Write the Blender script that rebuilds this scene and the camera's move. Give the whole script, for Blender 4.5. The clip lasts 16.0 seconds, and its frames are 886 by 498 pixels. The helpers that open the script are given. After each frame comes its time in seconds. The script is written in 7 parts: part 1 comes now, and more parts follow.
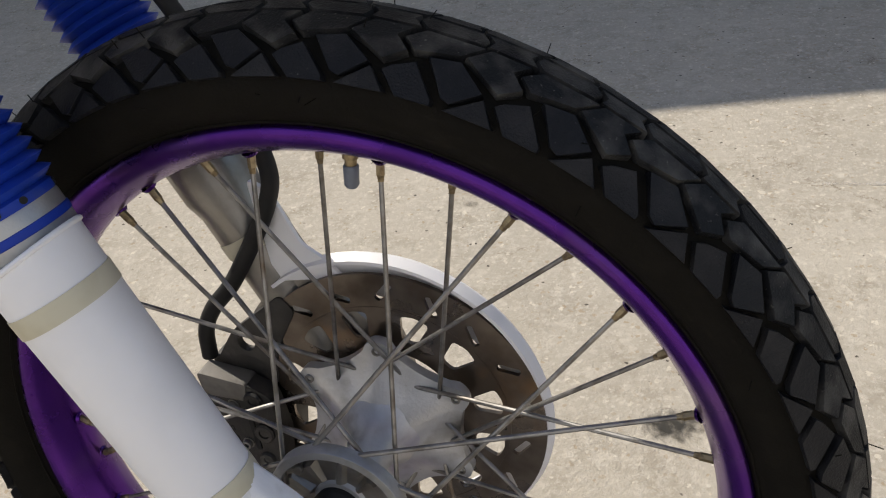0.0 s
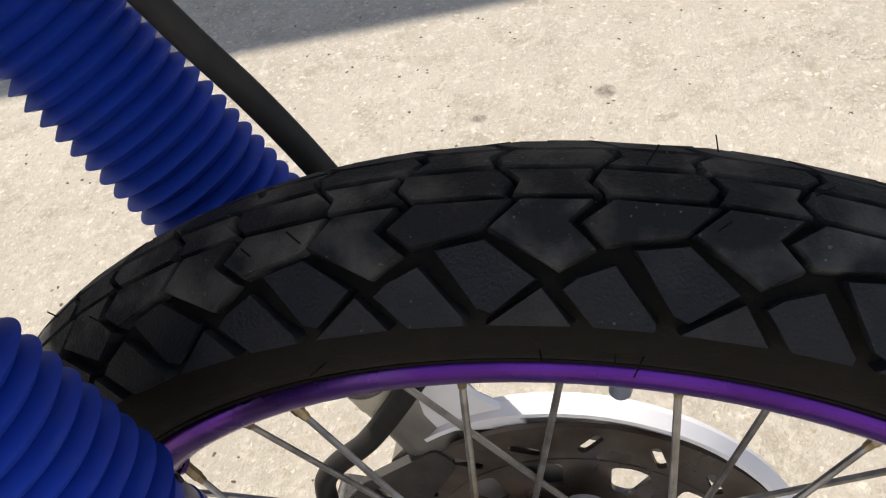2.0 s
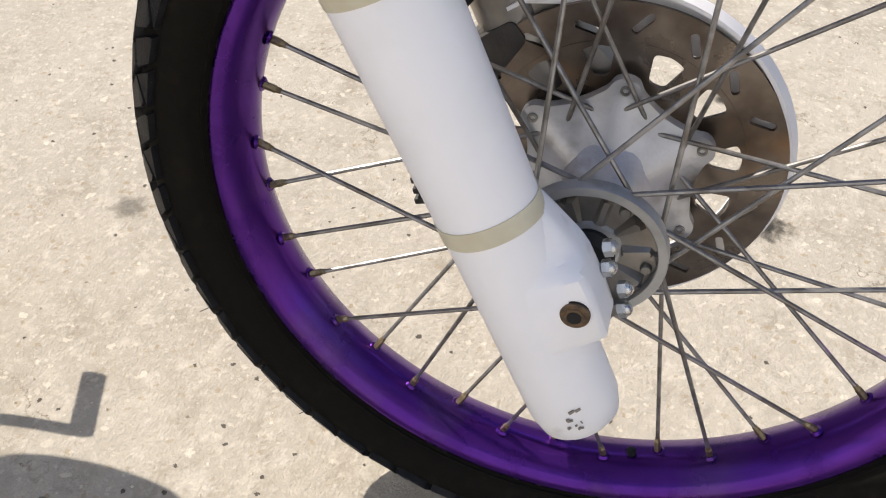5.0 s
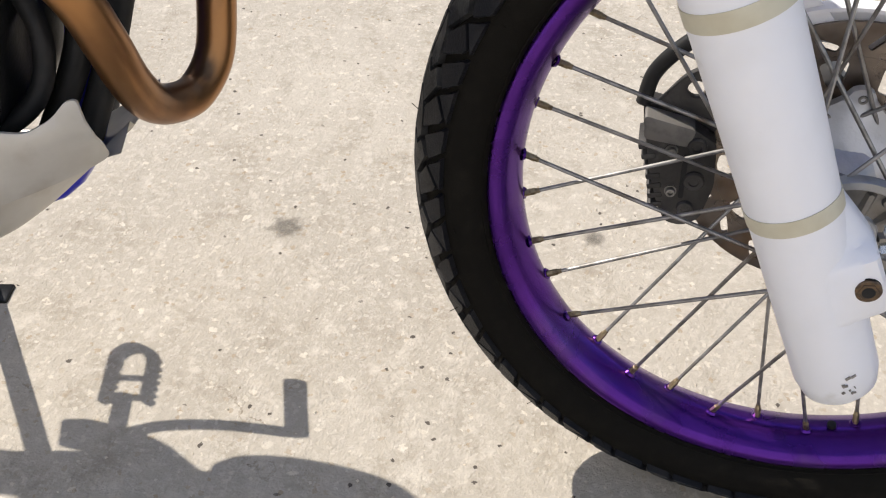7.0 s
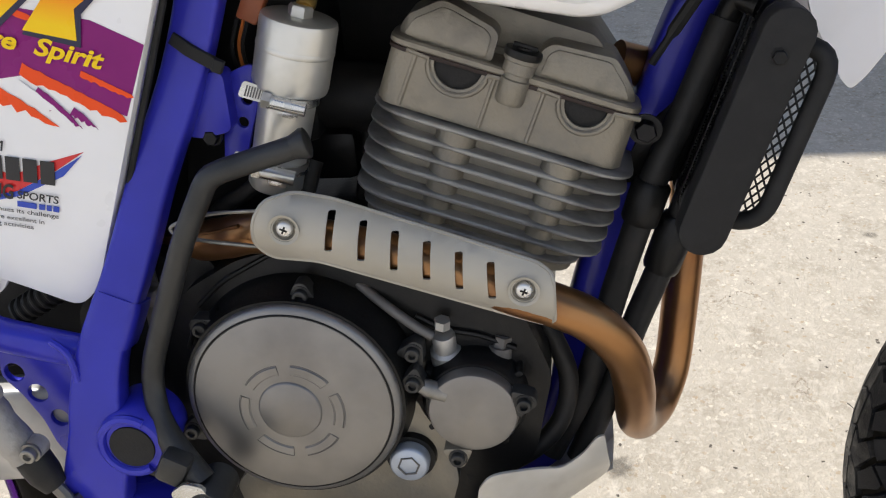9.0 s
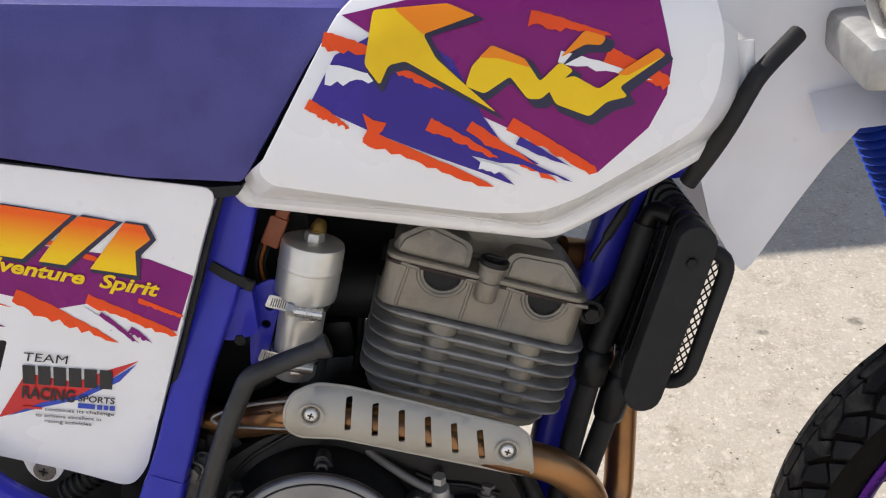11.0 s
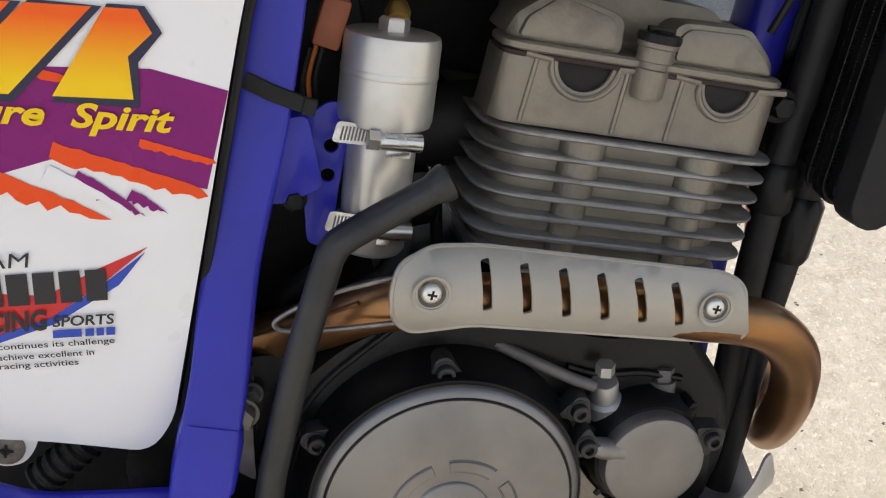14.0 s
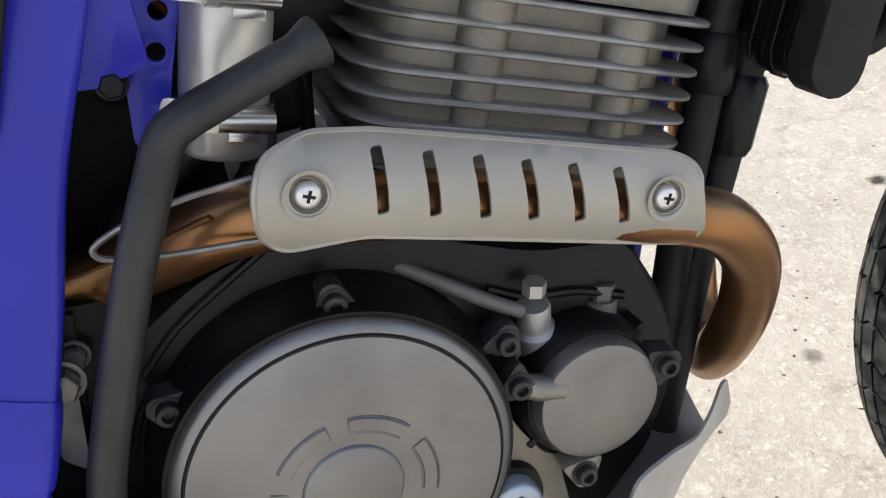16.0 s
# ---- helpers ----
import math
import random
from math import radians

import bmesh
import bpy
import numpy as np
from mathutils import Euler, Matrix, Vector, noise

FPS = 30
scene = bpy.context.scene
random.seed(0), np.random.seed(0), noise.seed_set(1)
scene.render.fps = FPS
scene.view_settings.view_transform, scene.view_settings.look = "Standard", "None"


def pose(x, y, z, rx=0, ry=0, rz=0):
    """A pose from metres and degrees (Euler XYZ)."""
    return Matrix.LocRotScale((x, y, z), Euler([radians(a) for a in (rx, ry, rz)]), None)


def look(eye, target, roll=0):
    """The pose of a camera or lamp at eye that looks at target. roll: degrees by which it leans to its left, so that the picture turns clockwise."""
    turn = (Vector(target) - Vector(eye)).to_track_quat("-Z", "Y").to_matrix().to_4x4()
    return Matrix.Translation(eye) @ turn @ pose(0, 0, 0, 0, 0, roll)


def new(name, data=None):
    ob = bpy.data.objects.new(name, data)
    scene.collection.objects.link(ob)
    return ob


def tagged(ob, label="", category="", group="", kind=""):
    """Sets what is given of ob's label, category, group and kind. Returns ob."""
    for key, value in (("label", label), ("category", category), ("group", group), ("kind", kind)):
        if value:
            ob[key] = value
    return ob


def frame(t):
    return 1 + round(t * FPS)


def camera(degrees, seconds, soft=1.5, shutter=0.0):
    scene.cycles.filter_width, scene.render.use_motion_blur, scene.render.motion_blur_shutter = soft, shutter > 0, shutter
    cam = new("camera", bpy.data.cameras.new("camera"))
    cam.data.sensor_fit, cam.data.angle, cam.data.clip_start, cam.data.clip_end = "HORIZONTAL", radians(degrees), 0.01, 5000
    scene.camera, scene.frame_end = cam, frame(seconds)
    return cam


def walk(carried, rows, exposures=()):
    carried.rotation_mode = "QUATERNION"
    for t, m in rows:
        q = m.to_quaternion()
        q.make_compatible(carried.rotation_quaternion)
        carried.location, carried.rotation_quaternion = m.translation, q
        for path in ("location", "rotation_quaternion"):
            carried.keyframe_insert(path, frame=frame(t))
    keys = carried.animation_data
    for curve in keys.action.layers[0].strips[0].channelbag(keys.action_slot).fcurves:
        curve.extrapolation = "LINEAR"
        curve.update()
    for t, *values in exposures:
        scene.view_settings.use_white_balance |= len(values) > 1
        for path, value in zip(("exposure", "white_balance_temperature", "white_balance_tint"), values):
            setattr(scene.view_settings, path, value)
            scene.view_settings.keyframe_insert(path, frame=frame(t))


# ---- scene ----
cam = camera(49.9, 16.0, soft=1.15)
PATH = [
    (0, (0.246, -0.494, 0.855), (-0.205, 1.127, -0.226), -8.6),
    (0.5, (0.283, -0.451, 0.861), (-0.215, 1.102, -0.296), -13.9),
    (1, (0.198, -0.363, 0.901), (-0.243, 1.099, -0.390), -13.7),
    (1.5, (0.089, -0.257, 0.895), (-0.215, 1.137, -0.506), -13.7),
    (2, (0.043, -0.235, 0.904), (-0.229, 1.156, -0.508), -12.6),
    (2.5, (0.011, -0.261, 0.911), (-0.270, 1.138, -0.491), -11.5),
    (3, (-0.012, -0.325, 0.891), (-0.363, 1.053, -0.516), -8.6),
    (3.5, (-0.004, -0.399, 0.840), (-0.378, 1.017, -0.522), -2.6),
    (4, (0.011, -0.449, 0.809), (-0.316, 0.984, -0.548), -0.2),
    (4.2, (0.019, -0.465, 0.797), (-0.297, 0.971, -0.558), 0.0),
    (6.3, (-0.139, -0.612, 0.771), (-0.161, 0.811, -0.634), 3.4),
    (6.5, (-0.165, -0.622, 0.773), (-0.208, 0.817, -0.616), 3.0),
    (7, (-0.238, -0.632, 0.812), (-0.350, 0.860, -0.516), 1.8),
    (7.5, (-0.302, -0.638, 0.865), (-0.520, 0.920, -0.370), -0.9),
    (8, (-0.366, -0.660, 0.906), (-0.675, 0.954, -0.234), -2.9),
    (8.5, (-0.453, -0.649, 0.937), (-0.798, 0.979, -0.173), -3.4),
    (9, (-0.512, -0.647, 0.972), (-0.896, 0.987, -0.117), -4.3),
    (9.5, (-0.550, -0.664, 1.013), (-0.888, 1.012, -0.025), -4.1),
    (10, (-0.548, -0.686, 1.069), (-0.842, 1.038, 0.098), -3.8),
    (10.2, (-0.544, -0.693, 1.094), (-0.822, 1.047, 0.148), -3.7),
    (12.3, (-0.631, -0.824, 1.136), (-0.672, 0.886, 0.100), -5.6),
    (12.5, (-0.649, -0.809, 1.116), (-0.686, 0.884, 0.051), -6.1),
    (13, (-0.703, -0.735, 1.045), (-0.708, 0.903, -0.102), -7.0),
    (13.5, (-0.741, -0.645, 0.973), (-0.692, 1.002, -0.161), -7.2),
    (14, (-0.754, -0.560, 0.931), (-0.643, 1.136, -0.123), -6.5),
    (14.5, (-0.757, -0.498, 0.906), (-0.559, 1.252, -0.042), -5.7),
    (15, (-0.749, -0.467, 0.885), (-0.480, 1.289, -0.034), -5.4),
    (15.5, (-0.746, -0.464, 0.862), (-0.411, 1.236, -0.136), -6.1),
    (16, (-0.756, -0.476, 0.832), (-0.399, 1.153, -0.272), -5.9),
]
EXPOSURES = [(0, 0.02, 6500, 10), (0.5, 0.28, 6836, 10), (1, 0.36, 6794, 10), (1.5, 0.45, 6584, 10), (2, 0.5, 6500, 10), (3, 0.54, 6374, 10), (3.5, 0.58, 6400, 10), (4, 0.54, 6416, 10), (6.3, 0.42, 6450, 14), (7, 0.42, 6280, 12), (7.5, 0.36, 6332, 10), (8, 0.50, 6206, 10), (8.5, 0.52, 6040, 12), (9, 0.5, 6248, 10), (9.5, 0.62, 6290, 10), (10, 0.6, 6248, 10), (12.5, 0.05, 6420, 16), (13, 0.24, 6650, 14), (13.5, 0.43, 6563, 11), (14, 0.53, 6374, 10), (14.5, 0.58, 6332, 10), (15, 0.5, 6330, 8), (15.5, 0.52, 6450, 8), (16, 0.66, 6020, 10)]
walk(cam, [(t, look(eye, target, roll)) for t, eye, target, roll in PATH], EXPOSURES)

# ---- sky and sun: the sun stands behind and to the rear of the bike ----
TO_SUN = Vector((-0.74, 0.45, 1.0)).normalized()
world = bpy.data.worlds.new("sky")
scene.world = world
world.use_nodes = True
wn = world.node_tree.nodes
sky = wn.new("ShaderNodeTexSky")
sky.sky_type = 'NISHITA'
sky.sun_disc = False
sky.sun_elevation = math.asin(TO_SUN.z)
sky.sun_rotation = math.atan2(TO_SUN.x, TO_SUN.y)
wn["Background"].inputs["Strength"].default_value = 0.13
world.node_tree.links.new(sky.outputs[0], wn["Background"].inputs["Color"])
sun = new("sun", bpy.data.lights.new("sun", 'SUN'))
sun.data.energy = 4.4
sun.data.angle = radians(0.5)
sun.data.color = (1.0, 0.93, 0.825)
sun.matrix_world = Matrix.Translation((-4, 3, 6)) @ TO_SUN.to_track_quat('Z', 'Y').to_matrix().to_4x4()


# the bike leans on its side stand and stands at a slight angle: all but the wheel and fork is built upright and set over by STANCE
PIVOT = Vector((-0.70, -0.14, 0.65))
STANCE = (Matrix.Translation(PIVOT + Vector((0.0308, 0.0107, -0.0308))) @ Matrix.Rotation(radians(4.11), 4, 'Z') @ Matrix.Rotation(radians(-8.20), 4, 'X')
          @ Matrix.Rotation(radians(-1.72), 4, 'Y') @ Matrix.Scale(0.9031, 4) @ Matrix.Translation(-PIVOT))
UPRIGHT = Matrix.Identity(4)
stand = [UPRIGHT]

# ---- materials ----
def mat(name, base, rough=0.5, metal=0.0, second=None, scale=40.0, mix=(0.45, 0.65), bump=0.0, bscale=300.0,
        dirt=None, dscale=8.0, dmix=(0.55, 0.75), coat=0.0, rvar=0.15, spec=0.5, stretch=None, vary=False):
    """A surface with two scales of variation: grain (second colour) and stains (dirt), and fine relief."""
    m = bpy.data.materials.new(name)
    m.use_nodes = True
    nt = m.node_tree
    p = nt.nodes["Principled BSDF"]
    tc = nt.nodes.new("ShaderNodeTexCoord")
    src = tc.outputs["Object"]
    if stretch:
        mp = nt.nodes.new("ShaderNodeMapping")
        mp.inputs["Scale"].default_value = stretch
        nt.links.new(src, mp.inputs[0])
        src = mp.outputs[0]

    if vary:
        info = nt.nodes.new("ShaderNodeObjectInfo")
        off = nt.nodes.new("ShaderNodeVectorMath")
        off.operation = 'MULTIPLY_ADD'
        off.inputs[1].default_value = (7, 5, 3)
        nt.links.new(info.outputs["Random"], off.inputs[0])
        nt.links.new(src, off.inputs[2])
        src = off.outputs[0]

    def noise_fac(sc, lo, hi, detail=4.0):
        n = nt.nodes.new("ShaderNodeTexNoise")
        n.inputs["Scale"].default_value = sc
        n.inputs["Detail"].default_value = detail
        nt.links.new(src, n.inputs["Vector"])
        r = nt.nodes.new("ShaderNodeMapRange")
        r.inputs["From Min"].default_value, r.inputs["From Max"].default_value = lo, hi
        nt.links.new(n.outputs["Fac"], r.inputs["Value"])
        return r.outputs["Result"], n

    def mixed(a, b, fac):
        x = nt.nodes.new("ShaderNodeMix")
        x.data_type = 'RGBA'
        for sock, val in ((x.inputs[6], a), (x.inputs[7], b)):
            if isinstance(val, tuple):
                sock.default_value = (*val, 1)
            else:
                nt.links.new(val, sock)
        nt.links.new(fac, x.inputs[0])
        return x.outputs[2]

    col = base
    second = second or tuple(c * 0.85 for c in base)
    fac, n1 = noise_fac(scale, *mix)
    col = mixed(col, second, fac)
    if dirt:
        dfac, _ = noise_fac(dscale, *dmix, detail=8.0)
        col = mixed(col, dirt, dfac)
    nt.links.new(col, p.inputs["Base Color"])
    rr = nt.nodes.new("ShaderNodeMapRange")
    rr.inputs["To Min"].default_value, rr.inputs["To Max"].default_value = max(0.02, rough - rvar), min(1, rough + rvar)
    nt.links.new(n1.outputs["Fac"], rr.inputs["Value"])
    nt.links.new(rr.outputs["Result"], p.inputs["Roughness"])
    p.inputs["Metallic"].default_value = metal
    p.inputs["Specular IOR Level"].default_value = spec
    p.inputs["Coat Weight"].default_value = coat
    p.inputs["Coat Roughness"].default_value = 0.08
    if bump:
        bfac, _ = noise_fac(bscale, 0.2, 0.8)
        b = nt.nodes.new("ShaderNodeBump")
        b.inputs["Strength"].default_value = bump
        b.inputs["Distance"].default_value = 0.001
        nt.links.new(bfac, b.inputs["Height"])
        nt.links.new(b.outputs["Normal"], p.inputs["Normal"])
    return m


def concrete_mat():
    """Sun-bleached exposed-aggregate concrete: sandy matrix, pale and brown chips, oil spots, faint trowel lines."""
    m = bpy.data.materials.new("concrete")
    m.use_nodes = True
    nt = m.node_tree
    p = nt.nodes["Principled BSDF"]
    tc = nt.nodes.new("ShaderNodeTexCoord")
    src = tc.outputs["Object"]

    def node(kind, **kw):
        n = nt.nodes.new(kind)
        for k, v in kw.items():
            n.inputs[k].default_value = v
        return n

    def rng(sock, lo, hi, a=0.0, b=1.0):
        r = node("ShaderNodeMapRange")
        for k, v in (("From Min", lo), ("From Max", hi), ("To Min", a), ("To Max", b)):
            r.inputs[k].default_value = v
        nt.links.new(sock, r.inputs["Value"])
        return r.outputs["Result"]

    def mixed(a, b, fac):
        x = nt.nodes.new("ShaderNodeMix")
        x.data_type = 'RGBA'
        for sock, val in ((x.inputs[6], a), (x.inputs[7], b)):
            if isinstance(val, tuple):
                sock.default_value = (*val, 1)
            else:
                nt.links.new(val, sock)
        nt.links.new(fac, x.inputs[0])
        return x.outputs[2]

    def times(a, b):
        x = nt.nodes.new("ShaderNodeMath")
        x.operation = 'MULTIPLY'
        nt.links.new(a, x.inputs[0])
        nt.links.new(b, x.inputs[1])
        return x.outputs[0]

    def noise_tex(sc, detail=5.0, rough=0.6):
        n = node("ShaderNodeTexNoise", Scale=sc, Detail=detail, Roughness=rough)
        nt.links.new(src, n.inputs["Vector"])
        return n.outputs["Fac"]

    def chips(sc, thin, lo, hi):
        # stretched random cells, only some of them kept
        warp = node("ShaderNodeTexNoise", Scale=sc * 0.7, Detail=2.0)
        nt.links.new(src, warp.inputs["Vector"])
        add = nt.nodes.new("ShaderNodeVectorMath")
        add.operation = 'MULTIPLY_ADD'
        add.inputs[1].default_value = (thin,) * 3
        nt.links.new(warp.outputs["Color"], add.inputs[0])
        nt.links.new(src, add.inputs[2])
        v = node("ShaderNodeTexVoronoi", Scale=sc)
        nt.links.new(add.outputs[0], v.inputs["Vector"])
        sep = nt.nodes.new("ShaderNodeSeparateColor")
        nt.links.new(v.outputs["Color"], sep.inputs[0])
        keep = rng(sep.outputs[0], lo, hi)
        # every chip has its own size and a ragged rim
        size = rng(sep.outputs[2], 0.0, 1.0, 0.14, 0.50)
        rag = noise_tex(sc * 3.0, 3.0, 0.6)
        less = nt.nodes.new("ShaderNodeMath")
        less.operation = 'SUBTRACT'
        nt.links.new(times(size, rng(rag, 0.3, 0.7, 0.55, 1.25)), less.inputs[0])
        nt.links.new(v.outputs["Distance"], less.inputs[1])
        return times(keep, rng(less.outputs[0], 0.0, 0.10)), sep.outputs[1]

    col = mixed((0.49, 0.44, 0.362), (0.40, 0.358, 0.292), rng(noise_tex(2.2), 0.35, 0.7))
    col = mixed(col, (0.315, 0.272, 0.208), rng(noise_tex(14.0, 8.0, 0.7), 0.50, 0.74))
    col = mixed(col, (0.60, 0.545, 0.455), rng(noise_tex(38.0, 4.0, 0.6), 0.55, 0.75))
    col = mixed(col, (0.55, 0.50, 0.42), rng(noise_tex(120.0, 5.0, 0.7), 0.5, 0.7))
    c1, r1 = chips(88.0, 0.020, 0.48, 0.55)
    col = mixed(col, (0.67, 0.61, 0.50), times(c1, rng(r1, 0.0, 1.0, 0.10, 0.85)))
    c2, r2 = chips(110.0, 0.010, 0.74, 0.78)
    col = mixed(col, (0.36, 0.275, 0.175), times(c2, rng(r2, 0.0, 1.0, 0.05, 0.7)))
    c3, r3 = chips(150.0, 0.007, 0.80, 0.83)
    col = mixed(col, (0.70, 0.65, 0.55), times(c3, rng(r3, 0.0, 1.0, 0.1, 0.6)))
    c4, _ = chips(130.0, 0.006, 0.986, 0.989)
    col = mixed(col, (0.10, 0.085, 0.07), c4)
    crack = node("ShaderNodeTexNoise", Scale=1.3, Detail=9.0, Roughness=0.62)
    nt.links.new(src, crack.inputs["Vector"])
    dist = nt.nodes.new("ShaderNodeMath")
    dist.operation = 'ABSOLUTE'
    sub = nt.nodes.new("ShaderNodeMath")
    sub.operation = 'SUBTRACT'
    sub.inputs[1].default_value = 0.5
    nt.links.new(crack.outputs["Fac"], sub.inputs[0])
    nt.links.new(sub.outputs[0], dist.inputs[0])
    line = times(rng(dist.outputs[0], 0.0035, 0.001), rng(noise_tex(5.0), 0.52, 0.62))
    col = mixed(col, (0.22, 0.18, 0.13), times(line, rng(noise_tex(300.0), 0.3, 0.6)))
    nt.links.new(col, p.inputs["Base Color"])
    p.inputs["Roughness"].default_value = 0.85
    p.inputs["Specular IOR Level"].default_value = 0.25
    h1 = noise_tex(160.0, 6.0, 0.7)
    h2 = noise_tex(30.0)
    su = nt.nodes.new("ShaderNodeMath")
    su.operation = 'ADD'
    nt.links.new(h1, su.inputs[0])
    nt.links.new(h2, su.inputs[1])
    b = node("ShaderNodeBump", Strength=0.75, Distance=0.004)
    nt.links.new(su.outputs[0], b.inputs["Height"])
    nt.links.new(b.outputs["Normal"], p.inputs["Normal"])
    return m


CONCRETE = concrete_mat()


def stain_mat(name, base, rough, depth, scale):
    """A stain that soaks in: ragged inside and fading out towards its edge."""
    m = bpy.data.materials.new(name)
    m.use_nodes = True
    nt = m.node_tree
    p = nt.nodes["Principled BSDF"]
    p.inputs["Base Color"].default_value = (*base, 1)
    p.inputs["Roughness"].default_value = rough
    tc = nt.nodes.new("ShaderNodeTexCoord")
    d = nt.nodes.new("ShaderNodeVectorMath")
    d.operation = 'DISTANCE'
    d.inputs[1].default_value = (0.5, 0.5, 0.0)
    mp = nt.nodes.new("ShaderNodeMapping")
    mp.inputs["Scale"].default_value = (1, 1, 0)
    nt.links.new(tc.outputs["Generated"], mp.inputs[0])
    nt.links.new(mp.outputs[0], d.inputs[0])
    fade = nt.nodes.new("ShaderNodeMapRange")
    for k, v in (("From Min", 0.46), ("From Max", 0.10), ("To Min", -0.30), ("To Max", 0.30)):
        fade.inputs[k].default_value = v
    nt.links.new(d.outputs["Value"], fade.inputs["Value"])
    n = nt.nodes.new("ShaderNodeTexNoise")
    n.inputs["Scale"].default_value = scale
    n.inputs["Detail"].default_value = 8.0
    n.inputs["Roughness"].default_value = 0.7
    nt.links.new(tc.outputs["Object"], n.inputs["Vector"])
    add = nt.nodes.new("ShaderNodeMath")
    nt.links.new(n.outputs["Fac"], add.inputs[0])
    nt.links.new(fade.outputs["Result"], add.inputs[1])
    cov = nt.nodes.new("ShaderNodeMapRange")
    for k, v in (("From Min", 0.50), ("From Max", 0.85), ("To Min", 0.0), ("To Max", depth)):
        cov.inputs[k].default_value = v
    nt.links.new(add.outputs[0], cov.inputs["Value"])
    nt.links.new(cov.outputs["Result"], p.inputs["Alpha"])
    return m


OIL = stain_mat("oil_stain", (0.13, 0.115, 0.09), 0.6, 0.55, 70)
WETOIL = stain_mat("wet_oil", (0.04, 0.036, 0.028), 0.42, 0.92, 80)
GRIT = mat("grit", (0.66, 0.60, 0.49), 0.8, second=(0.50, 0.42, 0.31), scale=60)
RUBBER = mat("tyre_rubber", (0.0072, 0.0062, 0.0044), 0.74, second=(0.0125, 0.0108, 0.0080), scale=60, mix=(0.5, 0.75), bump=0.25, bscale=500, spec=0.11)
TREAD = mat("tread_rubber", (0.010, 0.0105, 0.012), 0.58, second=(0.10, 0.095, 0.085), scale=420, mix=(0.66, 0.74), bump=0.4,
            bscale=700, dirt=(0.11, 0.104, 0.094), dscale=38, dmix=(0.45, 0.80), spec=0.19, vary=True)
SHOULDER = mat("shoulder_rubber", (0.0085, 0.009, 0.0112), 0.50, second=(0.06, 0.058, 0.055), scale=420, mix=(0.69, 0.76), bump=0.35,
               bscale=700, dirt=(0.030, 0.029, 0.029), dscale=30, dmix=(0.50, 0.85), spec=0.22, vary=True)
PURPLE = mat("purple_anodised", (0.092, 0.020, 0.245), 0.26, 0.85, second=(0.070, 0.014, 0.19), scale=25, rvar=0.10, dirt=(0.125, 0.062, 0.20), dscale=12, dmix=(0.50, 0.75))
STEEL = mat("spoke_steel", (0.33, 0.32, 0.305), 0.45, 0.9, second=(0.20, 0.19, 0.175), scale=70, dirt=(0.16, 0.13, 0.10), dscale=30)
BRASS = mat("nipple_brass", (0.34, 0.27, 0.16), 0.42, 0.9, second=(0.2, 0.15, 0.09), scale=200)
DISC = mat("brake_disc_steel", (0.21, 0.178, 0.152), 0.30, 0.9, second=(0.11, 0.088, 0.072), scale=22, dirt=(0.27, 0.16, 0.08), dscale=14, bump=0.1)
ALU = mat("cast_aluminium", (0.50, 0.50, 0.49), 0.5, 0.8, second=(0.38, 0.38, 0.37), scale=30, bump=0.15, bscale=500, dirt=(0.25, 0.24, 0.22), dscale=18)
LEGALU = mat("weathered_leg_alloy", (0.34, 0.325, 0.30), 0.38, 0.85, second=(0.24, 0.225, 0.205), scale=25, bump=0.15, bscale=400, dirt=(0.17, 0.14, 0.11), dscale=15)
HUBALU = mat("hub_casting", (0.60, 0.605, 0.62), 0.36, 0.55, second=(0.50, 0.505, 0.515), scale=40, bump=0.2, bscale=400, dirt=(0.22, 0.20, 0.18), dscale=25)
DARKALU = mat("dirty_aluminium", (0.14, 0.135, 0.13), 0.55, 0.35, second=(0.10, 0.10, 0.10), scale=50, bump=0.2, bscale=400)
WHITE = mat("white_plastic", (0.875, 0.87, 0.885), 0.42, second=(0.84, 0.835, 0.845), scale=18, dirt=(0.62, 0.60, 0.57), dscale=35, dmix=(0.68, 0.85), bump=0.04, bscale=200)
PANELWHITE = mat("white_panel_paint", (0.86, 0.85, 0.84), 0.3, second=(0.83, 0.82, 0.81), scale=12, dirt=(0.66, 0.64, 0.60), dscale=25, dmix=(0.7, 0.9), coat=0.3)
TAPE = mat("yellowed_tape", (0.62, 0.58, 0.44), 0.5, second=(0.55, 0.50, 0.36), scale=30)
BLUERUBBER = mat("blue_rubber", (0.009, 0.040, 0.335), 0.48, second=(0.011, 0.046, 0.38), scale=25, spec=0.3, dirt=(0.03, 0.06, 0.27), dscale=60, dmix=(0.6, 0.85), bump=0.1)
BLUE = mat("blue_frame_paint", (0.028, 0.030, 0.42), 0.32, second=(0.023, 0.024, 0.36), scale=10, coat=0.15, spec=0.34, dirt=(0.042, 0.037, 0.45), dscale=20, dmix=(0.62, 0.85), bump=0.10, bscale=60)
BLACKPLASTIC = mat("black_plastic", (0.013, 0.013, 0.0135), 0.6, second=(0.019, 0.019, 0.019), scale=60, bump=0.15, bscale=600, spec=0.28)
BLACKMETAL = mat("black_engine_paint", (0.007, 0.007, 0.0075), 0.34, 0.0, second=(0.012, 0.012, 0.011), scale=30, bump=0.15, bscale=300, spec=0.24)
HOSE = mat("hose_rubber", (0.013, 0.013, 0.013), 0.55, second=(0.022, 0.021, 0.02), scale=50, bump=0.1, spec=0.3)
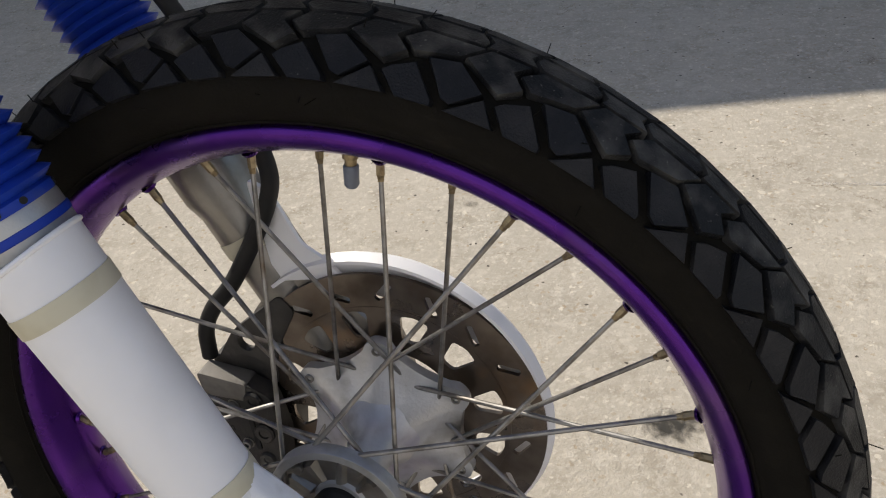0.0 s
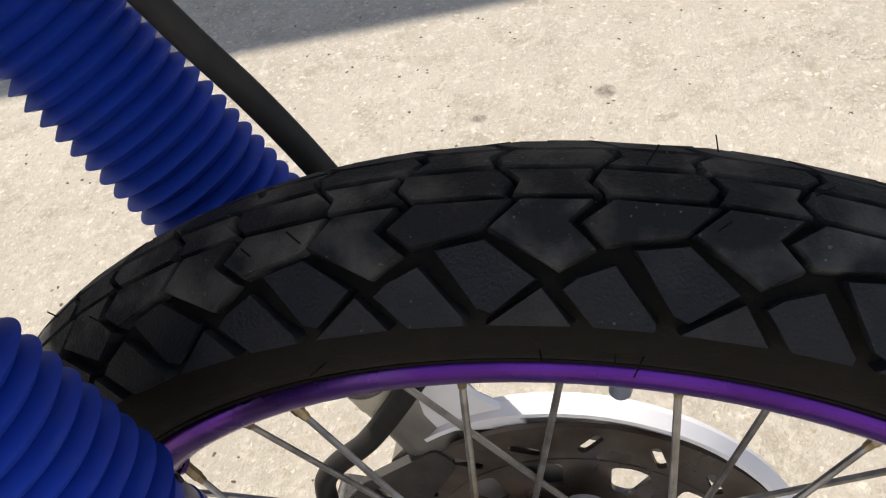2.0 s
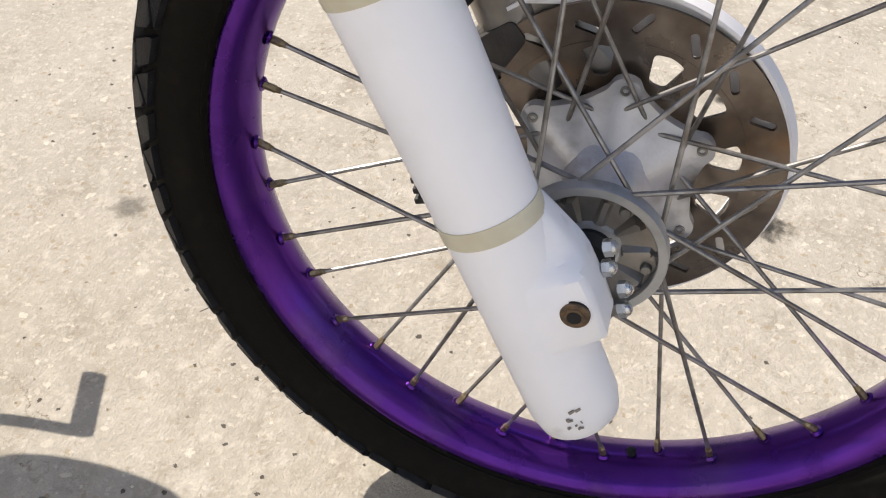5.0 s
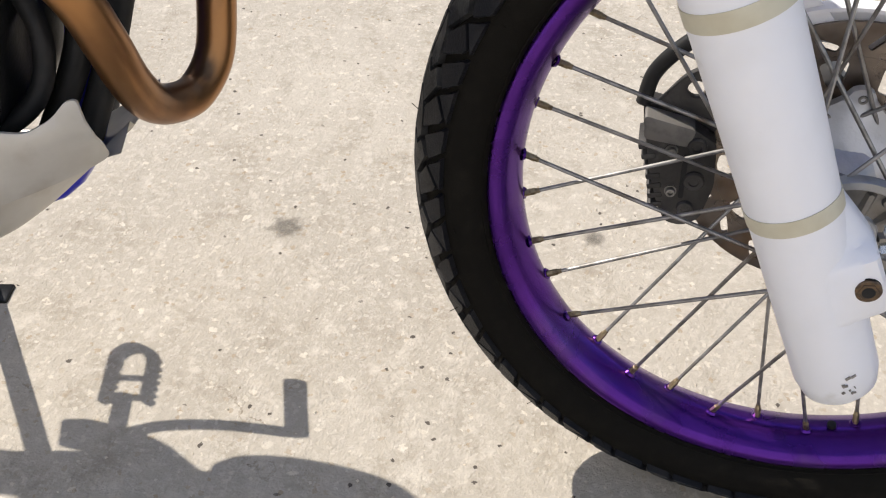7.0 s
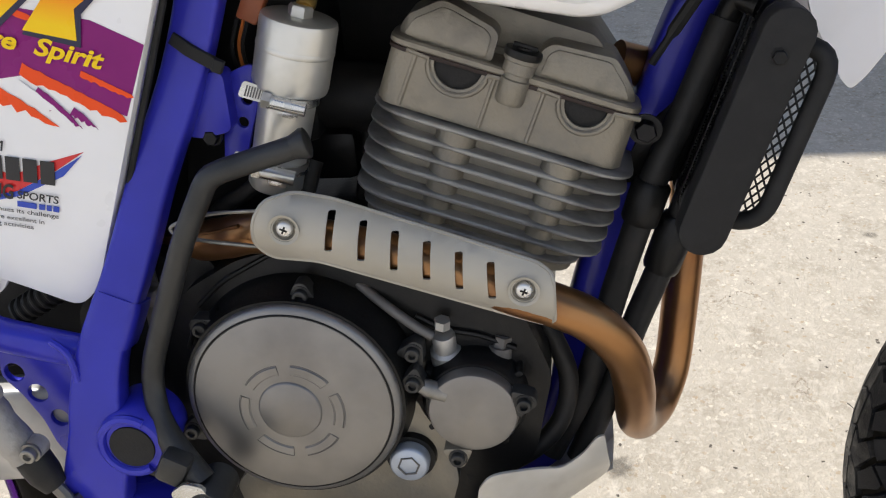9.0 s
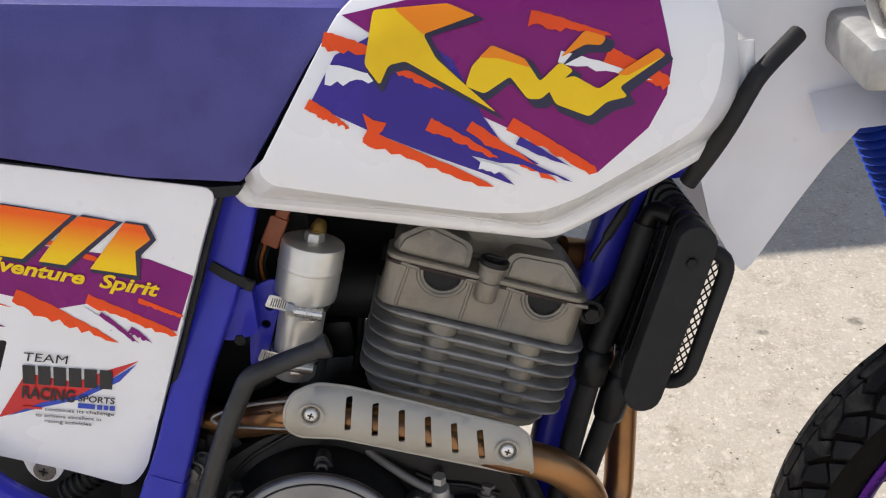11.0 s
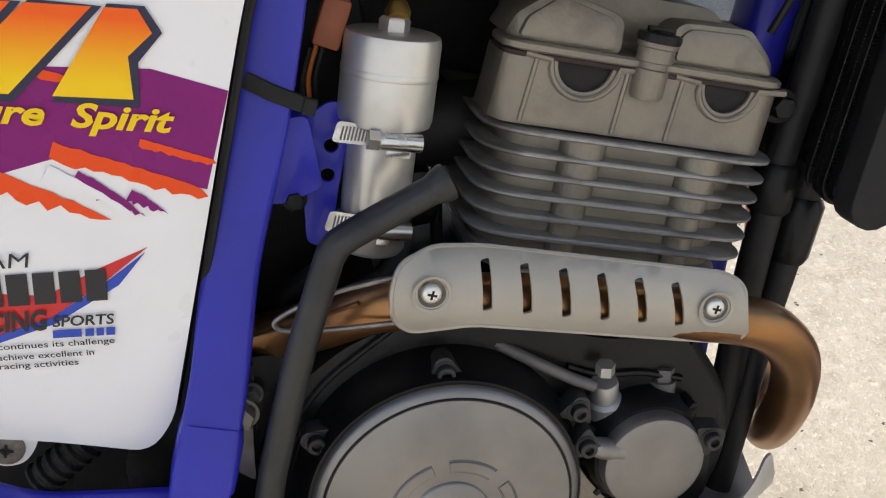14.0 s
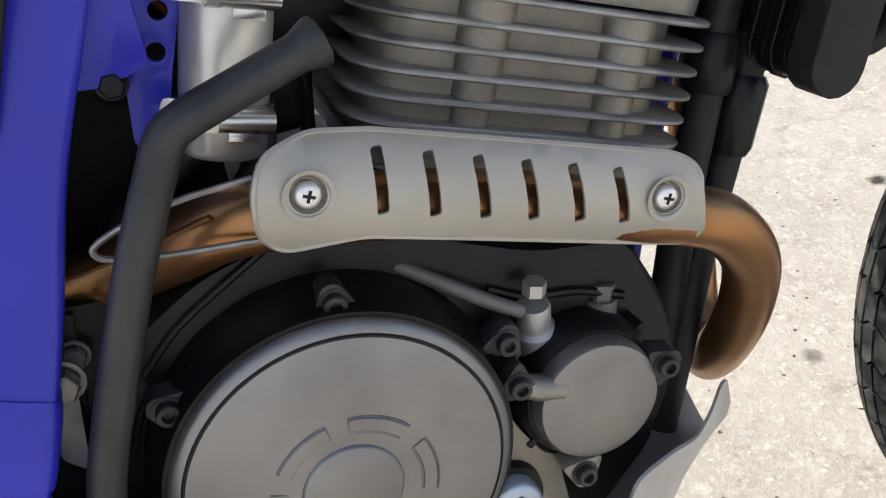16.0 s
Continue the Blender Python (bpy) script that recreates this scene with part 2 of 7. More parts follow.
COPPER = mat("heat_tinted_pipe", (0.36, 0.185, 0.075), 0.33, 0.9, second=(0.26, 0.125, 0.055), scale=14, dirt=(0.14, 0.09, 0.06), dscale=9, rvar=0.08)
SHIELD = mat("heat_shield_silver", (0.41, 0.385, 0.33), 0.5, 0.35, second=(0.39, 0.365, 0.31), scale=20, bump=0.05, dirt=(0.40, 0.36, 0.29), dscale=25, dmix=(0.66, 0.85))
SKID = mat("skid_plate_alloy", (0.60, 0.57, 0.51), 0.5, 0.35, second=(0.52, 0.49, 0.43), scale=18, dirt=(0.42, 0.37, 0.30), dscale=25, dmix=(0.6, 0.85), bump=0.06)
CLUTCH = mat("brushed_clutch_cover", (0.265, 0.255, 0.241), 0.45, 0.80, second=(0.215, 0.205, 0.195), scale=16, bump=0.05, dirt=(0.245, 0.23, 0.211), dscale=30, dmix=(0.6, 0.85))
ctree = CLUTCH.node_tree
tang = ctree.nodes.new("ShaderNodeTangent")
tang.direction_type = 'RADIAL'
tang.axis = 'Y'
ctree.nodes["Principled BSDF"].inputs["Anisotropic"].default_value = 0.4
ctree.links.new(tang.outputs["Tangent"], ctree.nodes["Principled BSDF"].inputs["Tangent"])
ENGINEGREY = mat("engine_grey_paint", (0.245, 0.222, 0.178), 0.45, 0.45, second=(0.20, 0.185, 0.158), scale=25, bump=0.25, bscale=380, dirt=(0.15, 0.135, 0.115), dscale=45, dmix=(0.54, 0.85))
FINGREY = mat("fin_grey_paint", (0.31, 0.305, 0.29), 0.45, 0.45, second=(0.17, 0.165, 0.16), scale=30, bump=0.12, bscale=500, dirt=(0.10, 0.09, 0.08), dscale=20)
CHROME = mat("zinc_plated", (0.62, 0.62, 0.60), 0.28, 0.95, second=(0.5, 0.5, 0.48), scale=60)
DULLSTEEL = mat("dull_steel", (0.28, 0.27, 0.25), 0.42, 0.8, second=(0.2, 0.19, 0.17), scale=50)
SCREW = mat("bright_screw", (0.78, 0.77, 0.74), 0.3, 0.7, second=(0.66, 0.65, 0.62), scale=90)
LEVER = mat("kick_lever_grey", (0.036, 0.036, 0.035), 0.4, 0.3, second=(0.026, 0.026, 0.025), scale=40, bump=0.1, dirt=(0.15, 0.145, 0.135), dscale=50, dmix=(0.68, 0.85))
SILVER = mat("silver_canister", (0.66, 0.655, 0.62), 0.34, 0.7, second=(0.52, 0.52, 0.49), scale=20, dirt=(0.42, 0.40, 0.36), dscale=15, dmix=(0.62, 0.85))
SEAT = mat("blue_vinyl", (0.055, 0.05, 0.235), 0.42, second=(0.045, 0.04, 0.20), scale=25, bump=0.35, bscale=900)
ORANGE = mat("orange_sticker", (0.85, 0.085, 0.012), 0.3, second=(0.80, 0.08, 0.012), scale=20, spec=0.22)
VIOLET = mat("violet_sticker", (0.23, 0.012, 0.16), 0.3, second=(0.21, 0.011, 0.15), scale=20, spec=0.22)
INDIGO = mat("indigo_sticker", (0.05, 0.03, 0.28), 0.3, second=(0.045, 0.027, 0.25), scale=20, spec=0.22)
YELLOW = mat("yellow_sticker", (0.90, 0.60, 0.01), 0.3, second=(0.88, 0.55, 0.01), scale=20, spec=0.22)
AMBER = mat("amber_sticker", (0.90, 0.27, 0.01), 0.3, second=(0.88, 0.24, 0.01), scale=20, spec=0.22)
EMBLEM = mat("emblem_print", (0.95, 0.62, 0.01), 0.3, spec=0.22)
et = EMBLEM.node_tree
geo = et.nodes.new("ShaderNodeNewGeometry")
dot = et.nodes.new("ShaderNodeVectorMath")
dot.operation = 'DOT_PRODUCT'
print_up = STANCE.inverted().transposed() @ Vector((0.243, 0.0, 0.970, 0.0))
dot.inputs[1].default_value = print_up.to_3d()
et.links.new(geo.outputs["Position"], dot.inputs[0])
emblem_shift = -Vector((0.243, 0.0, 0.970)).dot(STANCE.inverted().translation)
ramp = et.nodes.new("ShaderNodeMapRange")
ramp.inputs["From Min"].default_value, ramp.inputs["From Max"].default_value = 0.585 + emblem_shift, 0.618 + emblem_shift
et.links.new(dot.outputs["Value"], ramp.inputs["Value"])
mx = et.nodes.new("ShaderNodeMix")
mx.data_type = 'RGBA'
mx.inputs[6].default_value, mx.inputs[7].default_value = (0.95, 0.62, 0.01, 1), (0.93, 0.13, 0.012, 1)
et.links.new(ramp.outputs["Result"], mx.inputs[0])
et.links.new(mx.outputs[2], et.nodes["Principled BSDF"].inputs["Base Color"])
NAVY = mat("navy_sticker", (0.01, 0.01, 0.045), 0.35, second=(0.013, 0.013, 0.05), scale=20)
INK = mat("black_print", (0.012, 0.012, 0.014), 0.4, second=(0.016, 0.016, 0.016), scale=20)
REDPRINT = mat("red_print", (0.62, 0.02, 0.02), 0.35, second=(0.58, 0.02, 0.02), scale=20)
BLUEPRINT = mat("blue_print", (0.02, 0.06, 0.45), 0.35, second=(0.02, 0.055, 0.4), scale=20)
OFFWHITE = mat("translucent_cap", (0.60, 0.42, 0.16), 0.4, second=(0.5, 0.34, 0.12), scale=60)
CABLE = mat("orange_wire", (0.55, 0.16, 0.03), 0.5)
COPPERPLUG = mat("orange_connector", (0.24, 0.065, 0.02), 0.5, second=(0.22, 0.06, 0.02), scale=60)


# ---- helpers for meshes ----
def part(name, bm, material, parent=None, label="", smooth=40, m=None):
    if m is not None:
        bm.transform(m)
    bm.transform(stand[0])
    bmesh.ops.recalc_face_normals(bm, faces=bm.faces)
    me = bpy.data.meshes.new(name)
    bm.to_mesh(me)
    bm.free()
    mats = material if isinstance(material, (list, tuple)) else [material]
    for x in mats:
        me.materials.append(x)
    if smooth:
        me.shade_smooth()
        me.set_sharp_from_angle(angle=radians(smooth))
    ob = new(name, me)
    if parent is not None:
        ob.parent = parent
    if label:
        tagged(ob, label)
    return ob


def spline(pts, n=8):
    """Points of a smooth curve through pts."""
    P = [Vector(p) for p in pts]
    P = [P[0] * 2 - P[1]] + P + [P[-1] * 2 - P[-2]]
    out = []
    for i in range(1, len(P) - 2):
        a, b, c, d = P[i - 1:i + 3]
        for k in range(n):
            t = k / n
            out.append(0.5 * ((2 * b) + (c - a) * t + (2 * a - 5 * b + 4 * c - d) * t * t + (3 * b - a - 3 * c + d) * t ** 3))
    out.append(P[-2])
    return out


def loft(bm, rings, closed=False, caps=True):
    """Joins rings of points with quads."""
    R = [[bm.verts.new(p) for p in r] for r in rings]
    n = len(R[0])
    for i in range(len(R) if closed else len(R) - 1):
        a, b = R[i], R[(i + 1) % len(R)]
        for k in range(n):
            bm.faces.new((a[k], a[(k + 1) % n], b[(k + 1) % n], b[k]))
    if caps and not closed:
        bm.faces.new(R[0])
        bm.faces.new(R[-1][::-1])
    return bm


def tube(pts, radius, seg=12, bm=None, flat=1.0, closed=False):
    """A round bar along points; radius may be one number or one a point."""
    bm = bm or bmesh.new()
    P = [Vector(p) for p in pts]
    n = len(P)
    rad = radius if isinstance(radius, (list, tuple)) else [radius] * n
    rings = []
    up = None
    for i, p in enumerate(P):
        if closed:
            t = (P[(i + 1) % n] - P[i - 1]).normalized()
        else:
            t = (P[min(i + 1, n - 1)] - P[max(i - 1, 0)]).normalized()
        if up is None:
            up = t.orthogonal().normalized()
        up = (up - t * up.dot(t)).normalized()
        side = t.cross(up)
        rings.append([p + (up * math.cos(a) + side * math.sin(a) * flat) * rad[i] for a in (2 * math.pi * k / seg for k in range(seg))])
    return loft(bm, rings, closed)


def lathe(profile, seg=48, m=None, bm=None, closed=False, a0=0.0, a1=360.0):
    """Turns (radius, height) round the y axis (height along y)."""
    bm = bm or bmesh.new()
    full = a1 - a0 >= 359.9
    k = seg if full else seg + 1
    cols = []
    for i in range(k):
        a = radians(a0 + (a1 - a0) * i / seg)
        cols.append([bm.verts.new((m @ Vector((r * math.cos(a), h, r * math.sin(a)))) if m else (r * math.cos(a), h, r * math.sin(a))) for r, h in profile])
    n = len(profile)
    for i in range(seg):
        A, B = cols[i], cols[(i + 1) % k]
        for j in range(n if closed else n - 1):
            q = (A[j], B[j], B[(j + 1) % n], A[(j + 1) % n])
            try:
                bm.faces.new(q)
            except ValueError:
                pass
    bmesh.ops.remove_doubles(bm, verts=bm.verts, dist=1e-6)
    return bm


def bar(bm, a, b, radius, seg=10, r2=None):
    return tube([a, b], [radius, radius if r2 is None else r2], seg, bm)


def outline(pts, r=0.0, n=4):
    """A flat outline with its corners rounded by r."""
    if r <= 0:
        return [Vector(p) for p in pts]
    P = [Vector(p) for p in pts]
    out = []
    for i, p in enumerate(P):
        a, b = P[i - 1] - p, P[(i + 1) % len(P)] - p
        d = min(r, a.length * 0.45, b.length * 0.45)
        s, e = p + a.normalized() * d, p + b.normalized() * d
        for k in range(n + 1):
            t = k / n
            out.append(s * (1 - t) ** 2 + p * 2 * t * (1 - t) + e * t * t)
    return out


def circle_pts(x, z, r, n=16, rz=None):
    return [Vector((x + r * math.cos(2 * math.pi * k / n), z + (rz or r) * math.sin(2 * math.pi * k / n))) for k in range(n)]


def plate(pts, thick, f=None, holes=(), bevel=0.0, step=0.0, bm=None, seg=2):
    """A plate in x and z, from its outline and holes. f(x, z) gives the y of its outer face; it thickens towards +y."""
    from mathutils.geometry import delaunay_2d_cdt
    bm = bm or bmesh.new()
    f = f or (lambda x, z: 0.0)
    loops = [[Vector((p[0], p[1])) for p in pts]] + [[Vector((p[0], p[1])) for p in h] for h in holes]
    if step:
        fine = []
        for L in loops:
            o = []
            for i, p in enumerate(L):
                q = L[(i + 1) % len(L)]
                k = max(1, int((q - p).length / step))
                o += [p.lerp(q, j / k) for j in range(k)]
            fine.append(o)
        loops = fine
    verts, faces = [], []
    for L in loops:
        faces.append(list(range(len(verts), len(verts) + len(L))))
        verts += L
    if step:
        xs, zs = [p.x for p in loops[0]], [p.y for p in loops[0]]
        gx = min(xs) + step * 0.5
        while gx < max(xs):
            gz = min(zs) + step * 0.5
            while gz < max(zs):
                verts.append(Vector((gx + 0.0007 * math.sin(gz * 9000), gz)))
                gz += step
            gx += step
    vs, es, fs, _, _, _ = delaunay_2d_cdt(verts, [], faces, 2, 1e-6)
    front = [bm.verts.new((v.x, f(v.x, v.y), v.y)) for v in vs]
    made = []
    for t in fs:
        try:
            made.append(bm.faces.new([front[i] for i in t]))
        except ValueError:
            pass
    for v in front:
        if not v.link_faces:
            bm.verts.remove(v)
    if thick:
        rim = [e for fc in made for e in fc.edges if len(e.link_faces) == 1]
        rim = list(dict.fromkeys(rim))
        back = {}
        used = {v for fc in made for v in fc.verts}
        for v in used:
            back[v] = bm.verts.new((v.co.x, v.co.y + thick, v.co.z))
        for fc in made:
            bm.faces.new([back[v] for v in reversed(fc.verts)])
        sides = []
        for e in rim:
            a, b = e.verts
            sides.append(bm.faces.new((a, b, back[b], back[a])))
        if bevel:
            bmesh.ops.recalc_face_normals(bm, faces=bm.faces)
            bmesh.ops.bevel(bm, geom=rim, offset=bevel, segments=seg, affect='EDGES', profile=0.5, clamp_overlap=True)
    return bm


def block(size, m=None, bevel=0.0, bm=None, seg=2):
    tmp = bmesh.new()
    bmesh.ops.create_cube(tmp, size=1.0, matrix=Matrix.Diagonal((*size, 1)))
    if bevel:
        bmesh.ops.bevel(tmp, geom=list(tmp.edges), offset=bevel, segments=seg, affect='EDGES', profile=0.5)
    if m is not None:
        tmp.transform(m)
    if bm is None:
        return tmp
    me = bpy.data.meshes.new("join")
    tmp.to_mesh(me)
    tmp.free()
    bm.from_mesh(me)
    bpy.data.meshes.remove(me)
    return bm


def merge(bm, other):
    me = bpy.data.meshes.new("join")
    other.to_mesh(me)
    other.free()
    bm.from_mesh(me)
    bpy.data.meshes.remove(me)
    return bm


def hexbolt(m, r, h, washer=1.35, socket=False, bm=None):
    """A bolt along y: washer, head (six-sided, or round with a socket). Its base is at the origin, its head towards -y."""
    bm = bm or bmesh.new()
    b = lathe([(0, 0.0005), (r * washer, 0.0005), (r * washer, -h * 0.18), (r * 1.05, -h * 0.2)], 20, m)
    merge(bm, b)
    if socket:
        b = lathe([(r, -h * 0.15), (r, -h * 0.9), (r * 0.9, -h), (r * 0.55, -h), (r * 0.5, -h * 0.5), (0, -h * 0.5)], 20, m)
    else:
        b = lathe([(r, -h * 0.15), (r, -h * 0.88), (r * 0.88, -h), (0, -h)], 6, m)
    return merge(bm, b)


# ---- the ground and the building whose shade lies behind ----
GROUND = Matrix.Translation((0, 0, 0.0025))
gb = bmesh.new()
bmesh.ops.create_grid(gb, x_segments=2, y_segments=2, size=60.0, matrix=GROUND)
ground = part("ground", gb, CONCRETE, smooth=0)
tagged(ground, "pale sandy concrete ground with exposed aggregate chips", "ground", kind="structure")
wall = part("wall_back", block((14.0, 0.25, 3.1), pose(0.5, 3.13, 1.55, 0, 0, 7.4)), mat("render_wall", (0.45, 0.43, 0.40), 0.8, scale=6, bump=0.3), smooth=0)
tagged(wall, "plain rendered building wall whose shade falls on concrete", "wall", kind="structure")

# unseen pale reflector, added to bounce sunlight onto the bike's near side
front = part("wall_front", block((16.0, 0.25, 3.6), pose(-0.4, -2.75, 1.8)), mat("pale_bounce", (0.76, 0.77, 0.79), 0.85, second=(0.64, 0.65, 0.67), scale=4, bump=0.3, dirt=(0.55, 0.55, 0.55), dscale=2.0), smooth=0)
tagged(front, "unseen pale bounce panel brightening the near side of the motorcycle", "wall", kind="structure")

# ---- the motorcycle: x forward, y to its left, z up ----
bike = new("motorcycle")
tagged(bike, "white, blue and purple dirt motorcycle parked on concrete", "motorcycle")

# ---- front wheel ----
WC = Vector((0.0296, -0.0158, 0.3475))
WY = Vector((0.1118, 0.9908, -0.0756)).normalized()
WX = WY.cross(Vector((0, 0, 1))).normalized()
WZ = WX.cross(WY)
WHEEL = Matrix(((WX.x, WY.x, WZ.x, WC.x), (WX.y, WY.y, WZ.y, WC.y), (WX.z, WY.z, WZ.z, WC.z), (0, 0, 0, 1))) @ Matrix.Scale(0.9697, 4)
FORK = Matrix.Translation((-0.007, 0, 0.0025)) @ WHEEL


def rim_mesh():
    # drop-centre alloy rim, edge flanges rolled outwards
    half = [(0.2880, 0.0248), (0.2875, 0.0287), (0.2859, 0.0312), (0.2832, 0.0322), (0.2800, 0.0319), (0.2764, 0.0307), (0.2736, 0.0287), (0.2709, 0.0257), (0.2680, 0.0205), (0.2639, 0.0134), (0.2613, 0.0066)]
    back = [(0.2825, 0.0222), (0.2720, 0.0195)]
    prof = [(r, -y) for r, y in half] + [(0.2606, 0.0)] + [(r, y) for r, y in half[::-1]] + back + [(0.2640, 0.0)] + [(r, -y) for r, y in back[::-1]]
    bm = lathe(prof, 144, closed=True)
    for k in range(36):
        # dimples where the spokes enter
        a = radians(SPOKE0 + 10 * k)
        y = 0.0045 if k % 2 == 0 else -0.0045
        c, d = Vector((math.cos(a) * 0.2617, y, math.sin(a) * 0.2617)), Vector((math.cos(a), -0.2 if k % 2 else 0.2, math.sin(a))).normalized()
        tube([c, c - d * 0.0025], [0.0062, 0.0048], 10, bm)
    return bm


SPOKE0, VALVE = 8.8, 83.6
front_wheel = part("front_wheel", rim_mesh(), PURPLE, bike, "purple anodised spoked front wheel rim", m=WHEEL)

# tyre: a carcass with blocks of three rows a side
TR = 0.3499


def section(u):
    """Carcass at u from -1 (bead) over the crown (0) to 1: radius and width."""
    a = abs(u)
    s = 1 if u >= 0 else -1
    keys = [(0.0, TR, 0.0), (0.07, TR - 0.0007, 0.0070), (0.14, TR - 0.0027, 0.0138), (0.22, TR - 0.0064, 0.0215), (0.30, TR - 0.0110, 0.0285), (0.44, TR - 0.0210, 0.0390), (0.58, TR - 0.0330, 0.0440), (0.74, TR - 0.0480, 0.0412), (0.88, TR - 0.0570, 0.0335), (1.0, 0.2835, 0.0240)]
    for (u0, r0, w0), (u1, r1, w1) in zip(keys, keys[1:]):
        if a <= u1:
            t = (a - u0) / (u1 - u0)
            return r0 + (r1 - r0) * t, s * (w0 + (w1 - w0) * t)
    return keys[-1][1], s * keys[-1][2]


def on_tyre(ang, u, lift):
    r, w = section(u)
    r1, w1 = section(min(1, u + 0.02))
    r0, w0 = section(max(-1, u - 0.02))
    t = Vector((r1 - r0, w1 - w0)).normalized()
    nr, nw = t.y, -t.x
    r, w = r + nr * lift, w + nw * lift
    return Vector((r * math.cos(ang), w, r * math.sin(ang)))


def carcass_mesh():
    bm = bmesh.new()
    us = [-1 + 2 * i / 28 for i in range(29)]
    inner = [(0.276, 0.020), (0.270, 0.0), (0.276, -0.020)]
    lathe([section(u) for u in us] + inner, 168, bm=bm, closed=True)
    # moulding ribs on the sidewall
    for side in (1, -1):
        ring = [on_tyre(2 * math.pi * i / 120, side * 0.90, 0.0006) for i in range(120)]
        tube(ring, 0.0009, 5, bm, closed=True)
    return bm


PITCHES, TREAD0 = 32, radians(86.9)
STEP = 2 * math.pi / PITCHES
# one pitch of one side of the tread: (along, across) outlines
TREAD_BLOCKS = [
    [(0.06, 0.012), (0.53, 0.012), (0.60, 0.060), (0.55, 0.108), (0.11, 0.108), (0.03, 0.060)],
    [(0.59, 0.012), (1.00, 0.012), (0.97, 0.060), (1.05, 0.108), (0.63, 0.108), (0.66, 0.060)],
    [(-0.33, 0.140), (0.01, 0.140), (-0.10, 0.225), (0.03, 0.315), (-0.14, 0.395), (-0.48, 0.245)],
    [(-0.02, 0.225), (0.12, 0.140), (0.61, 0.140), (0.46, 0.250), (0.10, 0.300)],
    [(0.24, 0.325), (0.49, 0.292), (0.745, 0.435), (0.52, 0.545), (0.44, 0.525)],
    [(-0.11, 0.475), (-0.04, 0.432), (0.14, 0.375), (0.36, 0.565), (0.36, 0.602), (0.05, 0.602)],
    [(0.49, 0.602), (0.53, 0.580), (0.78, 0.470), (0.93, 0.602)],
]


# across the tread the rows lie a little closer than drawn
TREAD_BLOCKS = [[(a, u if u < 0.109 else 0.105 + (u - 0.109) * 0.83) for a, u in poly] for poly in TREAD_BLOCKS]


def tread_block(bm, poly, side, phase=0.0):
    """A moulded block: walls drawn in towards the top, its edge worn round."""
    ca = sum(p[0] for p in poly) / len(poly)
    cu = sum(p[1] for p in poly) / len(poly)
    rings = []
    for grow, lift in ((1.10, -0.0015), (1.055, 0.0046), (1.005, 0.0060)):
        rings.append([bm.verts.new(on_tyre(-(ca + (a - ca) * grow + phase) * STEP, side * (cu + (u - cu) * grow), lift)) for a, u in poly])
    bm.faces.new(rings[-1])
    for A, B in zip(rings, rings[1:]):
        for i in range(len(poly)):
            j = (i + 1) % len(poly)
            bm.faces.new((A[i], A[j], B[j], B[i]))
    return bm


tyre = part("tyre", carcass_mesh(), RUBBER, front_wheel, "black knobbly dual-sport tyre with dusty tread", smooth=35, m=WHEEL)
turn = lambda a: WHEEL @ Matrix.Rotation(-a, 4, 'Y')
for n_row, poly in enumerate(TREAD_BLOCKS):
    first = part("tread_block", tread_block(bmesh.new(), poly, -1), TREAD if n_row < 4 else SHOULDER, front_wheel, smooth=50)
    first.matrix_world = turn(TREAD0)
    for k in range(1, PITCHES):
        ob = new("tread_block", first.data)
        ob.parent = front_wheel
        ob.matrix_world = turn(TREAD0 - k * STEP)
far = bmesh.new()
for k in range(PITCHES):
    for poly in TREAD_BLOCKS:
        tread_block(far, poly, 1, k + 0.5)
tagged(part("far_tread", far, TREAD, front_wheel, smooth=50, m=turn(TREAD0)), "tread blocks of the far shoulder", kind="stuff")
rnd = random.Random(4)
hairs = bmesh.new()
for k in range(70):
    a, u = rnd.uniform(0, 6.283), rnd.choice((-1, 1)) * rnd.choice((0.02, 0.2, 0.36, 0.6, 0.62))
    p, q = on_tyre(a, u, 0.005), on_tyre(a + rnd.uniform(-0.012, 0.012), u + rnd.uniform(-0.02, 0.02), rnd.uniform(0.009, 0.014))
    bar(hairs, p, q, 0.00035, 4)
tagged(part("moulding_hairs", hairs, RUBBER, front_wheel, m=WHEEL), "thin rubber moulding hairs", kind="stuff")


def on_rim(k, r, y):
    a = radians(SPOKE0 + 10 * k)
    return Vector((math.cos(a) * r, y, math.sin(a) * r))


# hub: barrel, left flange carrying the disc, right flange with a ribbed drive
hub = part("hub", lathe([(0, -0.050), (0.020, -0.050), (0.022, -0.046), (0.0405, -0.046), (0.0415, -0.041), (0.020, -0.040), (0.0175, -0.034), (0.0175, -0.004), (0.0185, 0.004), (0.0200, 0.0140), (0.0260, 0.0240), (0.0340, 0.0330), (0.0480, 0.0480),
                           (0.0480, 0.051), (0.045, 0.053), (0.016, 0.059), (0.016, 0.07), (0, 0.07)], 60), HUBALU, front_wheel, "dull cast aluminium hub", m=WHEEL)
# the spider that carries the disc: a dished star with six lugs
star = []
for k in range(6):
    for da, rr in ((-22, 0.0635), (-10, 0.0705), (-6.5, 0.0785), (0, 0.0810), (6.5, 0.0785), (10, 0.0705), (22, 0.0635), (30, 0.0620)):
        a = radians(88 + 60 * k + da)
        star.append((rr * math.cos(a), rr * math.sin(a)))


def spider_y(x, z):
    r = math.hypot(x, z)
    swell = 0.0022 * math.cos(6 * (math.atan2(z, x) - radians(88))) * min(1.0, max(0.0, (r - 0.022) / 0.03))
    return 0.045 - 0.034 * max(0.0, 1 - r / 0.068) ** 1.35 - swell


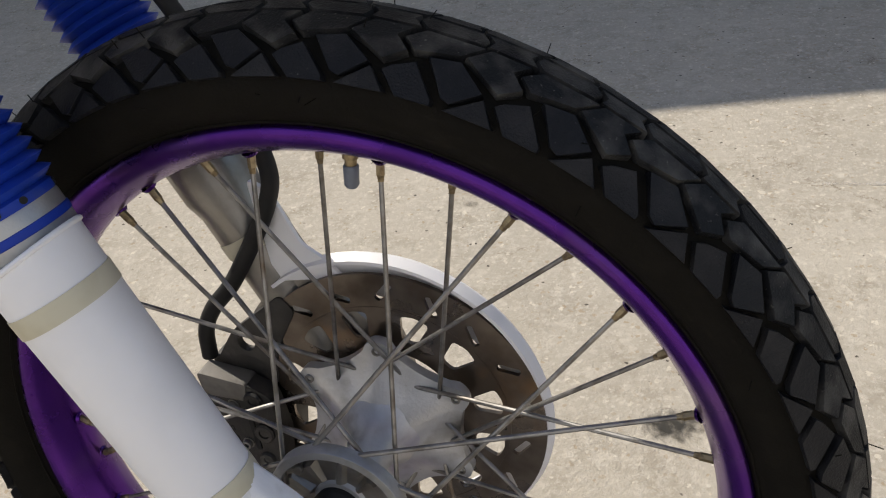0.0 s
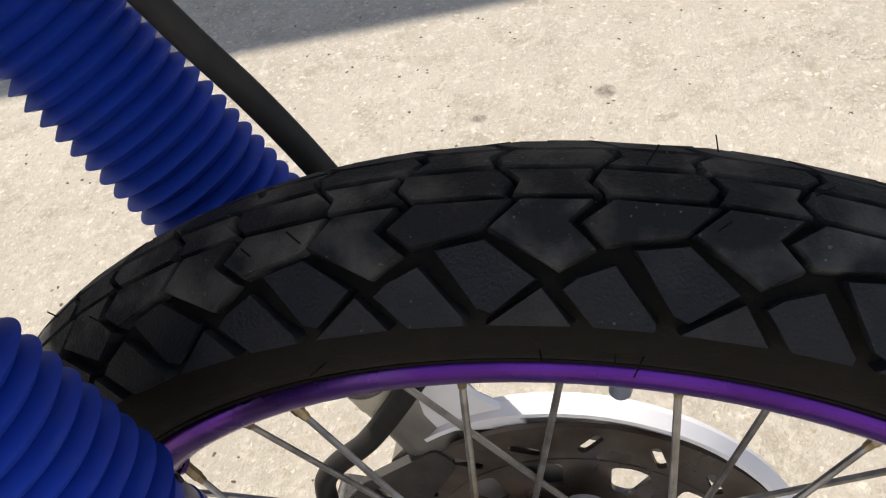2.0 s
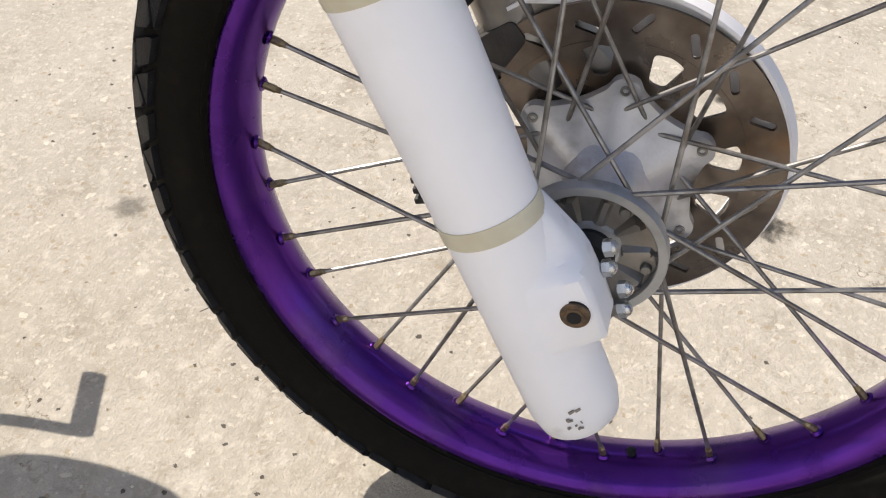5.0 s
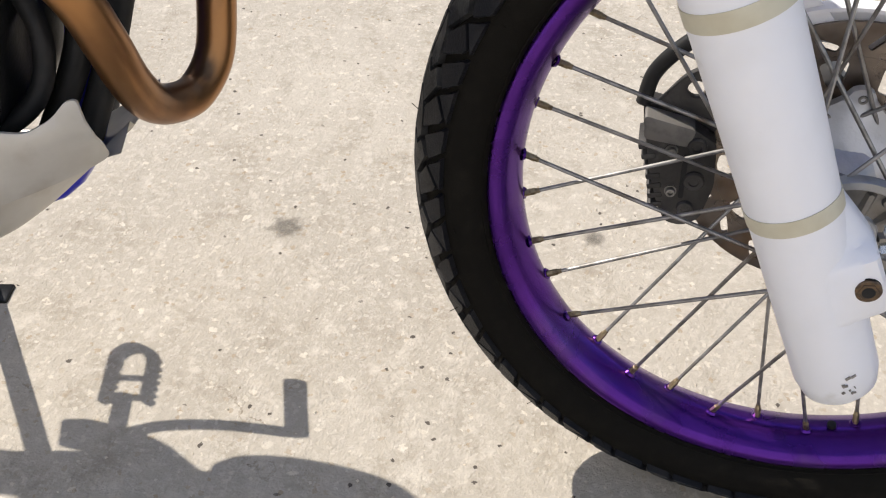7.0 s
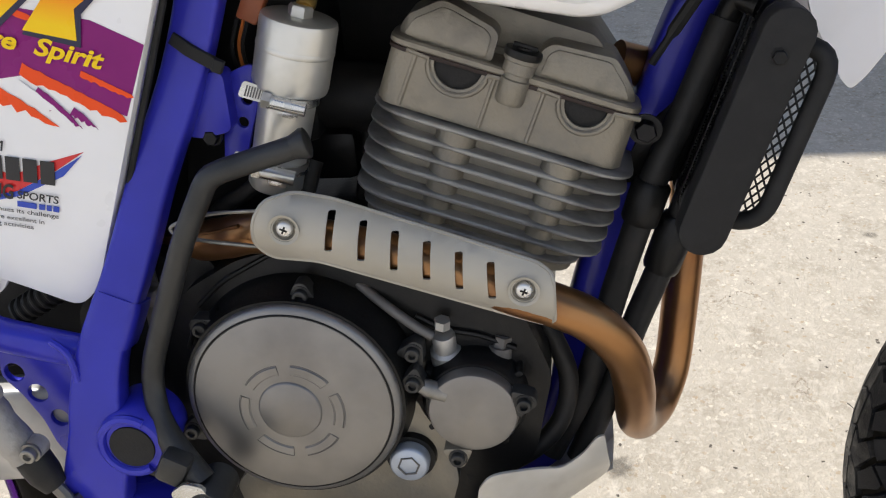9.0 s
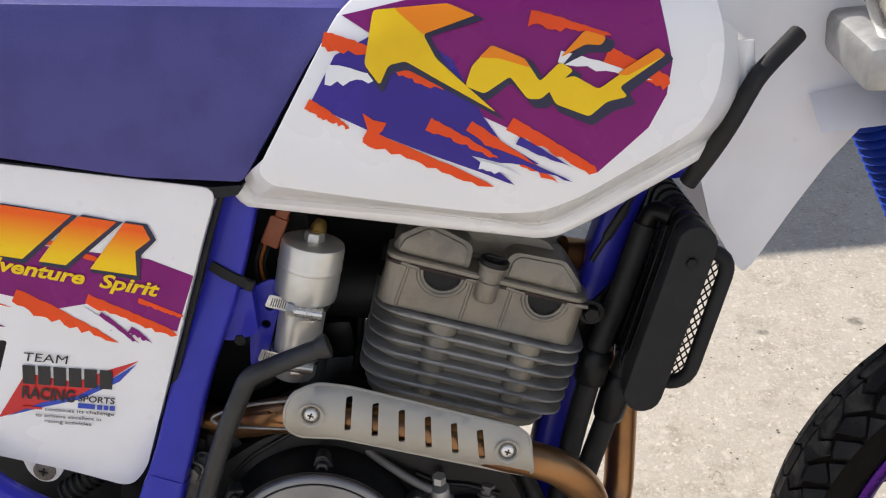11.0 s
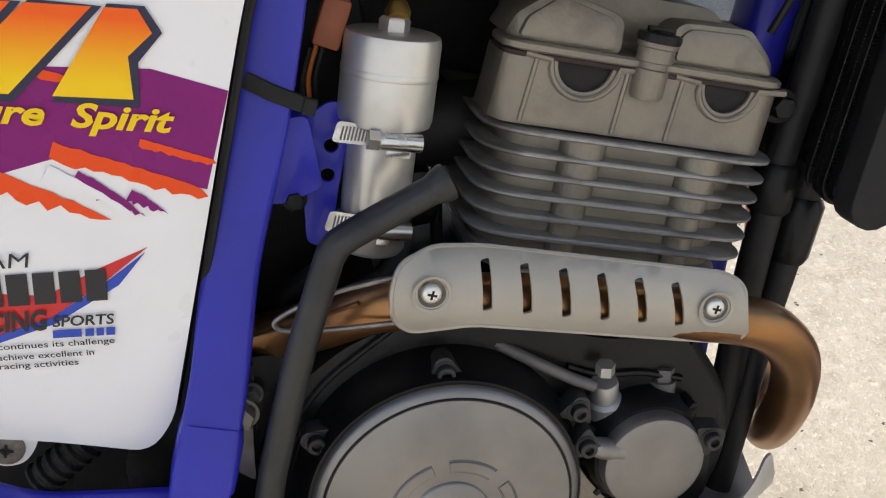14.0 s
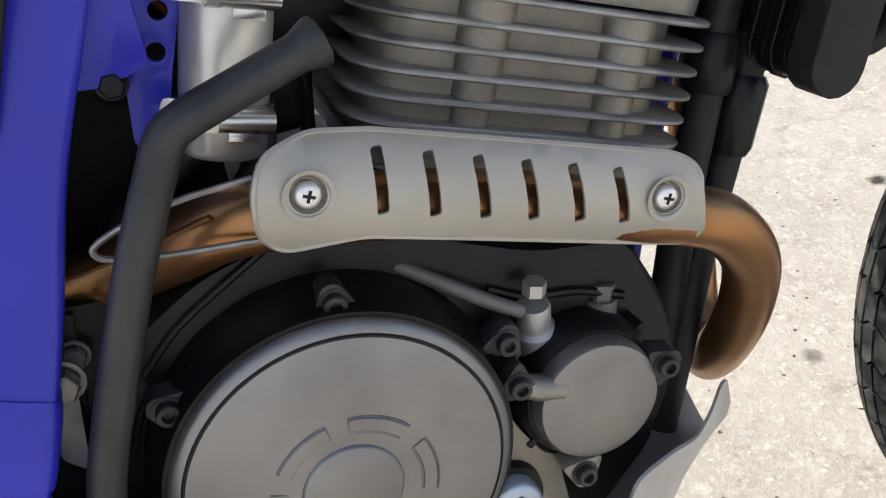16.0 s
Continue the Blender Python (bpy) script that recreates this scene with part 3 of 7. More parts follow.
part("hub_spider", plate(outline(star, 0.004, 2), 0.009, spider_y, [circle_pts(0, 0, 0.016, 30)], bevel=0.0, step=0.006), HUBALU, front_wheel, "dished cast spider with six lugs", smooth=60, m=WHEEL)
PCD = [radians(88 + 60 * k) for k in range(6)]
for k, a in enumerate(PCD):
    c = Vector((math.cos(a), 0, math.sin(a)))
    t = Vector((-math.sin(a), 0, math.cos(a)))
    part("disc_bolt", hexbolt(Matrix.Translation(c * 0.0715 + Vector((0, 0.0450, 0))), 0.0038, 0.004, 1.2, True), DULLSTEEL, front_wheel, m=WHEEL)

# brake disc with slots and weight-saving windows
DISC_Y = 0.0625
holes = []
for k in range(6):
    a = radians(88 + 60 * k + 30)
    for off in (-14, 14):
        b = a + radians(off)
        cx, cz = math.cos(b), math.sin(b)
        tx, tz = -cz, cx
        w0, w1 = 0.0235, 0.0120
        L = [(0.0715, -0.5 * w1), (0.0715, 0.5 * w1), (0.0930, w0 * 0.52), (0.0962, 0.0), (0.0930, -w0 * 0.52)]
        holes.append(outline([(cx * r + tx * t, cz * r + tz * t) for r, t in L], 0.004, 3))
for k in range(18):
    b = radians(20 * k + 7)
    tilt = radians((38, -38, 60)[k % 3])
    rc = (0.1115, 0.1135, 0.1095)[k % 3]
    cx, cz = math.cos(b) * rc, math.sin(b) * rc
    d = Vector((math.cos(b + tilt), math.sin(b + tilt)))
    e = Vector((-d.y, d.x))
    c = Vector((cx, cz))
    holes.append(outline([c + d * 0.0095 + e * 0.0031, c - d * 0.0095 + e * 0.0031, c - d * 0.0095 - e * 0.0031, c + d * 0.0095 - e * 0.0031], 0.0030, 3))
inner = circle_pts(0, 0, 0.0590, 60)
disc = part("brake_disc", plate(circle_pts(0, 0, 0.1285, 96), 0.0036, lambda x, z: DISC_Y, holes + [inner], bevel=0.0), DISC, front_wheel,
            "brown-tinted slotted steel brake disc", smooth=30, m=WHEEL)
part("disc_step", lathe([(0.0980, DISC_Y + 0.0005), (0.0980, DISC_Y - 0.0006), (0.0995, DISC_Y - 0.0006), (0.0995, DISC_Y + 0.0005)], 96, closed=True), DISC, front_wheel, m=WHEEL)

# right flange: ring, ribs and bolts
RINGC = WHEEL @ Matrix.Translation((-0.001, 0, -0.0010)) @ Matrix.Diagonal((1.02, 1.0, 1.02, 1))
part("drive_ring", lathe([(0.0455, -0.044), (0.0455, -0.0535), (0.0462, -0.0545), (0.0520, -0.0545), (0.0527, -0.0535), (0.0527, -0.044)], 72, closed=True), ALU, front_wheel, "grey cast ring round the ribbed flange", m=RINGC)
ribs = lathe([(0.0, -0.047), (0.0455, -0.047), (0.0455, -0.0445), (0, -0.0445)], 48, closed=True)
for k in range(10):
    a = radians(36 * k + 8)
    c, t = Vector((math.cos(a), 0, math.sin(a))), Vector((-math.sin(a), 0, math.cos(a)))
    # a wedge-shaped cast petal, higher at its outer end
    r0, r1 = 0.021, 0.041
    w0, w1, h0, h1 = (0.0016, 0.0042, 0.0035, 0.0060) if k % 2 else (0.0028, 0.0028, 0.0050, 0.0030)
    base = [c * r0 + t * w0 * 1.7, c * r1 + t * w1 * 1.6, c * (r1 + 0.003), c * r1 - t * w1 * 1.6, c * r0 - t * w0 * 1.7]
    top = [c * (r0 + 0.002) + t * w0 * 0.6, c * (r1 - 0.001) + t * w1 * 0.7, c * r1, c * (r1 - 0.001) - t * w1 * 0.7, c * (r0 + 0.002) - t * w0 * 0.6]
    hs = (h0, h1, h1, h1, h0)
    part("flange_rib", loft(bmesh.new(), [[p + Vector((0, -0.0465, 0)) for p in base], [p + Vector((0, -0.047 - h, 0)) for p, h in zip(top, hs)]]), LEGALU, front_wheel, m=RINGC)
    if k % 2:
        part("flange_bolt", lathe([(0.0040, -0.047), (0.0040, -0.0500), (0.0032, -0.0512), (0, -0.0512)], 12, Matrix.Translation((math.cos(a + 0.3) * 0.040, 0, math.sin(a + 0.3) * 0.040))), DULLSTEEL, front_wheel, m=RINGC)
part("ribbed_flange", ribs, LEGALU, front_wheel, "grey cast flange with sculpted ribs", m=RINGC)
part("dust_seal", lathe([(0, -0.049), (0.0175, -0.049), (0.0185, -0.055), (0.013, -0.060), (0, -0.060)], 32), BLACKPLASTIC, front_wheel, m=RINGC)

for k in range(36):
    left = k % 2 == 0
    lead = 1 if (k // 2) % 2 == 0 else -1
    y = 0.0045 if left else -0.0045
    hy, hr = (0.0466 if (k // 2) % 2 else 0.0448, 0.0470) if left else (-0.0430 if (k // 2) % 2 else -0.0490, 0.0440)
    ha = radians(SPOKE0 + 10 * k + lead * (52.6 if left else 67.7))
    a, b = on_rim(k, 0.2600, y), Vector((math.cos(ha) * hr, hy, math.sin(ha) * hr))
    d = (b - a).normalized()
    sp = tube([a, b, b + Vector((0, -0.004 if left else 0.004, 0)) - d * 0.0005], [0.00175, 0.0019, 0.0024], 8)
    part("spoke", sp, STEEL, front_wheel, m=WHEEL)
    nb = bmesh.new()
    tube([a - d * 0.002, a + d * 0.0095, a + d * 0.0100, a + d * 0.0135], [0.0030, 0.0030, 0.0025, 0.0022], 6, nb)
    part("nipple", nb, BRASS, front_wheel, m=WHEEL)
pa = radians(-76.0)
pc = Vector((math.cos(pa), 0, math.sin(pa)))
part("rim_plug", tube([pc * 0.2600, pc * 0.2560, pc * 0.2552], [0.0042, 0.0042, 0.0030], 14), BLACKPLASTIC, front_wheel, "small black rubber rim plug", m=WHEEL)
va = radians(VALVE)
vc = Vector((math.cos(va), 0, math.sin(va)))
valve = part("valve", tube([vc * 0.2620, vc * 0.2560, vc * 0.2555, vc * 0.2500], [0.0055, 0.0055, 0.004, 0.004], 12), BRASS, front_wheel, m=WHEEL)
cap = bmesh.new()
tube([vc * 0.2510, vc * 0.2500, vc * 0.2370, vc * 0.2350], [0.0046, 0.0052, 0.0050, 0.0036], 14, cap)
part("valve_cap", cap, mat("grey_cap", (0.16, 0.18, 0.22), 0.45, scale=90), front_wheel, "grey-blue plastic valve cap", m=WHEEL)

# ---- fork: in the wheel's own axes, raked back ----
FORK_AXES = {"guard": (Vector((-0.432, 0.0, 0.902)).normalized(), -0.0538, 0.0513), "right": (Vector((-0.4017, 0.0, 0.9158)).normalized(), -0.0665, 0.0576), "left": (Vector((-0.450, 0.0, 0.893)).normalized(), -0.066, 0.062)}


def fork_frame(y, s=0.0, leg=""):
    """Local axes at s along a leg: y along the leg (upwards), x forward, z across."""
    d, x0, z0 = FORK_AXES[leg or ("left" if y > 0 else "guard")]
    o = Vector((x0, y, z0)) + d * s
    xx = Vector((d.z, 0, -d.x))
    zz = xx.cross(d)
    return FORK @ Matrix(((xx.x, d.x, zz.x, o.x), (xx.y, d.y, zz.y, o.y), (xx.z, d.z, zz.z, o.z), (0, 0, 0, 1)))


def bellows(n, pitch, r0, r1):
    prof = [(0, 0.0), (r0 * 1.02, 0.0), (r0 * 1.04, 0.0015), (r0 * 1.04, 0.006)]
    for k in range(n):
        for i in range(8):
            f = i / 8
            wave = (1 - abs(2 * f - 1)) ** 0.85
            prof.append((r0 - 0.0012 + (r1 - r0 + 0.0012) * wave, 0.008 + (k + f) * pitch))
    prof += [(r0, 0.008 + n * pitch), (0, 0.008 + n * pitch)]
    return lathe(prof, 56)


RIGHT, LEFT, CLAMP = -0.103, 0.092, -0.0965
gaiter = part("fork_gaiter", bellows(36, 0.00945, 0.0318, 0.0379), BLUERUBBER, bike, "ribbed blue rubber fork gaiter", m=fork_frame(CLAMP, 0.212, "right"))
for a in (20, 50, 80, 110, 140, 200, 230, 260, 290, 320):
    c = Vector((math.cos(radians(a)), 0, math.sin(radians(a))))
    part("vent_hole", tube([c * 0.0310 + Vector((0, 0.0035, 0)), c * 0.0340 + Vector((0, 0.0035, 0))], 0.0024, 10), BLACKPLASTIC, gaiter, m=fork_frame(CLAMP, 0.212, "right"))
gaiter2 = part("fork_gaiter", bellows(36, 0.00945, 0.0305, 0.0368), BLUERUBBER, bike, "ribbed blue rubber fork gaiter", m=fork_frame(LEFT, 0.190))
collar = part("gaiter_clamp", lathe([(0, -0.03), (0.0235, -0.03), (0.0290, -0.010), (0.0308, 0.004), (0.0308, 0.0285), (0.0300, 0.0305), (0, 0.0305)], 56), ALU, bike, "silver clamp band under the gaiter", m=fork_frame(CLAMP, 0.182, "right") @ Matrix.Diagonal((1.07, 1, 1.07, 1)))
part("blue_band", lathe([(0.0308, 0.0140), (0.0316, 0.0145), (0.0316, 0.0195), (0.0308, 0.0200)], 56, closed=True), BLUERUBBER, collar, "blue rubber ring", m=fork_frame(CLAMP, 0.182, "right") @ Matrix.Diagonal((1.07, 1, 1.07, 1)))
part("gaiter_clamp", lathe([(0, -0.03), (0.0235, -0.03), (0.0290, -0.010), (0.0308, 0.004), (0.0308, 0.0285), (0.0300, 0.0305), (0, 0.0305)], 56), ALU, bike, "silver clamp band under the gaiter", m=fork_frame(LEFT, 0.166))


def guard_front(s):
    """The guard bulges forward, a little less towards its top."""
    q = min(1.0, max(0.0, (s - 0.06) / 0.10))
    return 0.10 - 0.03 * q * q * (3 - 2 * q)


def guard_mesh():
    # a shell round the leg, its top edge a little higher at the front
    bm = bmesh.new()
    rows, n = [], 56
    ss = [-0.178, -0.1765, -0.170, -0.155, -0.13, -0.10, -0.06, -0.02, -0.006, -0.0055, 0.0055, 0.006, 0.03, 0.08, 0.145, 0.158, 0.165, 0.172, 0.184, 0.1945]
    for s in ss:
        ring = []
        for k in range(n):
            a = 2 * math.pi * k / n
            r = 0.0315 + 0.0035 * s / 0.19 if s > 0 else 0.0315 - 0.0010 * min(1, -s / 0.15)
            if s < -0.155:
                q = (-0.155 - s) / 0.023
                r *= math.sqrt(max(0.0, 1 - q ** 2.6 * 0.62))
            front = max(0.0, math.cos(a))
            flat = 1.0 + guard_front(s) * front ** 1.5
            h = s
            if s > 0.164:
                # the top edge rises towards the front
                h = s + (s - 0.164) / 0.0305 * (0.006 * (0.5 + 0.5 * math.cos(a - 0.15)) ** 2.0)
            ring.append((r * flat * math.cos(a), h, r * math.sin(a)))
        rows.append(ring)
    loft(bm, rows, caps=False)
    bm.verts.ensure_lookup_table()
    bm.faces.new([bm.verts[k] for k in range(n)])
    # thickness: an inner lip at the top
    top = [bm.verts[(len(ss) - 1) * n + k] for k in range(n)]
    tube([v.co.copy() for v in top], 0.0021, 8, bm, closed=True)
    lip = [bm.verts.new((v.co.x * 0.985, v.co.y + 0.0018, v.co.z * 0.985)) for v in top]
    lip2 = [bm.verts.new((v.co.x * 0.925, v.co.y + 0.0008, v.co.z * 0.925)) for v in top]
    low = [bm.verts.new((v.co.x * 0.915, v.co.y - 0.03, v.co.z * 0.915)) for v in top]
    for A, B in ((top, lip), (lip, lip2), (lip2, low)):
        for k in range(n):
            bm.faces.new((A[k], A[(k + 1) % n], B[(k + 1) % n], B[k]))
    return bm


guard = part("fork_guard", guard_mesh(), WHITE, bike, "scuffed white plastic fork leg guard", m=fork_frame(RIGHT))
for s0, s1 in ((-0.0035, 0.0095), (0.1550, 0.1690)):
    ring = []
    for h, g in ((s0, 0.0), (s0, 0.0007), (s1, 0.0007), (s1, 0.0)):
        g += 0.0316 + 0.0035 * max(0, h) / 0.19
        ring.append([(g * (1 + guard_front(h) * max(0, math.cos(a)) ** 1.5) * math.cos(a), h, g * math.sin(a)) for a in (2 * math.pi * k / 56 for k in range(56))])
    part("tape_band", loft(bmesh.new(), ring, closed=True), TAPE, guard, "yellowed clear tape band", m=fork_frame(RIGHT))
# fork slider inside the guard
part("fork_slider", lathe([(0, -0.15), (0.028, -0.15), (0.028, 0.20), (0, 0.20)], 40), ALU, bike, m=fork_frame(RIGHT))
# axle boss: drawn out of the guard's round towards the clamp flange
def hull(pts):
    pts = sorted(set(pts))
    out = []
    for seq in (pts, pts[::-1]):
        h = []
        for p in seq:
            while len(h) > 1 and (h[-1][0] - h[-2][0]) * (p[1] - h[-2][1]) - (h[-1][1] - h[-2][1]) * (p[0] - h[-2][0]) <= 0:
                h.pop()
            h.append(p)
        out += h[:-1]
    return out


def boss_ring(s, reach, zlo, zhi, n=72):
    r, e = 0.0306, 0.0035
    pts = [(r * math.cos(2 * math.pi * k / 48), r * math.sin(2 * math.pi * k / 48)) for k in range(48)]
    for z0 in (zlo + e, zhi - e):
        pts += [(reach - e + e * math.cos(2 * math.pi * k / 16), z0 + e * math.sin(2 * math.pi * k / 16)) for k in range(16)]
    H = hull([(round(x, 6), round(z, 6)) for x, z in pts])
    ring = []
    for k in range(n):
        a = 2 * math.pi * k / n
        dx, dz = math.cos(a), math.sin(a)
        for (x0, z0), (x1, z1) in zip(H, H[1:] + H[:1]):
            c0, c1 = dx * z0 - dz * x0, dx * z1 - dz * x1
            if c0 <= 0 < c1:
                q = c0 / (c0 - c1)
                d = (x0 + (x1 - x0) * q) * dx + (z0 + (z1 - z0) * q) * dz
                break
        ring.append((d * dx, s, d * dz))
    return ring


BOSS = [(0.012, 0.0300, -0.012, 0.006), (0.002, 0.0345, -0.014, 0.006), (-0.014, 0.0395, -0.017, 0.004), (-0.030, 0.0450, -0.018, 0.004), (-0.036, 0.0470, -0.018, 0.008), (-0.041, 0.0482, -0.018, 0.018),
        (-0.044, 0.0490, -0.018, 0.0215), (-0.066, 0.0500, -0.018, 0.0225), (-0.089, 0.0492, -0.018, 0.0215), (-0.0925, 0.0480, -0.017, 0.0195), (-0.0940, 0.0450, -0.014, 0.016), (-0.0960, 0.0310, -0.008, 0.008)]
boss = part("axle_boss", loft(bmesh.new(), [boss_ring(*r) for r in BOSS]), WHITE, bike, "white axle clamp boss", smooth=35, m=fork_frame(RIGHT))
AXLE = fork_frame(RIGHT) @ Matrix.Translation((0.0355, -0.0665, 0.0)) @ Matrix.Rotation(radians(-90), 4, 'X')
part("axle_recess", lathe([(0, 0.0240), (0.0106, 0.0240), (0.0106, 0.0180), (0, 0.0180)], 32, Matrix.Scale(-1, 4, (0, 1, 0))), BLACKPLASTIC, boss, m=AXLE)
RUSTY = mat("rusty_steel", (0.16, 0.105, 0.06), 0.5, 0.6, second=(0.09, 0.065, 0.045), scale=200)
axle = tube([(0.0012, -0.020, 0.0), (0.0012, -0.0255, 0.0), (0.0012, -0.0262, 0.0)], [0.0094, 0.0094, 0.0086], 28)
tube([(0.0012, -0.026, 0.0), (0.0012, -0.0272, 0.0)], [0.0074, 0.0068], 6, axle)
bolt = part("axle_bolt", axle, RUSTY, bike, "brown rusty hollow axle bolt", m=AXLE)
part("bolt_bore", lathe([(0, -0.0275), (0.0046, -0.0275), (0.0046, -0.025), (0, -0.025)], 24, Matrix.Translation((0.0012, 0, 0))), BLACKPLASTIC, bolt, m=AXLE)
part("axle_shaft", lathe([(0, -0.085), (0.008, -0.085), (0.008, 0.10), (0, 0.10)], 20), DULLSTEEL, bike, m=FORK)
for x, z in ((0.0210, 0.0355), (0.0223, 0.0195), (0.0346, 0.0050), (0.0368, -0.0115)):
    d = Vector((0.93, 0, 0.36)).normalized()
    b = bmesh.new()
    p = Vector((x - 0.0045, -0.090, z - 0.003))
    tube([p, p + d * 0.010], 0.0024, 10, b)
    tube([p + d * 0.001, p + d * 0.0065], 0.0058, 6, b)
    tube([p + d * 0.0065, p + d * 0.0085, p + d * 0.0105], [0.0048, 0.0044, 0.0015], 12, b)
    part("cap_nut", b, CHROME, boss, "zinc-plated nut", m=FORK)
# scuffs on the foot of the guard
sc = bmesh.new()
rs = random.Random(11)
for k in range(9):
    a = radians(rs.uniform(62, 96))
    h = rs.uniform(-0.158, -0.142)
    p = Vector((math.cos(a) * 0.0313, h, math.sin(a) * 0.0313))
    block((0.0035 * rs.random() + 0.0006, 0.0008 + 0.0012 * rs.random(), 0.0012), Matrix.Translation(p) @ pose(0, 0, 0, 0, 90 - math.degrees(a), rs.uniform(-40, 40)), 0, sc)
part("scuff", sc, LEGALU, guard, m=fork_frame(RIGHT))

# left leg, bare alloy, with caliper, hose and the white disc cover
leg = lathe([(0, -0.16), (0.024, -0.16), (0.027, -0.15), (0.0285, -0.06), (0.0285, 0.12), (0.0320, 0.135), (0.0320, 0.165), (0.030, 0.175), (0, 0.175)], 48)
left_leg = part("fork_leg", leg, LEGALU, bike, "weathered bare alloy fork leg", m=fork_frame(LEFT))
part("tape_band", lathe([(0.0286, 0.080), (0.0294, 0.080), (0.0294, 0.094), (0.0286, 0.094)], 40, closed=True), TAPE, left_leg, "yellowed clear tape band", m=fork_frame(LEFT))
part("hose_clip", tube([(-0.028, 0.087, -0.006), (-0.036, 0.086, -0.008), (-0.041, 0.086, -0.009)], [0.0055, 0.0055, 0.0035], 12), OFFWHITE, left_leg, "yellowed plastic clip", m=fork_frame(LEFT))
leg_boss = plate(outline([(-0.115, 0.070), (-0.070, 0.125), (-0.050, 0.115), (0.012, 0.060), (0.022, 0.010), (0.0, -0.02), (-0.03, -0.02), (-0.075, 0.030)], 0.010), 0.022, lambda x, z: 0.072, bevel=0.005, seg=3)
part("axle_lug", leg_boss, LEGALU, left_leg, m=FORK)
# disc cover: a curved white rim round the front of the disc
cov = bmesh.new()
rings = []
for i in range(41):
    a = radians(128 - 190 * i / 40)
    R = 0.1335
    c, = (Vector((math.cos(a), 0, math.sin(a))),)
    w0, w1 = 0.064, 0.078
    q = min(1.0, i / 5.0)
    rings.append([c * R + Vector((0, w0, 0)), c * (R + 0.003) + Vector((0, w0, 0)), c * (R + 0.004 * q + 0.003) + Vector((0, w1 - 0.006, 0)), c * (R + 0.004 * q) + Vector((0, w1, 0)), c * (R - 0.02) + Vector((0, w1, 0)), c * (R - 0.02) + Vector((0, w1 - 0.003, 0)), c * R + Vector((0, w1 - 0.005, 0))])
loft(cov, rings)
cover = part("disc_cover", cov, WHITE, bike, "white plastic brake disc cover", m=FORK)
face_pts = [(math.cos(radians(a)) * 0.1340, math.sin(radians(a)) * 0.1340) for a in range(128, -63, -5)] + [(math.cos(radians(a)) * 0.105, math.sin(radians(a)) * 0.105) for a in range(-62, 30, 8)] + [(0.055, 0.085), (0.0, 0.098), (-0.06, 0.10)]
part("cover_face", plate(face_pts, 0.003, lambda x, z: 0.0785, bevel=0.0), WHITE, cover, m=FORK)
wing = plate(outline([(-0.088, 0.200), (-0.070, 0.190), (-0.052, 0.146), (-0.035, 0.134), (-0.02, 0.118), (-0.08, 0.110)], 0.006), 0.004, lambda x, z: 0.068, bevel=0.0012)
part("cover_wing", wing, WHITE, cover, m=FORK)
# caliper
CALIPER = mat("grimy_caliper", (0.045, 0.041, 0.037), 0.55, 0.2, second=(0.03, 0.028, 0.026), scale=50, bump=0.25, bscale=300, dirt=(0.16, 0.15, 0.135), dscale=30, dmix=(0.6, 0.85))
cal_pts = [(-0.157, 0.030), (-0.114, 0.022), (-0.094, 0.012), (-0.088, -0.030), (-0.094, -0.066), (-0.108, -0.076), (-0.123, -0.074), (-0.133, -0.058), (-0.146, -0.022), (-0.153, 0.006)]
caliper = part("brake_caliper", plate(outline(cal_pts, 0.006), 0.018, lambda x, z: 0.041, bevel=0.003, seg=3), CALIPER, bike, "grimy cast brake caliper", m=FORK)
part("caliper_half", plate(outline([(x * 1.02, z) for x, z in cal_pts], 0.008), 0.024, lambda x, z: 0.068, bevel=0.004, seg=3), CALIPER, caliper, m=FORK)
part("caliper_cap", plate(outline([(-0.1585, 0.031), (-0.113, 0.023), (-0.117, 0.006), (-0.1555, 0.009)], 0.004), 0.020, lambda x, z: 0.0395, bevel=0.0015), mat("weathered_cap", (0.17, 0.158, 0.14), 0.6, 0.2, second=(0.10, 0.093, 0.084), scale=60, bump=0.2, bscale=300), caliper, "grey weathered cap", m=FORK)
for x, z, rad in ((-0.1095, 0.0075, 0.0085), (-0.1060, -0.0270, 0.0095), (-0.1085, -0.0560, 0.0075)):
    part("piston_boss", lathe([(0, 0.0395), (rad * 0.45, 0.0395), (rad * 0.5, 0.0380), (rad * 0.85, 0.0375), (rad, 0.0390), (rad, 0.045), (0, 0.045)], 24, Matrix.Translation((x, 0, z))), CALIPER, caliper, m=FORK)
for x, z in ((-0.1300, 0.0005), (-0.1240, -0.0400)):
    part("caliper_pin", hexbolt(Matrix.Translation((x, 0.0405, z)), 0.0042, 0.005, 1.3, True), DULLSTEEL, caliper, m=FORK)
part("pad_gap", plate(outline([(-0.1195, -0.002), (-0.115, -0.002), (-0.112, -0.046), (-0.1165, -0.046)], 0.002), 0.002, lambda x, z: 0.0396), BLACKPLASTIC, caliper, m=FORK)
part("caliper_bracket", plate(outline([(-0.150, 0.030), (-0.130, 0.060), (-0.078, 0.100), (-0.066, 0.086), (-0.090, 0.045), (-0.095, 0.010)], 0.006), 0.008, lambda x, z: 0.062, [circle_pts(-0.118, 0.050, 0.008)], bevel=0.001), CALIPER, caliper, m=FORK)
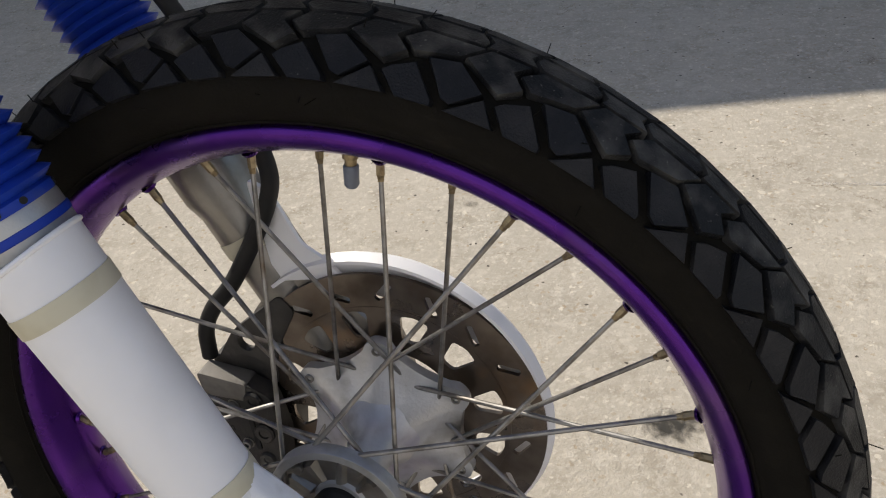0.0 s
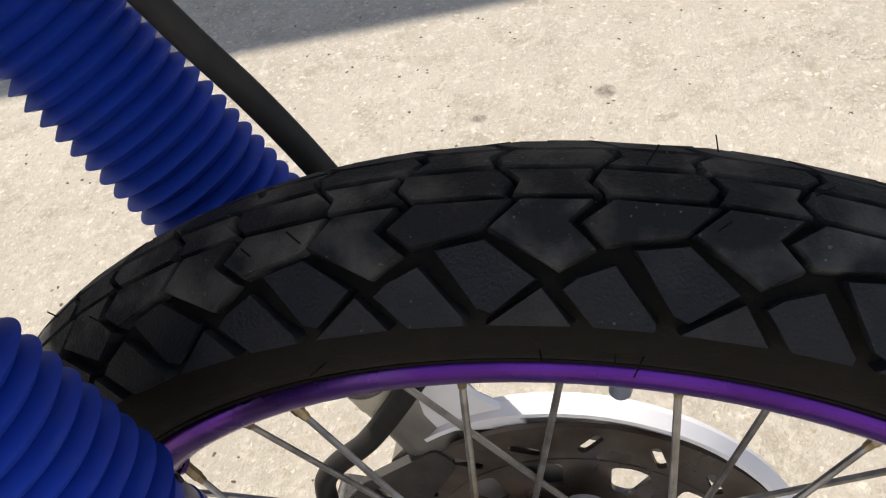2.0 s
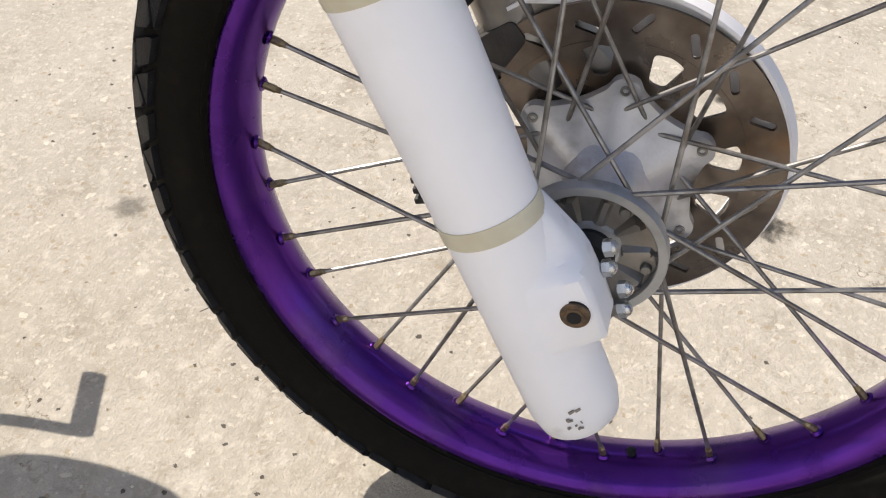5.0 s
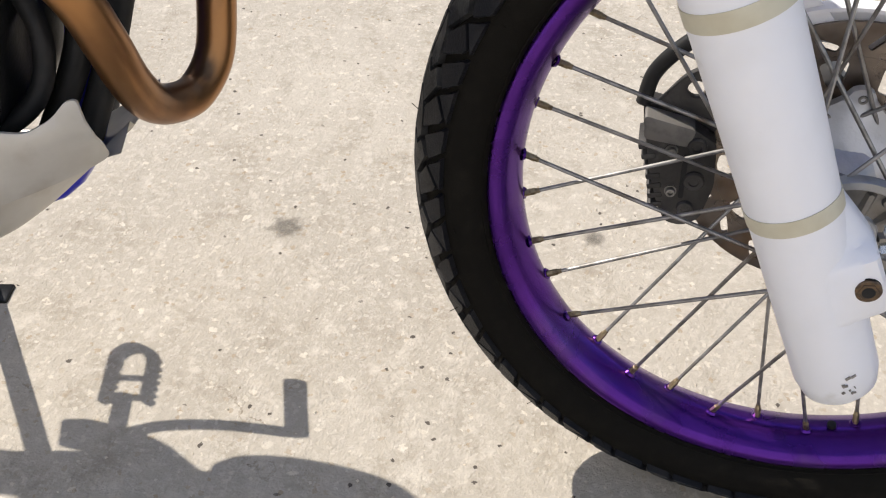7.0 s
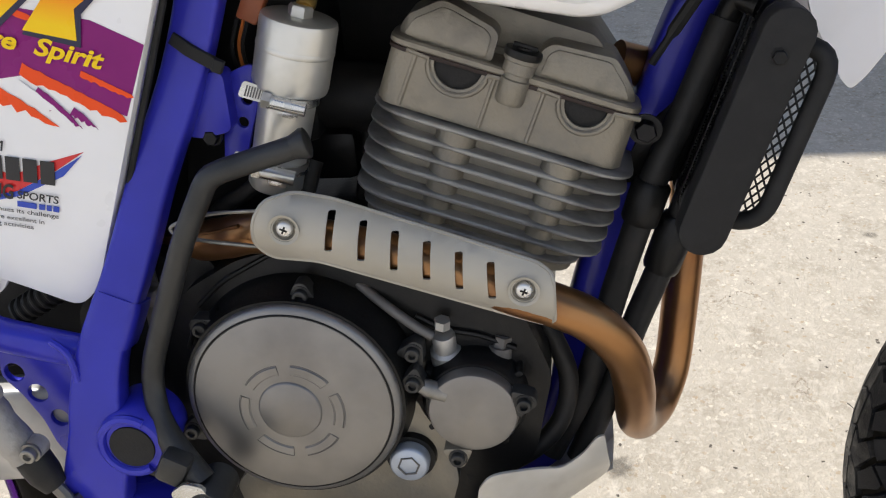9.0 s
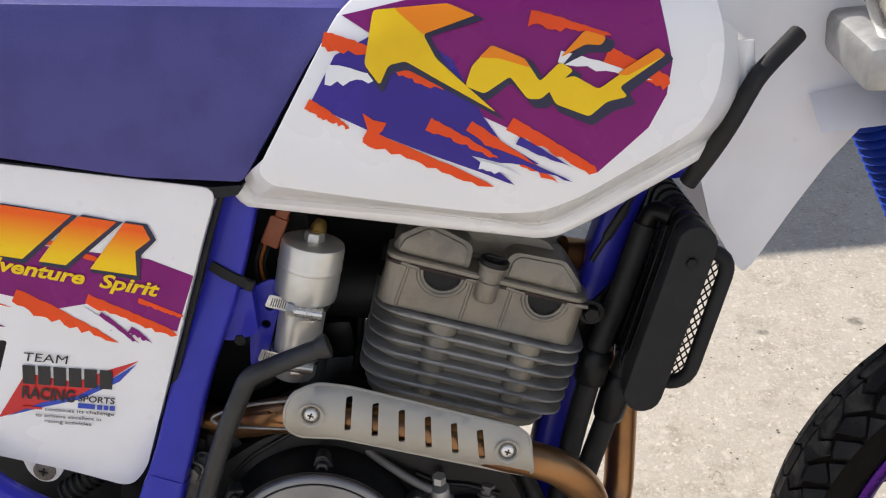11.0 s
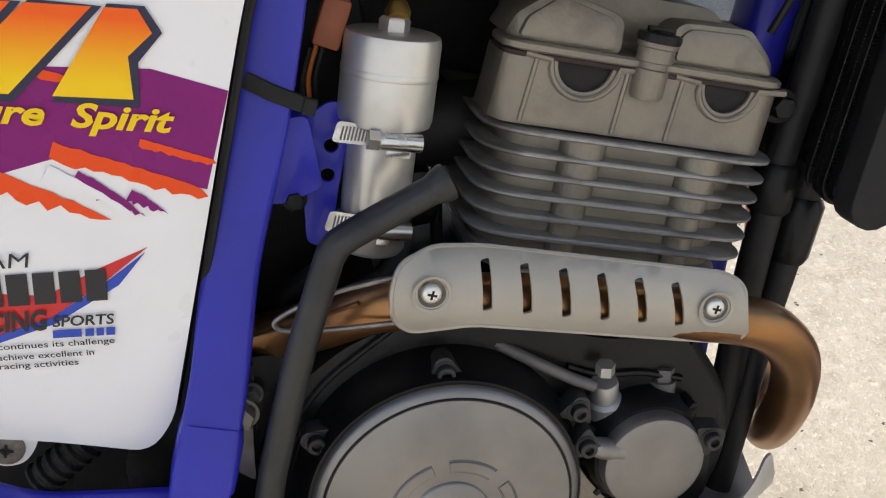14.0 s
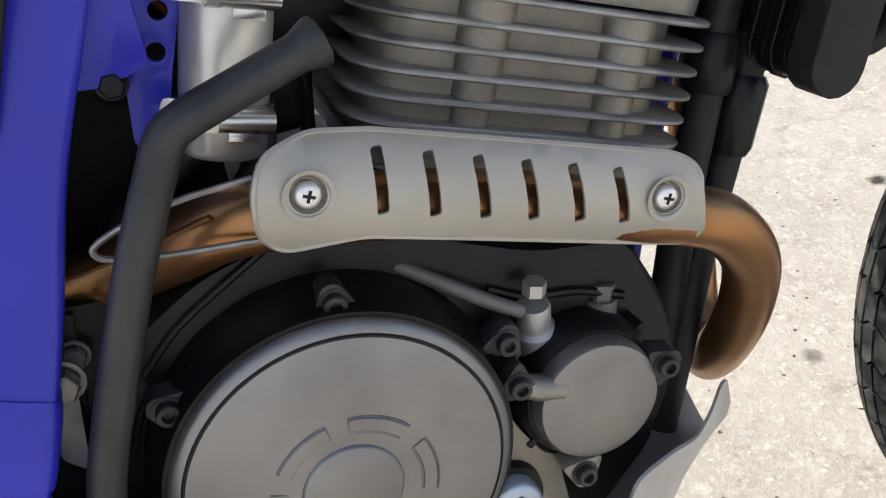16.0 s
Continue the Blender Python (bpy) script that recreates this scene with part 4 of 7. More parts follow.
for k in range(7):
    f = (k + 0.5) / 7
    part("caliper_rib", block((0.013, 0.040, 0.0058), Matrix.Translation((-0.1545 + 0.020 * f + 0.003 * math.sin(f * 3.1), 0.060, 0.006 - 0.068 * f)) @ pose(0, 0, 0, 0, -16, 0), 0.0014), CALIPER, caliper, m=FORK)
hose_pts = spline([(-0.300, 0.080, 0.610), (-0.225, 0.080, 0.482), (-0.174, 0.080, 0.405), (-0.149, 0.080, 0.365), (-0.128, 0.080, 0.333), (-0.106, 0.078, 0.296), (-0.080, 0.072, 0.250), (-0.064, 0.064, 0.212), (-0.068, 0.061, 0.186),
                   (-0.088, 0.060, 0.151), (-0.116, 0.060, 0.110), (-0.141, 0.062, 0.083), (-0.156, 0.065, 0.058), (-0.160, 0.066, 0.030)], 8)
part("brake_hose", tube(hose_pts, 0.0070, 14), HOSE, bike, "black rubber brake hose", m=FORK)

stand[0] = STANCE

# ---- engine: axes tilted forward with the cylinder ----
EA = radians(19.5)
EO = Vector((-0.628, 0, 0.7245))
ENG = Matrix(((math.cos(EA), 0, math.sin(EA), EO.x), (0, 1, 0, 0), (-math.sin(EA), 0, math.cos(EA), EO.z), (0, 0, 0, 1))) @ Matrix.Translation((-0.093, 0, 0)) @ Matrix.Scale(1.075, 4, (1, 0, 0)) @ Matrix.Translation((0.093, 0, 0))


def rounded_slab(x0, x1, y0, y1, z0, z1, r, bevel=0.0015):
    """A slab with rounded upright corners, in the engine's axes."""
    bm = bmesh.new()
    rings = []
    for z, d in ((z0, bevel), (z0 + bevel, 0.0), (z1 - bevel, 0.0), (z1, bevel)):
        pts = outline([(x0 + d, y0 + d), (x1 - d, y0 + d), (x1 - d, y1 - d), (x0 + d, y1 - d)], r, 6)
        rings.append([(p.x, p.y, z) for p in pts])
    return loft(bm, rings)


HY = 0.088
cylinder = part("cylinder", rounded_slab(-0.080, 0.084, -0.0820, 0.030, -0.098, 0.0, 0.030), ENGINEGREY, bike, "grey finned cylinder", m=ENG)
part("cylinder_base", rounded_slab(-0.070, 0.066, -0.060, 0.060, -0.150, -0.102, 0.020), BLACKMETAL, cylinder, m=ENG)
for k in range(8):
    z = -0.0035 - k * 0.0138
    cut = 0.0 if k < 6 else 0.012 * (k - 5)
    part("cooling_fin", rounded_slab(-0.0930 + k * 0.0003 + cut * 0.6, 0.1020 - k * 0.0004 - cut, -HY - 0.008 + cut * 0.4, HY + 0.008, z, z + 0.0036, 0.034, 0.0010), FINGREY, cylinder, "dark grey cast fin", m=ENG)
for x in (-0.028, 0.050):
    bm = bmesh.new()
    for k in range(6):
        z = -0.0035 - k * 0.0138
        r = 0.0165 - 0.0012 * k
        tube([(x, -0.0800, z - 0.0115), (x, -0.0800, z + 0.0002)], r * 0.92, 18, bm, flat=1.0)
    part("stud_column", bm, ENGINEGREY, cylinder, "light grey stud column between fins", m=ENG)
# head: cam box with two half-round plugs, then the rocker cover in two blocks with the filler between


def round_end(x, r=0.013):
    """How far the head's side curves back near its two ends."""
    e = max(0.0, x - (0.0890 - r), (-0.0900 + r) - x)
    return r - math.sqrt(max(0.0, r * r - min(e, r) ** 2)) if e > 0 else 0.0


def with_notches(y):
    """The cam box's side, notched by the two half-round plugs."""
    pts = [(-0.0900, 0.002), (0.0900, 0.002), (0.0870, 0.0445)]
    for cx, r, d in ((0.052, 0.0155, 0.0175), (-0.040, 0.0170, 0.0175)):
        pts += [(cx + r * math.cos(a), 0.0445 - d * math.sin(a)) for a in (math.pi * i / 14 for i in range(15))]
    pts += [(-0.0885, 0.0445)]
    return plate(pts, 0.040, lambda x, z: y + round_end(x), bevel=0.0012, step=0.006)


cam_box = part("cam_box", with_notches(-HY), ENGINEGREY, cylinder, smooth=50, m=ENG)
part("head_core", rounded_slab(-0.058, 0.080, -HY + 0.035, HY - 0.01, 0.001, 0.060, 0.012), ENGINEGREY, cylinder, m=ENG)
for cx, r, d in ((-0.040, 0.0170, 0.0175), (0.052, 0.0155, 0.0175)):
    half = [(cx + r * math.cos(a), 0.0445 - d * math.sin(a)) for a in (math.pi * i / 14 for i in range(15))]
    part("half_moon_plug", plate(half, 0.02, lambda x, z: -HY + 0.0025, bevel=0.0008), BLACKPLASTIC, cylinder, "black rubber half-moon plug", m=ENG)
    lip = [Vector((cx + (r + 0.0042) * math.cos(a), -HY - 0.0002, 0.0445 - (d + 0.0042) * math.sin(a))) for a in (math.pi * i / 14 for i in range(15))]
    lip = [lip[0] + Vector((0.018, 0, 0.0015))] + lip + [lip[-1] + Vector((-0.016, 0, 0.0015))]
    part("cast_rim", tube(lip, 0.0022, 8), ENGINEGREY, cylinder, m=ENG)
gasket = part("gasket", rounded_slab(-0.0905, 0.0890, -HY - 0.0016, -HY + 0.042, 0.0440, 0.0472, 0.012, 0.0004), mat("brown_gasket", (0.022, 0.010, 0.007), 0.6), cylinder, m=ENG)
part("cover_flange", rounded_slab(-0.0910, 0.0892, -HY - 0.0022, -HY + 0.044, 0.0472, 0.0535, 0.014, 0.0015), ENGINEGREY, cylinder, m=ENG)
left_block = outline([(-0.0880, 0.0530), (-0.0835, 0.0680), (-0.0640, 0.0850), (-0.0560, 0.0850), (-0.0240, 0.0770), (-0.0190, 0.0720), (-0.0190, 0.0530)], 0.004)
right_block = outline([(0.0095, 0.0530), (0.0115, 0.0720), (0.0180, 0.0785), (0.0620, 0.0810), (0.0790, 0.0640), (0.0850, 0.0530)], 0.004)
for pts in (left_block, right_block):
    part("rocker_cover", plate(pts, 0.045, lambda x, z: -HY + 0.006 + round_end(x * 1.02, 0.018) + max(0, z - 0.06) * 0.25, bevel=0.0035, seg=3, step=0.01), ENGINEGREY, cylinder, m=ENG)
    part("cover_face", plate([Vector((sum(p.x for p in pts) / len(pts) + (p.x - sum(q.x for q in pts) / len(pts)) * 0.84, 0.064 + (p.y - 0.064) * 0.80)) for p in pts], 0.01, lambda x, z: -HY + 0.0035 + max(0, z - 0.06) * 0.25, bevel=0.002, step=0.01), ENGINEGREY, cylinder, m=ENG)
part("rocker_top", plate(outline([(-0.062, 0.053), (-0.052, 0.088), (0.045, 0.088), (0.085, 0.053)], 0.006), 0.12, lambda x, z: -0.052, bevel=0.004), ENGINEGREY, cylinder, m=ENG)
# cast ribs down the cam box
for x0, x1 in ((-0.070, -0.073), (-0.0135, -0.0150), (0.0215, 0.0200)):
    part("cast_rib", tube([(x1, -HY - 0.0002, 0.004), (x0, -HY - 0.0002, 0.044)], 0.0017, 6), ENGINEGREY, cylinder, m=ENG)
fm = ENG @ Matrix.Translation((0.000, -HY - 0.001, 0.006)) @ pose(0, 0, 0, 90) @ Matrix.Diagonal((0.86, 0.90, 0.86, 1))
filler = lathe([(0, 0.026), (0.0105, 0.026), (0.0120, 0.029), (0.0120, 0.047), (0.0105, 0.048), (0.0105, 0.052), (0.0130, 0.053), (0.0130, 0.062), (0.0145, 0.063), (0.0145, 0.066), (0, 0.066)], 32)
oil_filler = part("oil_filler", filler, ENGINEGREY, cylinder, "round cast filler neck", m=fm)
fcap = lathe([(0, 0.0662), (0.0150, 0.0662), (0.0156, 0.0680), (0.0150, 0.0720), (0.0070, 0.0726), (0.0060, 0.0740), (0, 0.0740)], 32)
block((0.020, 0.004, 0.005), Matrix.Translation((0, 0.0745, 0)), 0.001, fcap)
part("filler_cap", fcap, BLACKMETAL, cylinder, "dark grey filler cap", m=fm)
elbow = part("cable_elbow", tube(spline([(-0.692, -0.002, 0.744), (-0.714, -0.002, 0.743), (-0.7285, -0.003, 0.7390), (-0.7365, -0.004, 0.7270)], 6), [0.0125] * 6 + [0.0135] * 8 + [0.010] * 5, 16), LEGALU, bike, "grey metal elbow behind the cylinder")
part("cable_boot", tube([(-0.7355, -0.004, 0.731), (-0.7375, -0.005, 0.721), (-0.7385, -0.005, 0.711)], [0.010, 0.0085, 0.006], 12), BLACKPLASTIC, elbow)
part("cable", tube(spline([(-0.7375, -0.005, 0.717), (-0.743, -0.007, 0.69), (-0.750, -0.013, 0.65), (-0.758, -0.020, 0.60)], 6), 0.0048, 10), HOSE, elbow, "black sheathed cable")
part("head_bolt", hexbolt(ENG @ Matrix.Translation((0.098, -0.070, 0.035)), 0.008, 0.010, 1.5), BLACKMETAL, cylinder)

# crankcase: black upper casing, worn grey lower cover
case_pts = outline([(-0.905, 0.560), (-0.880, 0.612), (-0.830, 0.640), (-0.765, 0.655), (-0.700, 0.620), (-0.660, 0.602), (-0.606, 0.592), (-0.584, 0.535), (-0.600, 0.455), (-0.685, 0.372), (-0.720, 0.352), (-0.860, 0.370), (-0.910, 0.440)], 0.012)
case = part("crankcase", plate(case_pts, 0.24, lambda x, z: -0.122, bevel=0.008, seg=3), BLACKMETAL, bike, "black painted crankcase")
part("rear_case", plate(outline([(-0.985, 0.590), (-0.905, 0.640), (-0.860, 0.635), (-0.830, 0.560), (-0.840, 0.375), (-0.985, 0.365), (-0.995, 0.500)], 0.012), 0.20, lambda x, z: -0.105, bevel=0.006), BLACKMETAL, case, "black rear casing")
low_pts = outline([(-0.712, 0.530), (-0.694, 0.520), (-0.688, 0.505), (-0.676, 0.484), (-0.668, 0.480), (-0.664, 0.440), (-0.676, 0.398), (-0.715, 0.365), (-0.850, 0.384), (-0.860, 0.43), (-0.80, 0.50)], 0.006)
lower = part("lower_cover", plate(low_pts, 0.02, lambda x, z: -0.1365, [circle_pts(-0.694, 0.404, 0.0088)], bevel=0.004, seg=3), ENGINEGREY, case, "worn grey lower engine cover")
for a, b in (((-0.832, 0.4040), (-0.742, 0.4045)), ((-0.812, 0.3880), (-0.722, 0.3875))):
    part("cast_ridge", tube([(a[0], -0.1385, a[1]), (b[0], -0.1385, b[1]), (b[0] + 0.016, -0.136, b[1])], [0.0055, 0.0050, 0.002], 10), SHIELD, case)
CL = Matrix.Translation((-0.7875, 0, 0.5325))
part("clutch_case", lathe([(0, -0.120), (0.0960, -0.120), (0.0945, -0.138), (0.0900, -0.148), (0.0895, -0.158), (0, -0.158)], 90, CL), BLACKMETAL, case, "black rim behind the clutch cover")
clutch = part("clutch_cover", lathe([(0.0, -0.1735), (0.0240, -0.1735), (0.0250, -0.1728), (0.0256, -0.1715), (0.0480, -0.1708), (0.0650, -0.1685), (0.0795, -0.1650), (0.0802, -0.1640), (0.0810, -0.1640), (0.0816, -0.1645), (0.0850, -0.1630), (0.0868, -0.1605), (0.0872, -0.1550), (0, -0.1550)], 110, CL), CLUTCH, case, "round brushed grey clutch cover")
ring = tube([CL @ Vector((0.0806 * math.cos(2 * math.pi * k / 90), -0.1645, 0.0806 * math.sin(2 * math.pi * k / 90))) for k in range(90)], 0.0007, 6, closed=True)
part("edge_groove", ring, BLACKMETAL, case)
CR = CL @ Matrix.Translation((0.001, -0.0045, -0.002))
for k in range(6):
    a0, a1 = 62 + 60 * k - 22, 62 + 60 * k + 22
    part("raised_arc", lathe([(0.0340, -0.1640), (0.0343, -0.1666), (0.0351, -0.1674), (0.0412, -0.1674), (0.0420, -0.1666), (0.0423, -0.1640)], 14, CR, a0=a0, a1=a1), CLUTCH, case)
    out = [CR @ Vector((r * math.cos(radians(a)), -0.1664, r * math.sin(radians(a)))) for r, aa in ((0.0427, [a0 + (a1 - a0) * i / 10 for i in range(11)]), (0.0337, [a1 - (a1 - a0) * i / 10 for i in range(11)])) for a in aa]
    part("arc_edge", tube(out, 0.0005, 5, closed=True), DARKALU, case)
SM = Matrix.Translation((-0.646, 0, 0.519))
part("oil_filter_case", lathe([(0, -0.120), (0.0430, -0.120), (0.0420, -0.138), (0.0385, -0.144), (0, -0.144)], 64, SM), BLACKMETAL, case)
part("oil_filter_cover", lathe([(0, -0.1560), (0.0310, -0.1560), (0.0345, -0.1548), (0.0360, -0.1520), (0.0362, -0.1430), (0, -0.1430)], 72, SM), CLUTCH, case, "small round grey filter cover")
for x, z, ang in ((-0.7730, 0.6215, 90), (-0.8600, 0.5910, 150), (-0.6055, 0.5290, 10), (-0.6910, 0.5685, 60), (-0.6910, 0.5470, 200), (-0.6605, 0.4765, 270), (-0.880, 0.500, 195)):
    dx, dz = math.cos(radians(ang)), math.sin(radians(ang))
    ear = outline([(x + dx * 0.010 - dz * 0.004, z + dz * 0.010 + dx * 0.004), (x + dx * 0.010 + dz * 0.004, z + dz * 0.010 - dx * 0.004), (x - dx * 0.008 + dz * 0.013, z - dz * 0.008 - dx * 0.013), (x - dx * 0.008 - dz * 0.013, z - dz * 0.008 + dx * 0.013)], 0.005)
    by = -0.1480 if z > 0.61 else -0.1450 if z > 0.55 else -0.1550
    part("bolt_ear", plate(ear, 0.014, lambda x, z: by, bevel=0.0025), LEVER if z > 0.48 else ENGINEGREY, case)
    part("cover_bolt", hexbolt(Matrix.Translation((x, by + 0.0005, z)), 0.0058, 0.0065, 1.35, True), LEVER, case, "dark steel socket bolt")
for pts, r in (([(-0.868, 0.600), (-0.846, 0.620), (-0.822, 0.634), (-0.795, 0.648)], 0.0022), ([(-0.884, 0.560), (-0.876, 0.578), (-0.866, 0.592)], 0.0022), ([(-0.690, 0.590), (-0.668, 0.578), (-0.640, 0.572), (-0.612, 0.560)], 0.0026)):
    part("cast_web", tube(spline([(x, -0.1235, z) for x, z in pts], 6), r, 8), BLACKMETAL, case)
for a in (35, 145, 215, 300):
    c = SM @ Vector((0.0425 * math.cos(radians(a)), -0.128, 0.0425 * math.sin(radians(a))))
    part("filter_rib", block((0.010, 0.020, 0.005), Matrix.Translation(c) @ pose(0, 0, 0, 0, -a, 0), 0.0015), BLACKMETAL, case)
HX = Matrix.Translation((-0.702, 0, 0.4665))
part("plug_recess", lathe([(0, -0.1360), (0.0215, -0.1360), (0.0205, -0.1430), (0, -0.1430)], 40, HX), BLACKMETAL, case)
cap2 = lathe([(0, -0.1540), (0.0140, -0.1540), (0.0158, -0.1525), (0.0165, -0.1500), (0.0165, -0.1400), (0, -0.1400)], 48, HX)
sight = part("drain_plug", cap2, mat("bluish_zinc", (0.43, 0.475, 0.55), 0.38, 0.5, scale=40), case, "blue-grey round plug with a hexagon")
hexring = [HX @ Vector((0.0088 * math.cos(radians(60 * k + 8)), -0.1544, 0.0088 * math.sin(radians(60 * k + 8)))) for k in range(6)]
part("hexagon", tube(hexring, 0.0009, 6, closed=True), DARKALU, case)
# foot of the cylinder: flange, gasket edge and studs
FT = Matrix.Translation((-0.653, -0.030, 0.590)) @ pose(0, 0, 0, 0, 19.5, 0)
part("base_flange", block((0.122, 0.150, 0.010), FT @ Matrix.Translation((-0.012, 0, 0)), 0.003), FINGREY, case, "grey cylinder foot flange")
part("base_gasket", block((0.126, 0.156, 0.0022), FT @ Matrix.Translation((-0.012, 0, -0.0064)), 0.0004), SHIELD, case)
part("upper_deck", block((0.140, 0.150, 0.022), FT @ Matrix.Translation((-0.012, 0, -0.019)), 0.005), BLACKMETAL, case)
for x in (-0.046, 0.030):
    part("base_stud", lathe([(0, -0.014), (0.0058, -0.014), (0.0058, 0.013), (0.0045, 0.0145), (0, 0.0145)], 14, FT @ Matrix.Translation((x, -0.070, 0.013)) @ pose(0, 0, 0, 90, 0, 0)), FINGREY, case)
stay = plate(outline([(-0.900, 0.640), (-0.889, 0.637), (-0.896, 0.604), (-0.898, 0.588), (-0.905, 0.563), (-0.899, 0.546), (-0.907, 0.544), (-0.914, 0.563), (-0.907, 0.590)], 0.002), 0.003, lambda x, z: -0.112)
part("case_stay", stay, BLACKMETAL, case, "thin black stay plate")
part("stay_bolt", hexbolt(Matrix.Translation((-0.895, -0.1125, 0.617)), 0.0058, 0.006, 1.35), DARKALU, case)
# oil line: banjo and pipe, second fitting
bj = bmesh.new()
merge(bj, lathe([(0, -0.012), (0.0085, -0.012), (0.0095, -0.009), (0.0095, 0.004), (0.0125, 0.006), (0.0125, 0.018), (0, 0.018)], 20, Matrix.Translation((-0.668, -0.128, 0.566)) @ pose(0, 0, 0, -75, 0, 0)))
tube([(-0.668, -0.134, 0.585), (-0.667, -0.135, 0.5925)], 0.0065, 6, bj)
part("banjo_fitting", bj, ALU, case, "bright metal banjo fitting")
part("oil_pipe", tube(spline([(-0.676, -0.134, 0.577), (-0.690, -0.133, 0.586), (-0.715, -0.128, 0.604), (-0.745, -0.112, 0.622), (-0.78, -0.09, 0.635)], 6), 0.0042, 10), DARKALU, case, "dark metal oil pipe")
f2 = bmesh.new()
tube([(-0.626, -0.120, 0.545), (-0.624, -0.120, 0.561)], 0.0095, 12, f2)
tube([(-0.624, -0.120, 0.560), (-0.622, -0.120, 0.570)], 0.0075, 6, f2)
part("case_nut", f2, DARKALU, case)
part("filter_pipe", tube([(-0.692, -0.148, 0.5445), (-0.680, -0.150, 0.539), (-0.666, -0.150, 0.534)], [0.0055, 0.0075, 0.0075], 12), DULLSTEEL, case, "short steel union")
part("case_hose", tube(spline([(-0.590, -0.08, 0.560), (-0.572, -0.085, 0.510), (-0.582, -0.092, 0.465), (-0.615, -0.105, 0.440), (-0.660, -0.115, 0.430)], 6), 0.0085, 12), HOSE, bike, "black hose behind the skid plate")

# ---- exhaust and its shield ----
pipe = spline([(-0.95, -0.030, 0.620), (-0.890, -0.076, 0.635), (-0.842, -0.108, 0.653), (-0.795, -0.130, 0.6665), (-0.700, -0.136, 0.648), (-0.610, -0.139, 0.617), (-0.5800, -0.138, 0.606), (-0.5525, -0.135, 0.590), (-0.5280, -0.122, 0.555), (-0.5185, -0.101, 0.510), (-0.5160, -0.076, 0.470),
               (-0.5120, -0.048, 0.440), (-0.5020, -0.022, 0.427), (-0.4890, 0.004, 0.427), (-0.4760, 0.028, 0.451), (-0.4700, 0.038, 0.500), (-0.4660, 0.040, 0.560), (-0.4640, 0.038, 0.620), (-0.470, 0.032, 0.690), (-0.490, 0.020, 0.735), (-0.530, 0.006, 0.755)], 8)
exhaust = part("exhaust_pipe", tube(pipe, 0.0170, 28), COPPER, bike, "heat-tinted copper-brown exhaust pipe")
seam = [p + Vector((0, -0.0165, 0.004)) for p in pipe[2:22]]
part("pipe_seam", tube([p + Vector((0, 0, 0.009)) for p in seam], 0.0016, 6), COPPER, exhaust)
S0, S1 = Vector((-0.790, 0.6815)), Vector((-0.580, 0.6215))
SD = (S1 - S0).normalized()


def shield_y(x, z):
    d = (Vector((x, z)) - S0).dot(Vector((-SD.y, SD.x)))
    return -0.1605 + 17.0 * d * d


slots = []
for k in range(6):
    f = k / 5
    t = Vector((-0.7385 + 0.1138 * f, 0.6925 - 0.0410 * f))
    b = t + Vector((-0.0045 + 0.0045 * f, -0.0285))
    slots.append(outline([t + Vector((-0.0029, 0)), t + Vector((0.0029, 0)), b + Vector((0.0029, 0)), b + Vector((-0.0029, 0))], 0.0015, 2))
sh_pts = outline([(-0.797, 0.689), (-0.789, 0.702), (-0.767, 0.7055), (-0.738, 0.6985), (-0.590, 0.6480), (-0.5800, 0.640), (-0.5795, 0.602), (-0.586, 0.5955), (-0.604, 0.601), (-0.700, 0.636), (-0.753, 0.6545), (-0.790, 0.655), (-0.799, 0.669)], 0.007)
screws = [Vector((-0.7738, 0.6820)), Vector((-0.6012, 0.6300))]
shield = part("heat_shield", plate(sh_pts, 0.0022, shield_y, slots + [circle_pts(p.x, p.y, 0.0085, 20) for p in screws], bevel=0.0, step=0.008), SHIELD, exhaust, "slotted silver-painted heat shield", smooth=50)
edge = [Vector((p.x, shield_y(p.x, p.y) + 0.0008, p.y)) for p in sh_pts]
part("rolled_edge", tube(edge, 0.0017, 6, closed=True), SHIELD, exhaust)
for p in screws:
    y = shield_y(p.x, p.y)
    cup = lathe([(0.0118, -0.0016), (0.0098, -0.0008), (0.0088, 0.0025), (0.0070, 0.0045), (0, 0.0045)], 28, Matrix.Translation((p.x, y, p.y)))
    part("screw_cup", cup, SHIELD, exhaust)
    head = lathe([(0.0062, 0.0035), (0.0064, 0.0008), (0.0052, -0.0010), (0.0030, -0.0017), (0, -0.0018)], 24, Matrix.Translation((p.x, y, p.y)))
    scr = part("shield_screw", head, SCREW, exhaust, "bright cross-head screw")
    cr = bmesh.new()
    block((0.0058, 0.0008, 0.0014), Matrix.Translation((p.x, y - 0.0017, p.y)) @ pose(0, 0, 0, 0, 25, 0), 0, cr)
    block((0.0014, 0.0009, 0.0058), Matrix.Translation((p.x, y - 0.0017, p.y)) @ pose(0, 0, 0, 0, 25, 0), 0, cr)
    part("cross_slot", cr, BLACKMETAL, exhaust)
loop = spline([(-0.7945, -0.150, 0.693), (-0.8254, -0.150, 0.692), (-0.8470, -0.149, 0.688), (-0.8640, -0.147, 0.6815), (-0.8665, -0.147, 0.677), (-0.8600, -0.147, 0.6725), (-0.8372, -0.149, 0.6685), (-0.7985, -0.150, 0.664)], 6)
part("wire_loop", tube(loop, 0.0016, 8), DULLSTEEL, exhaust, "bent steel wire loop")

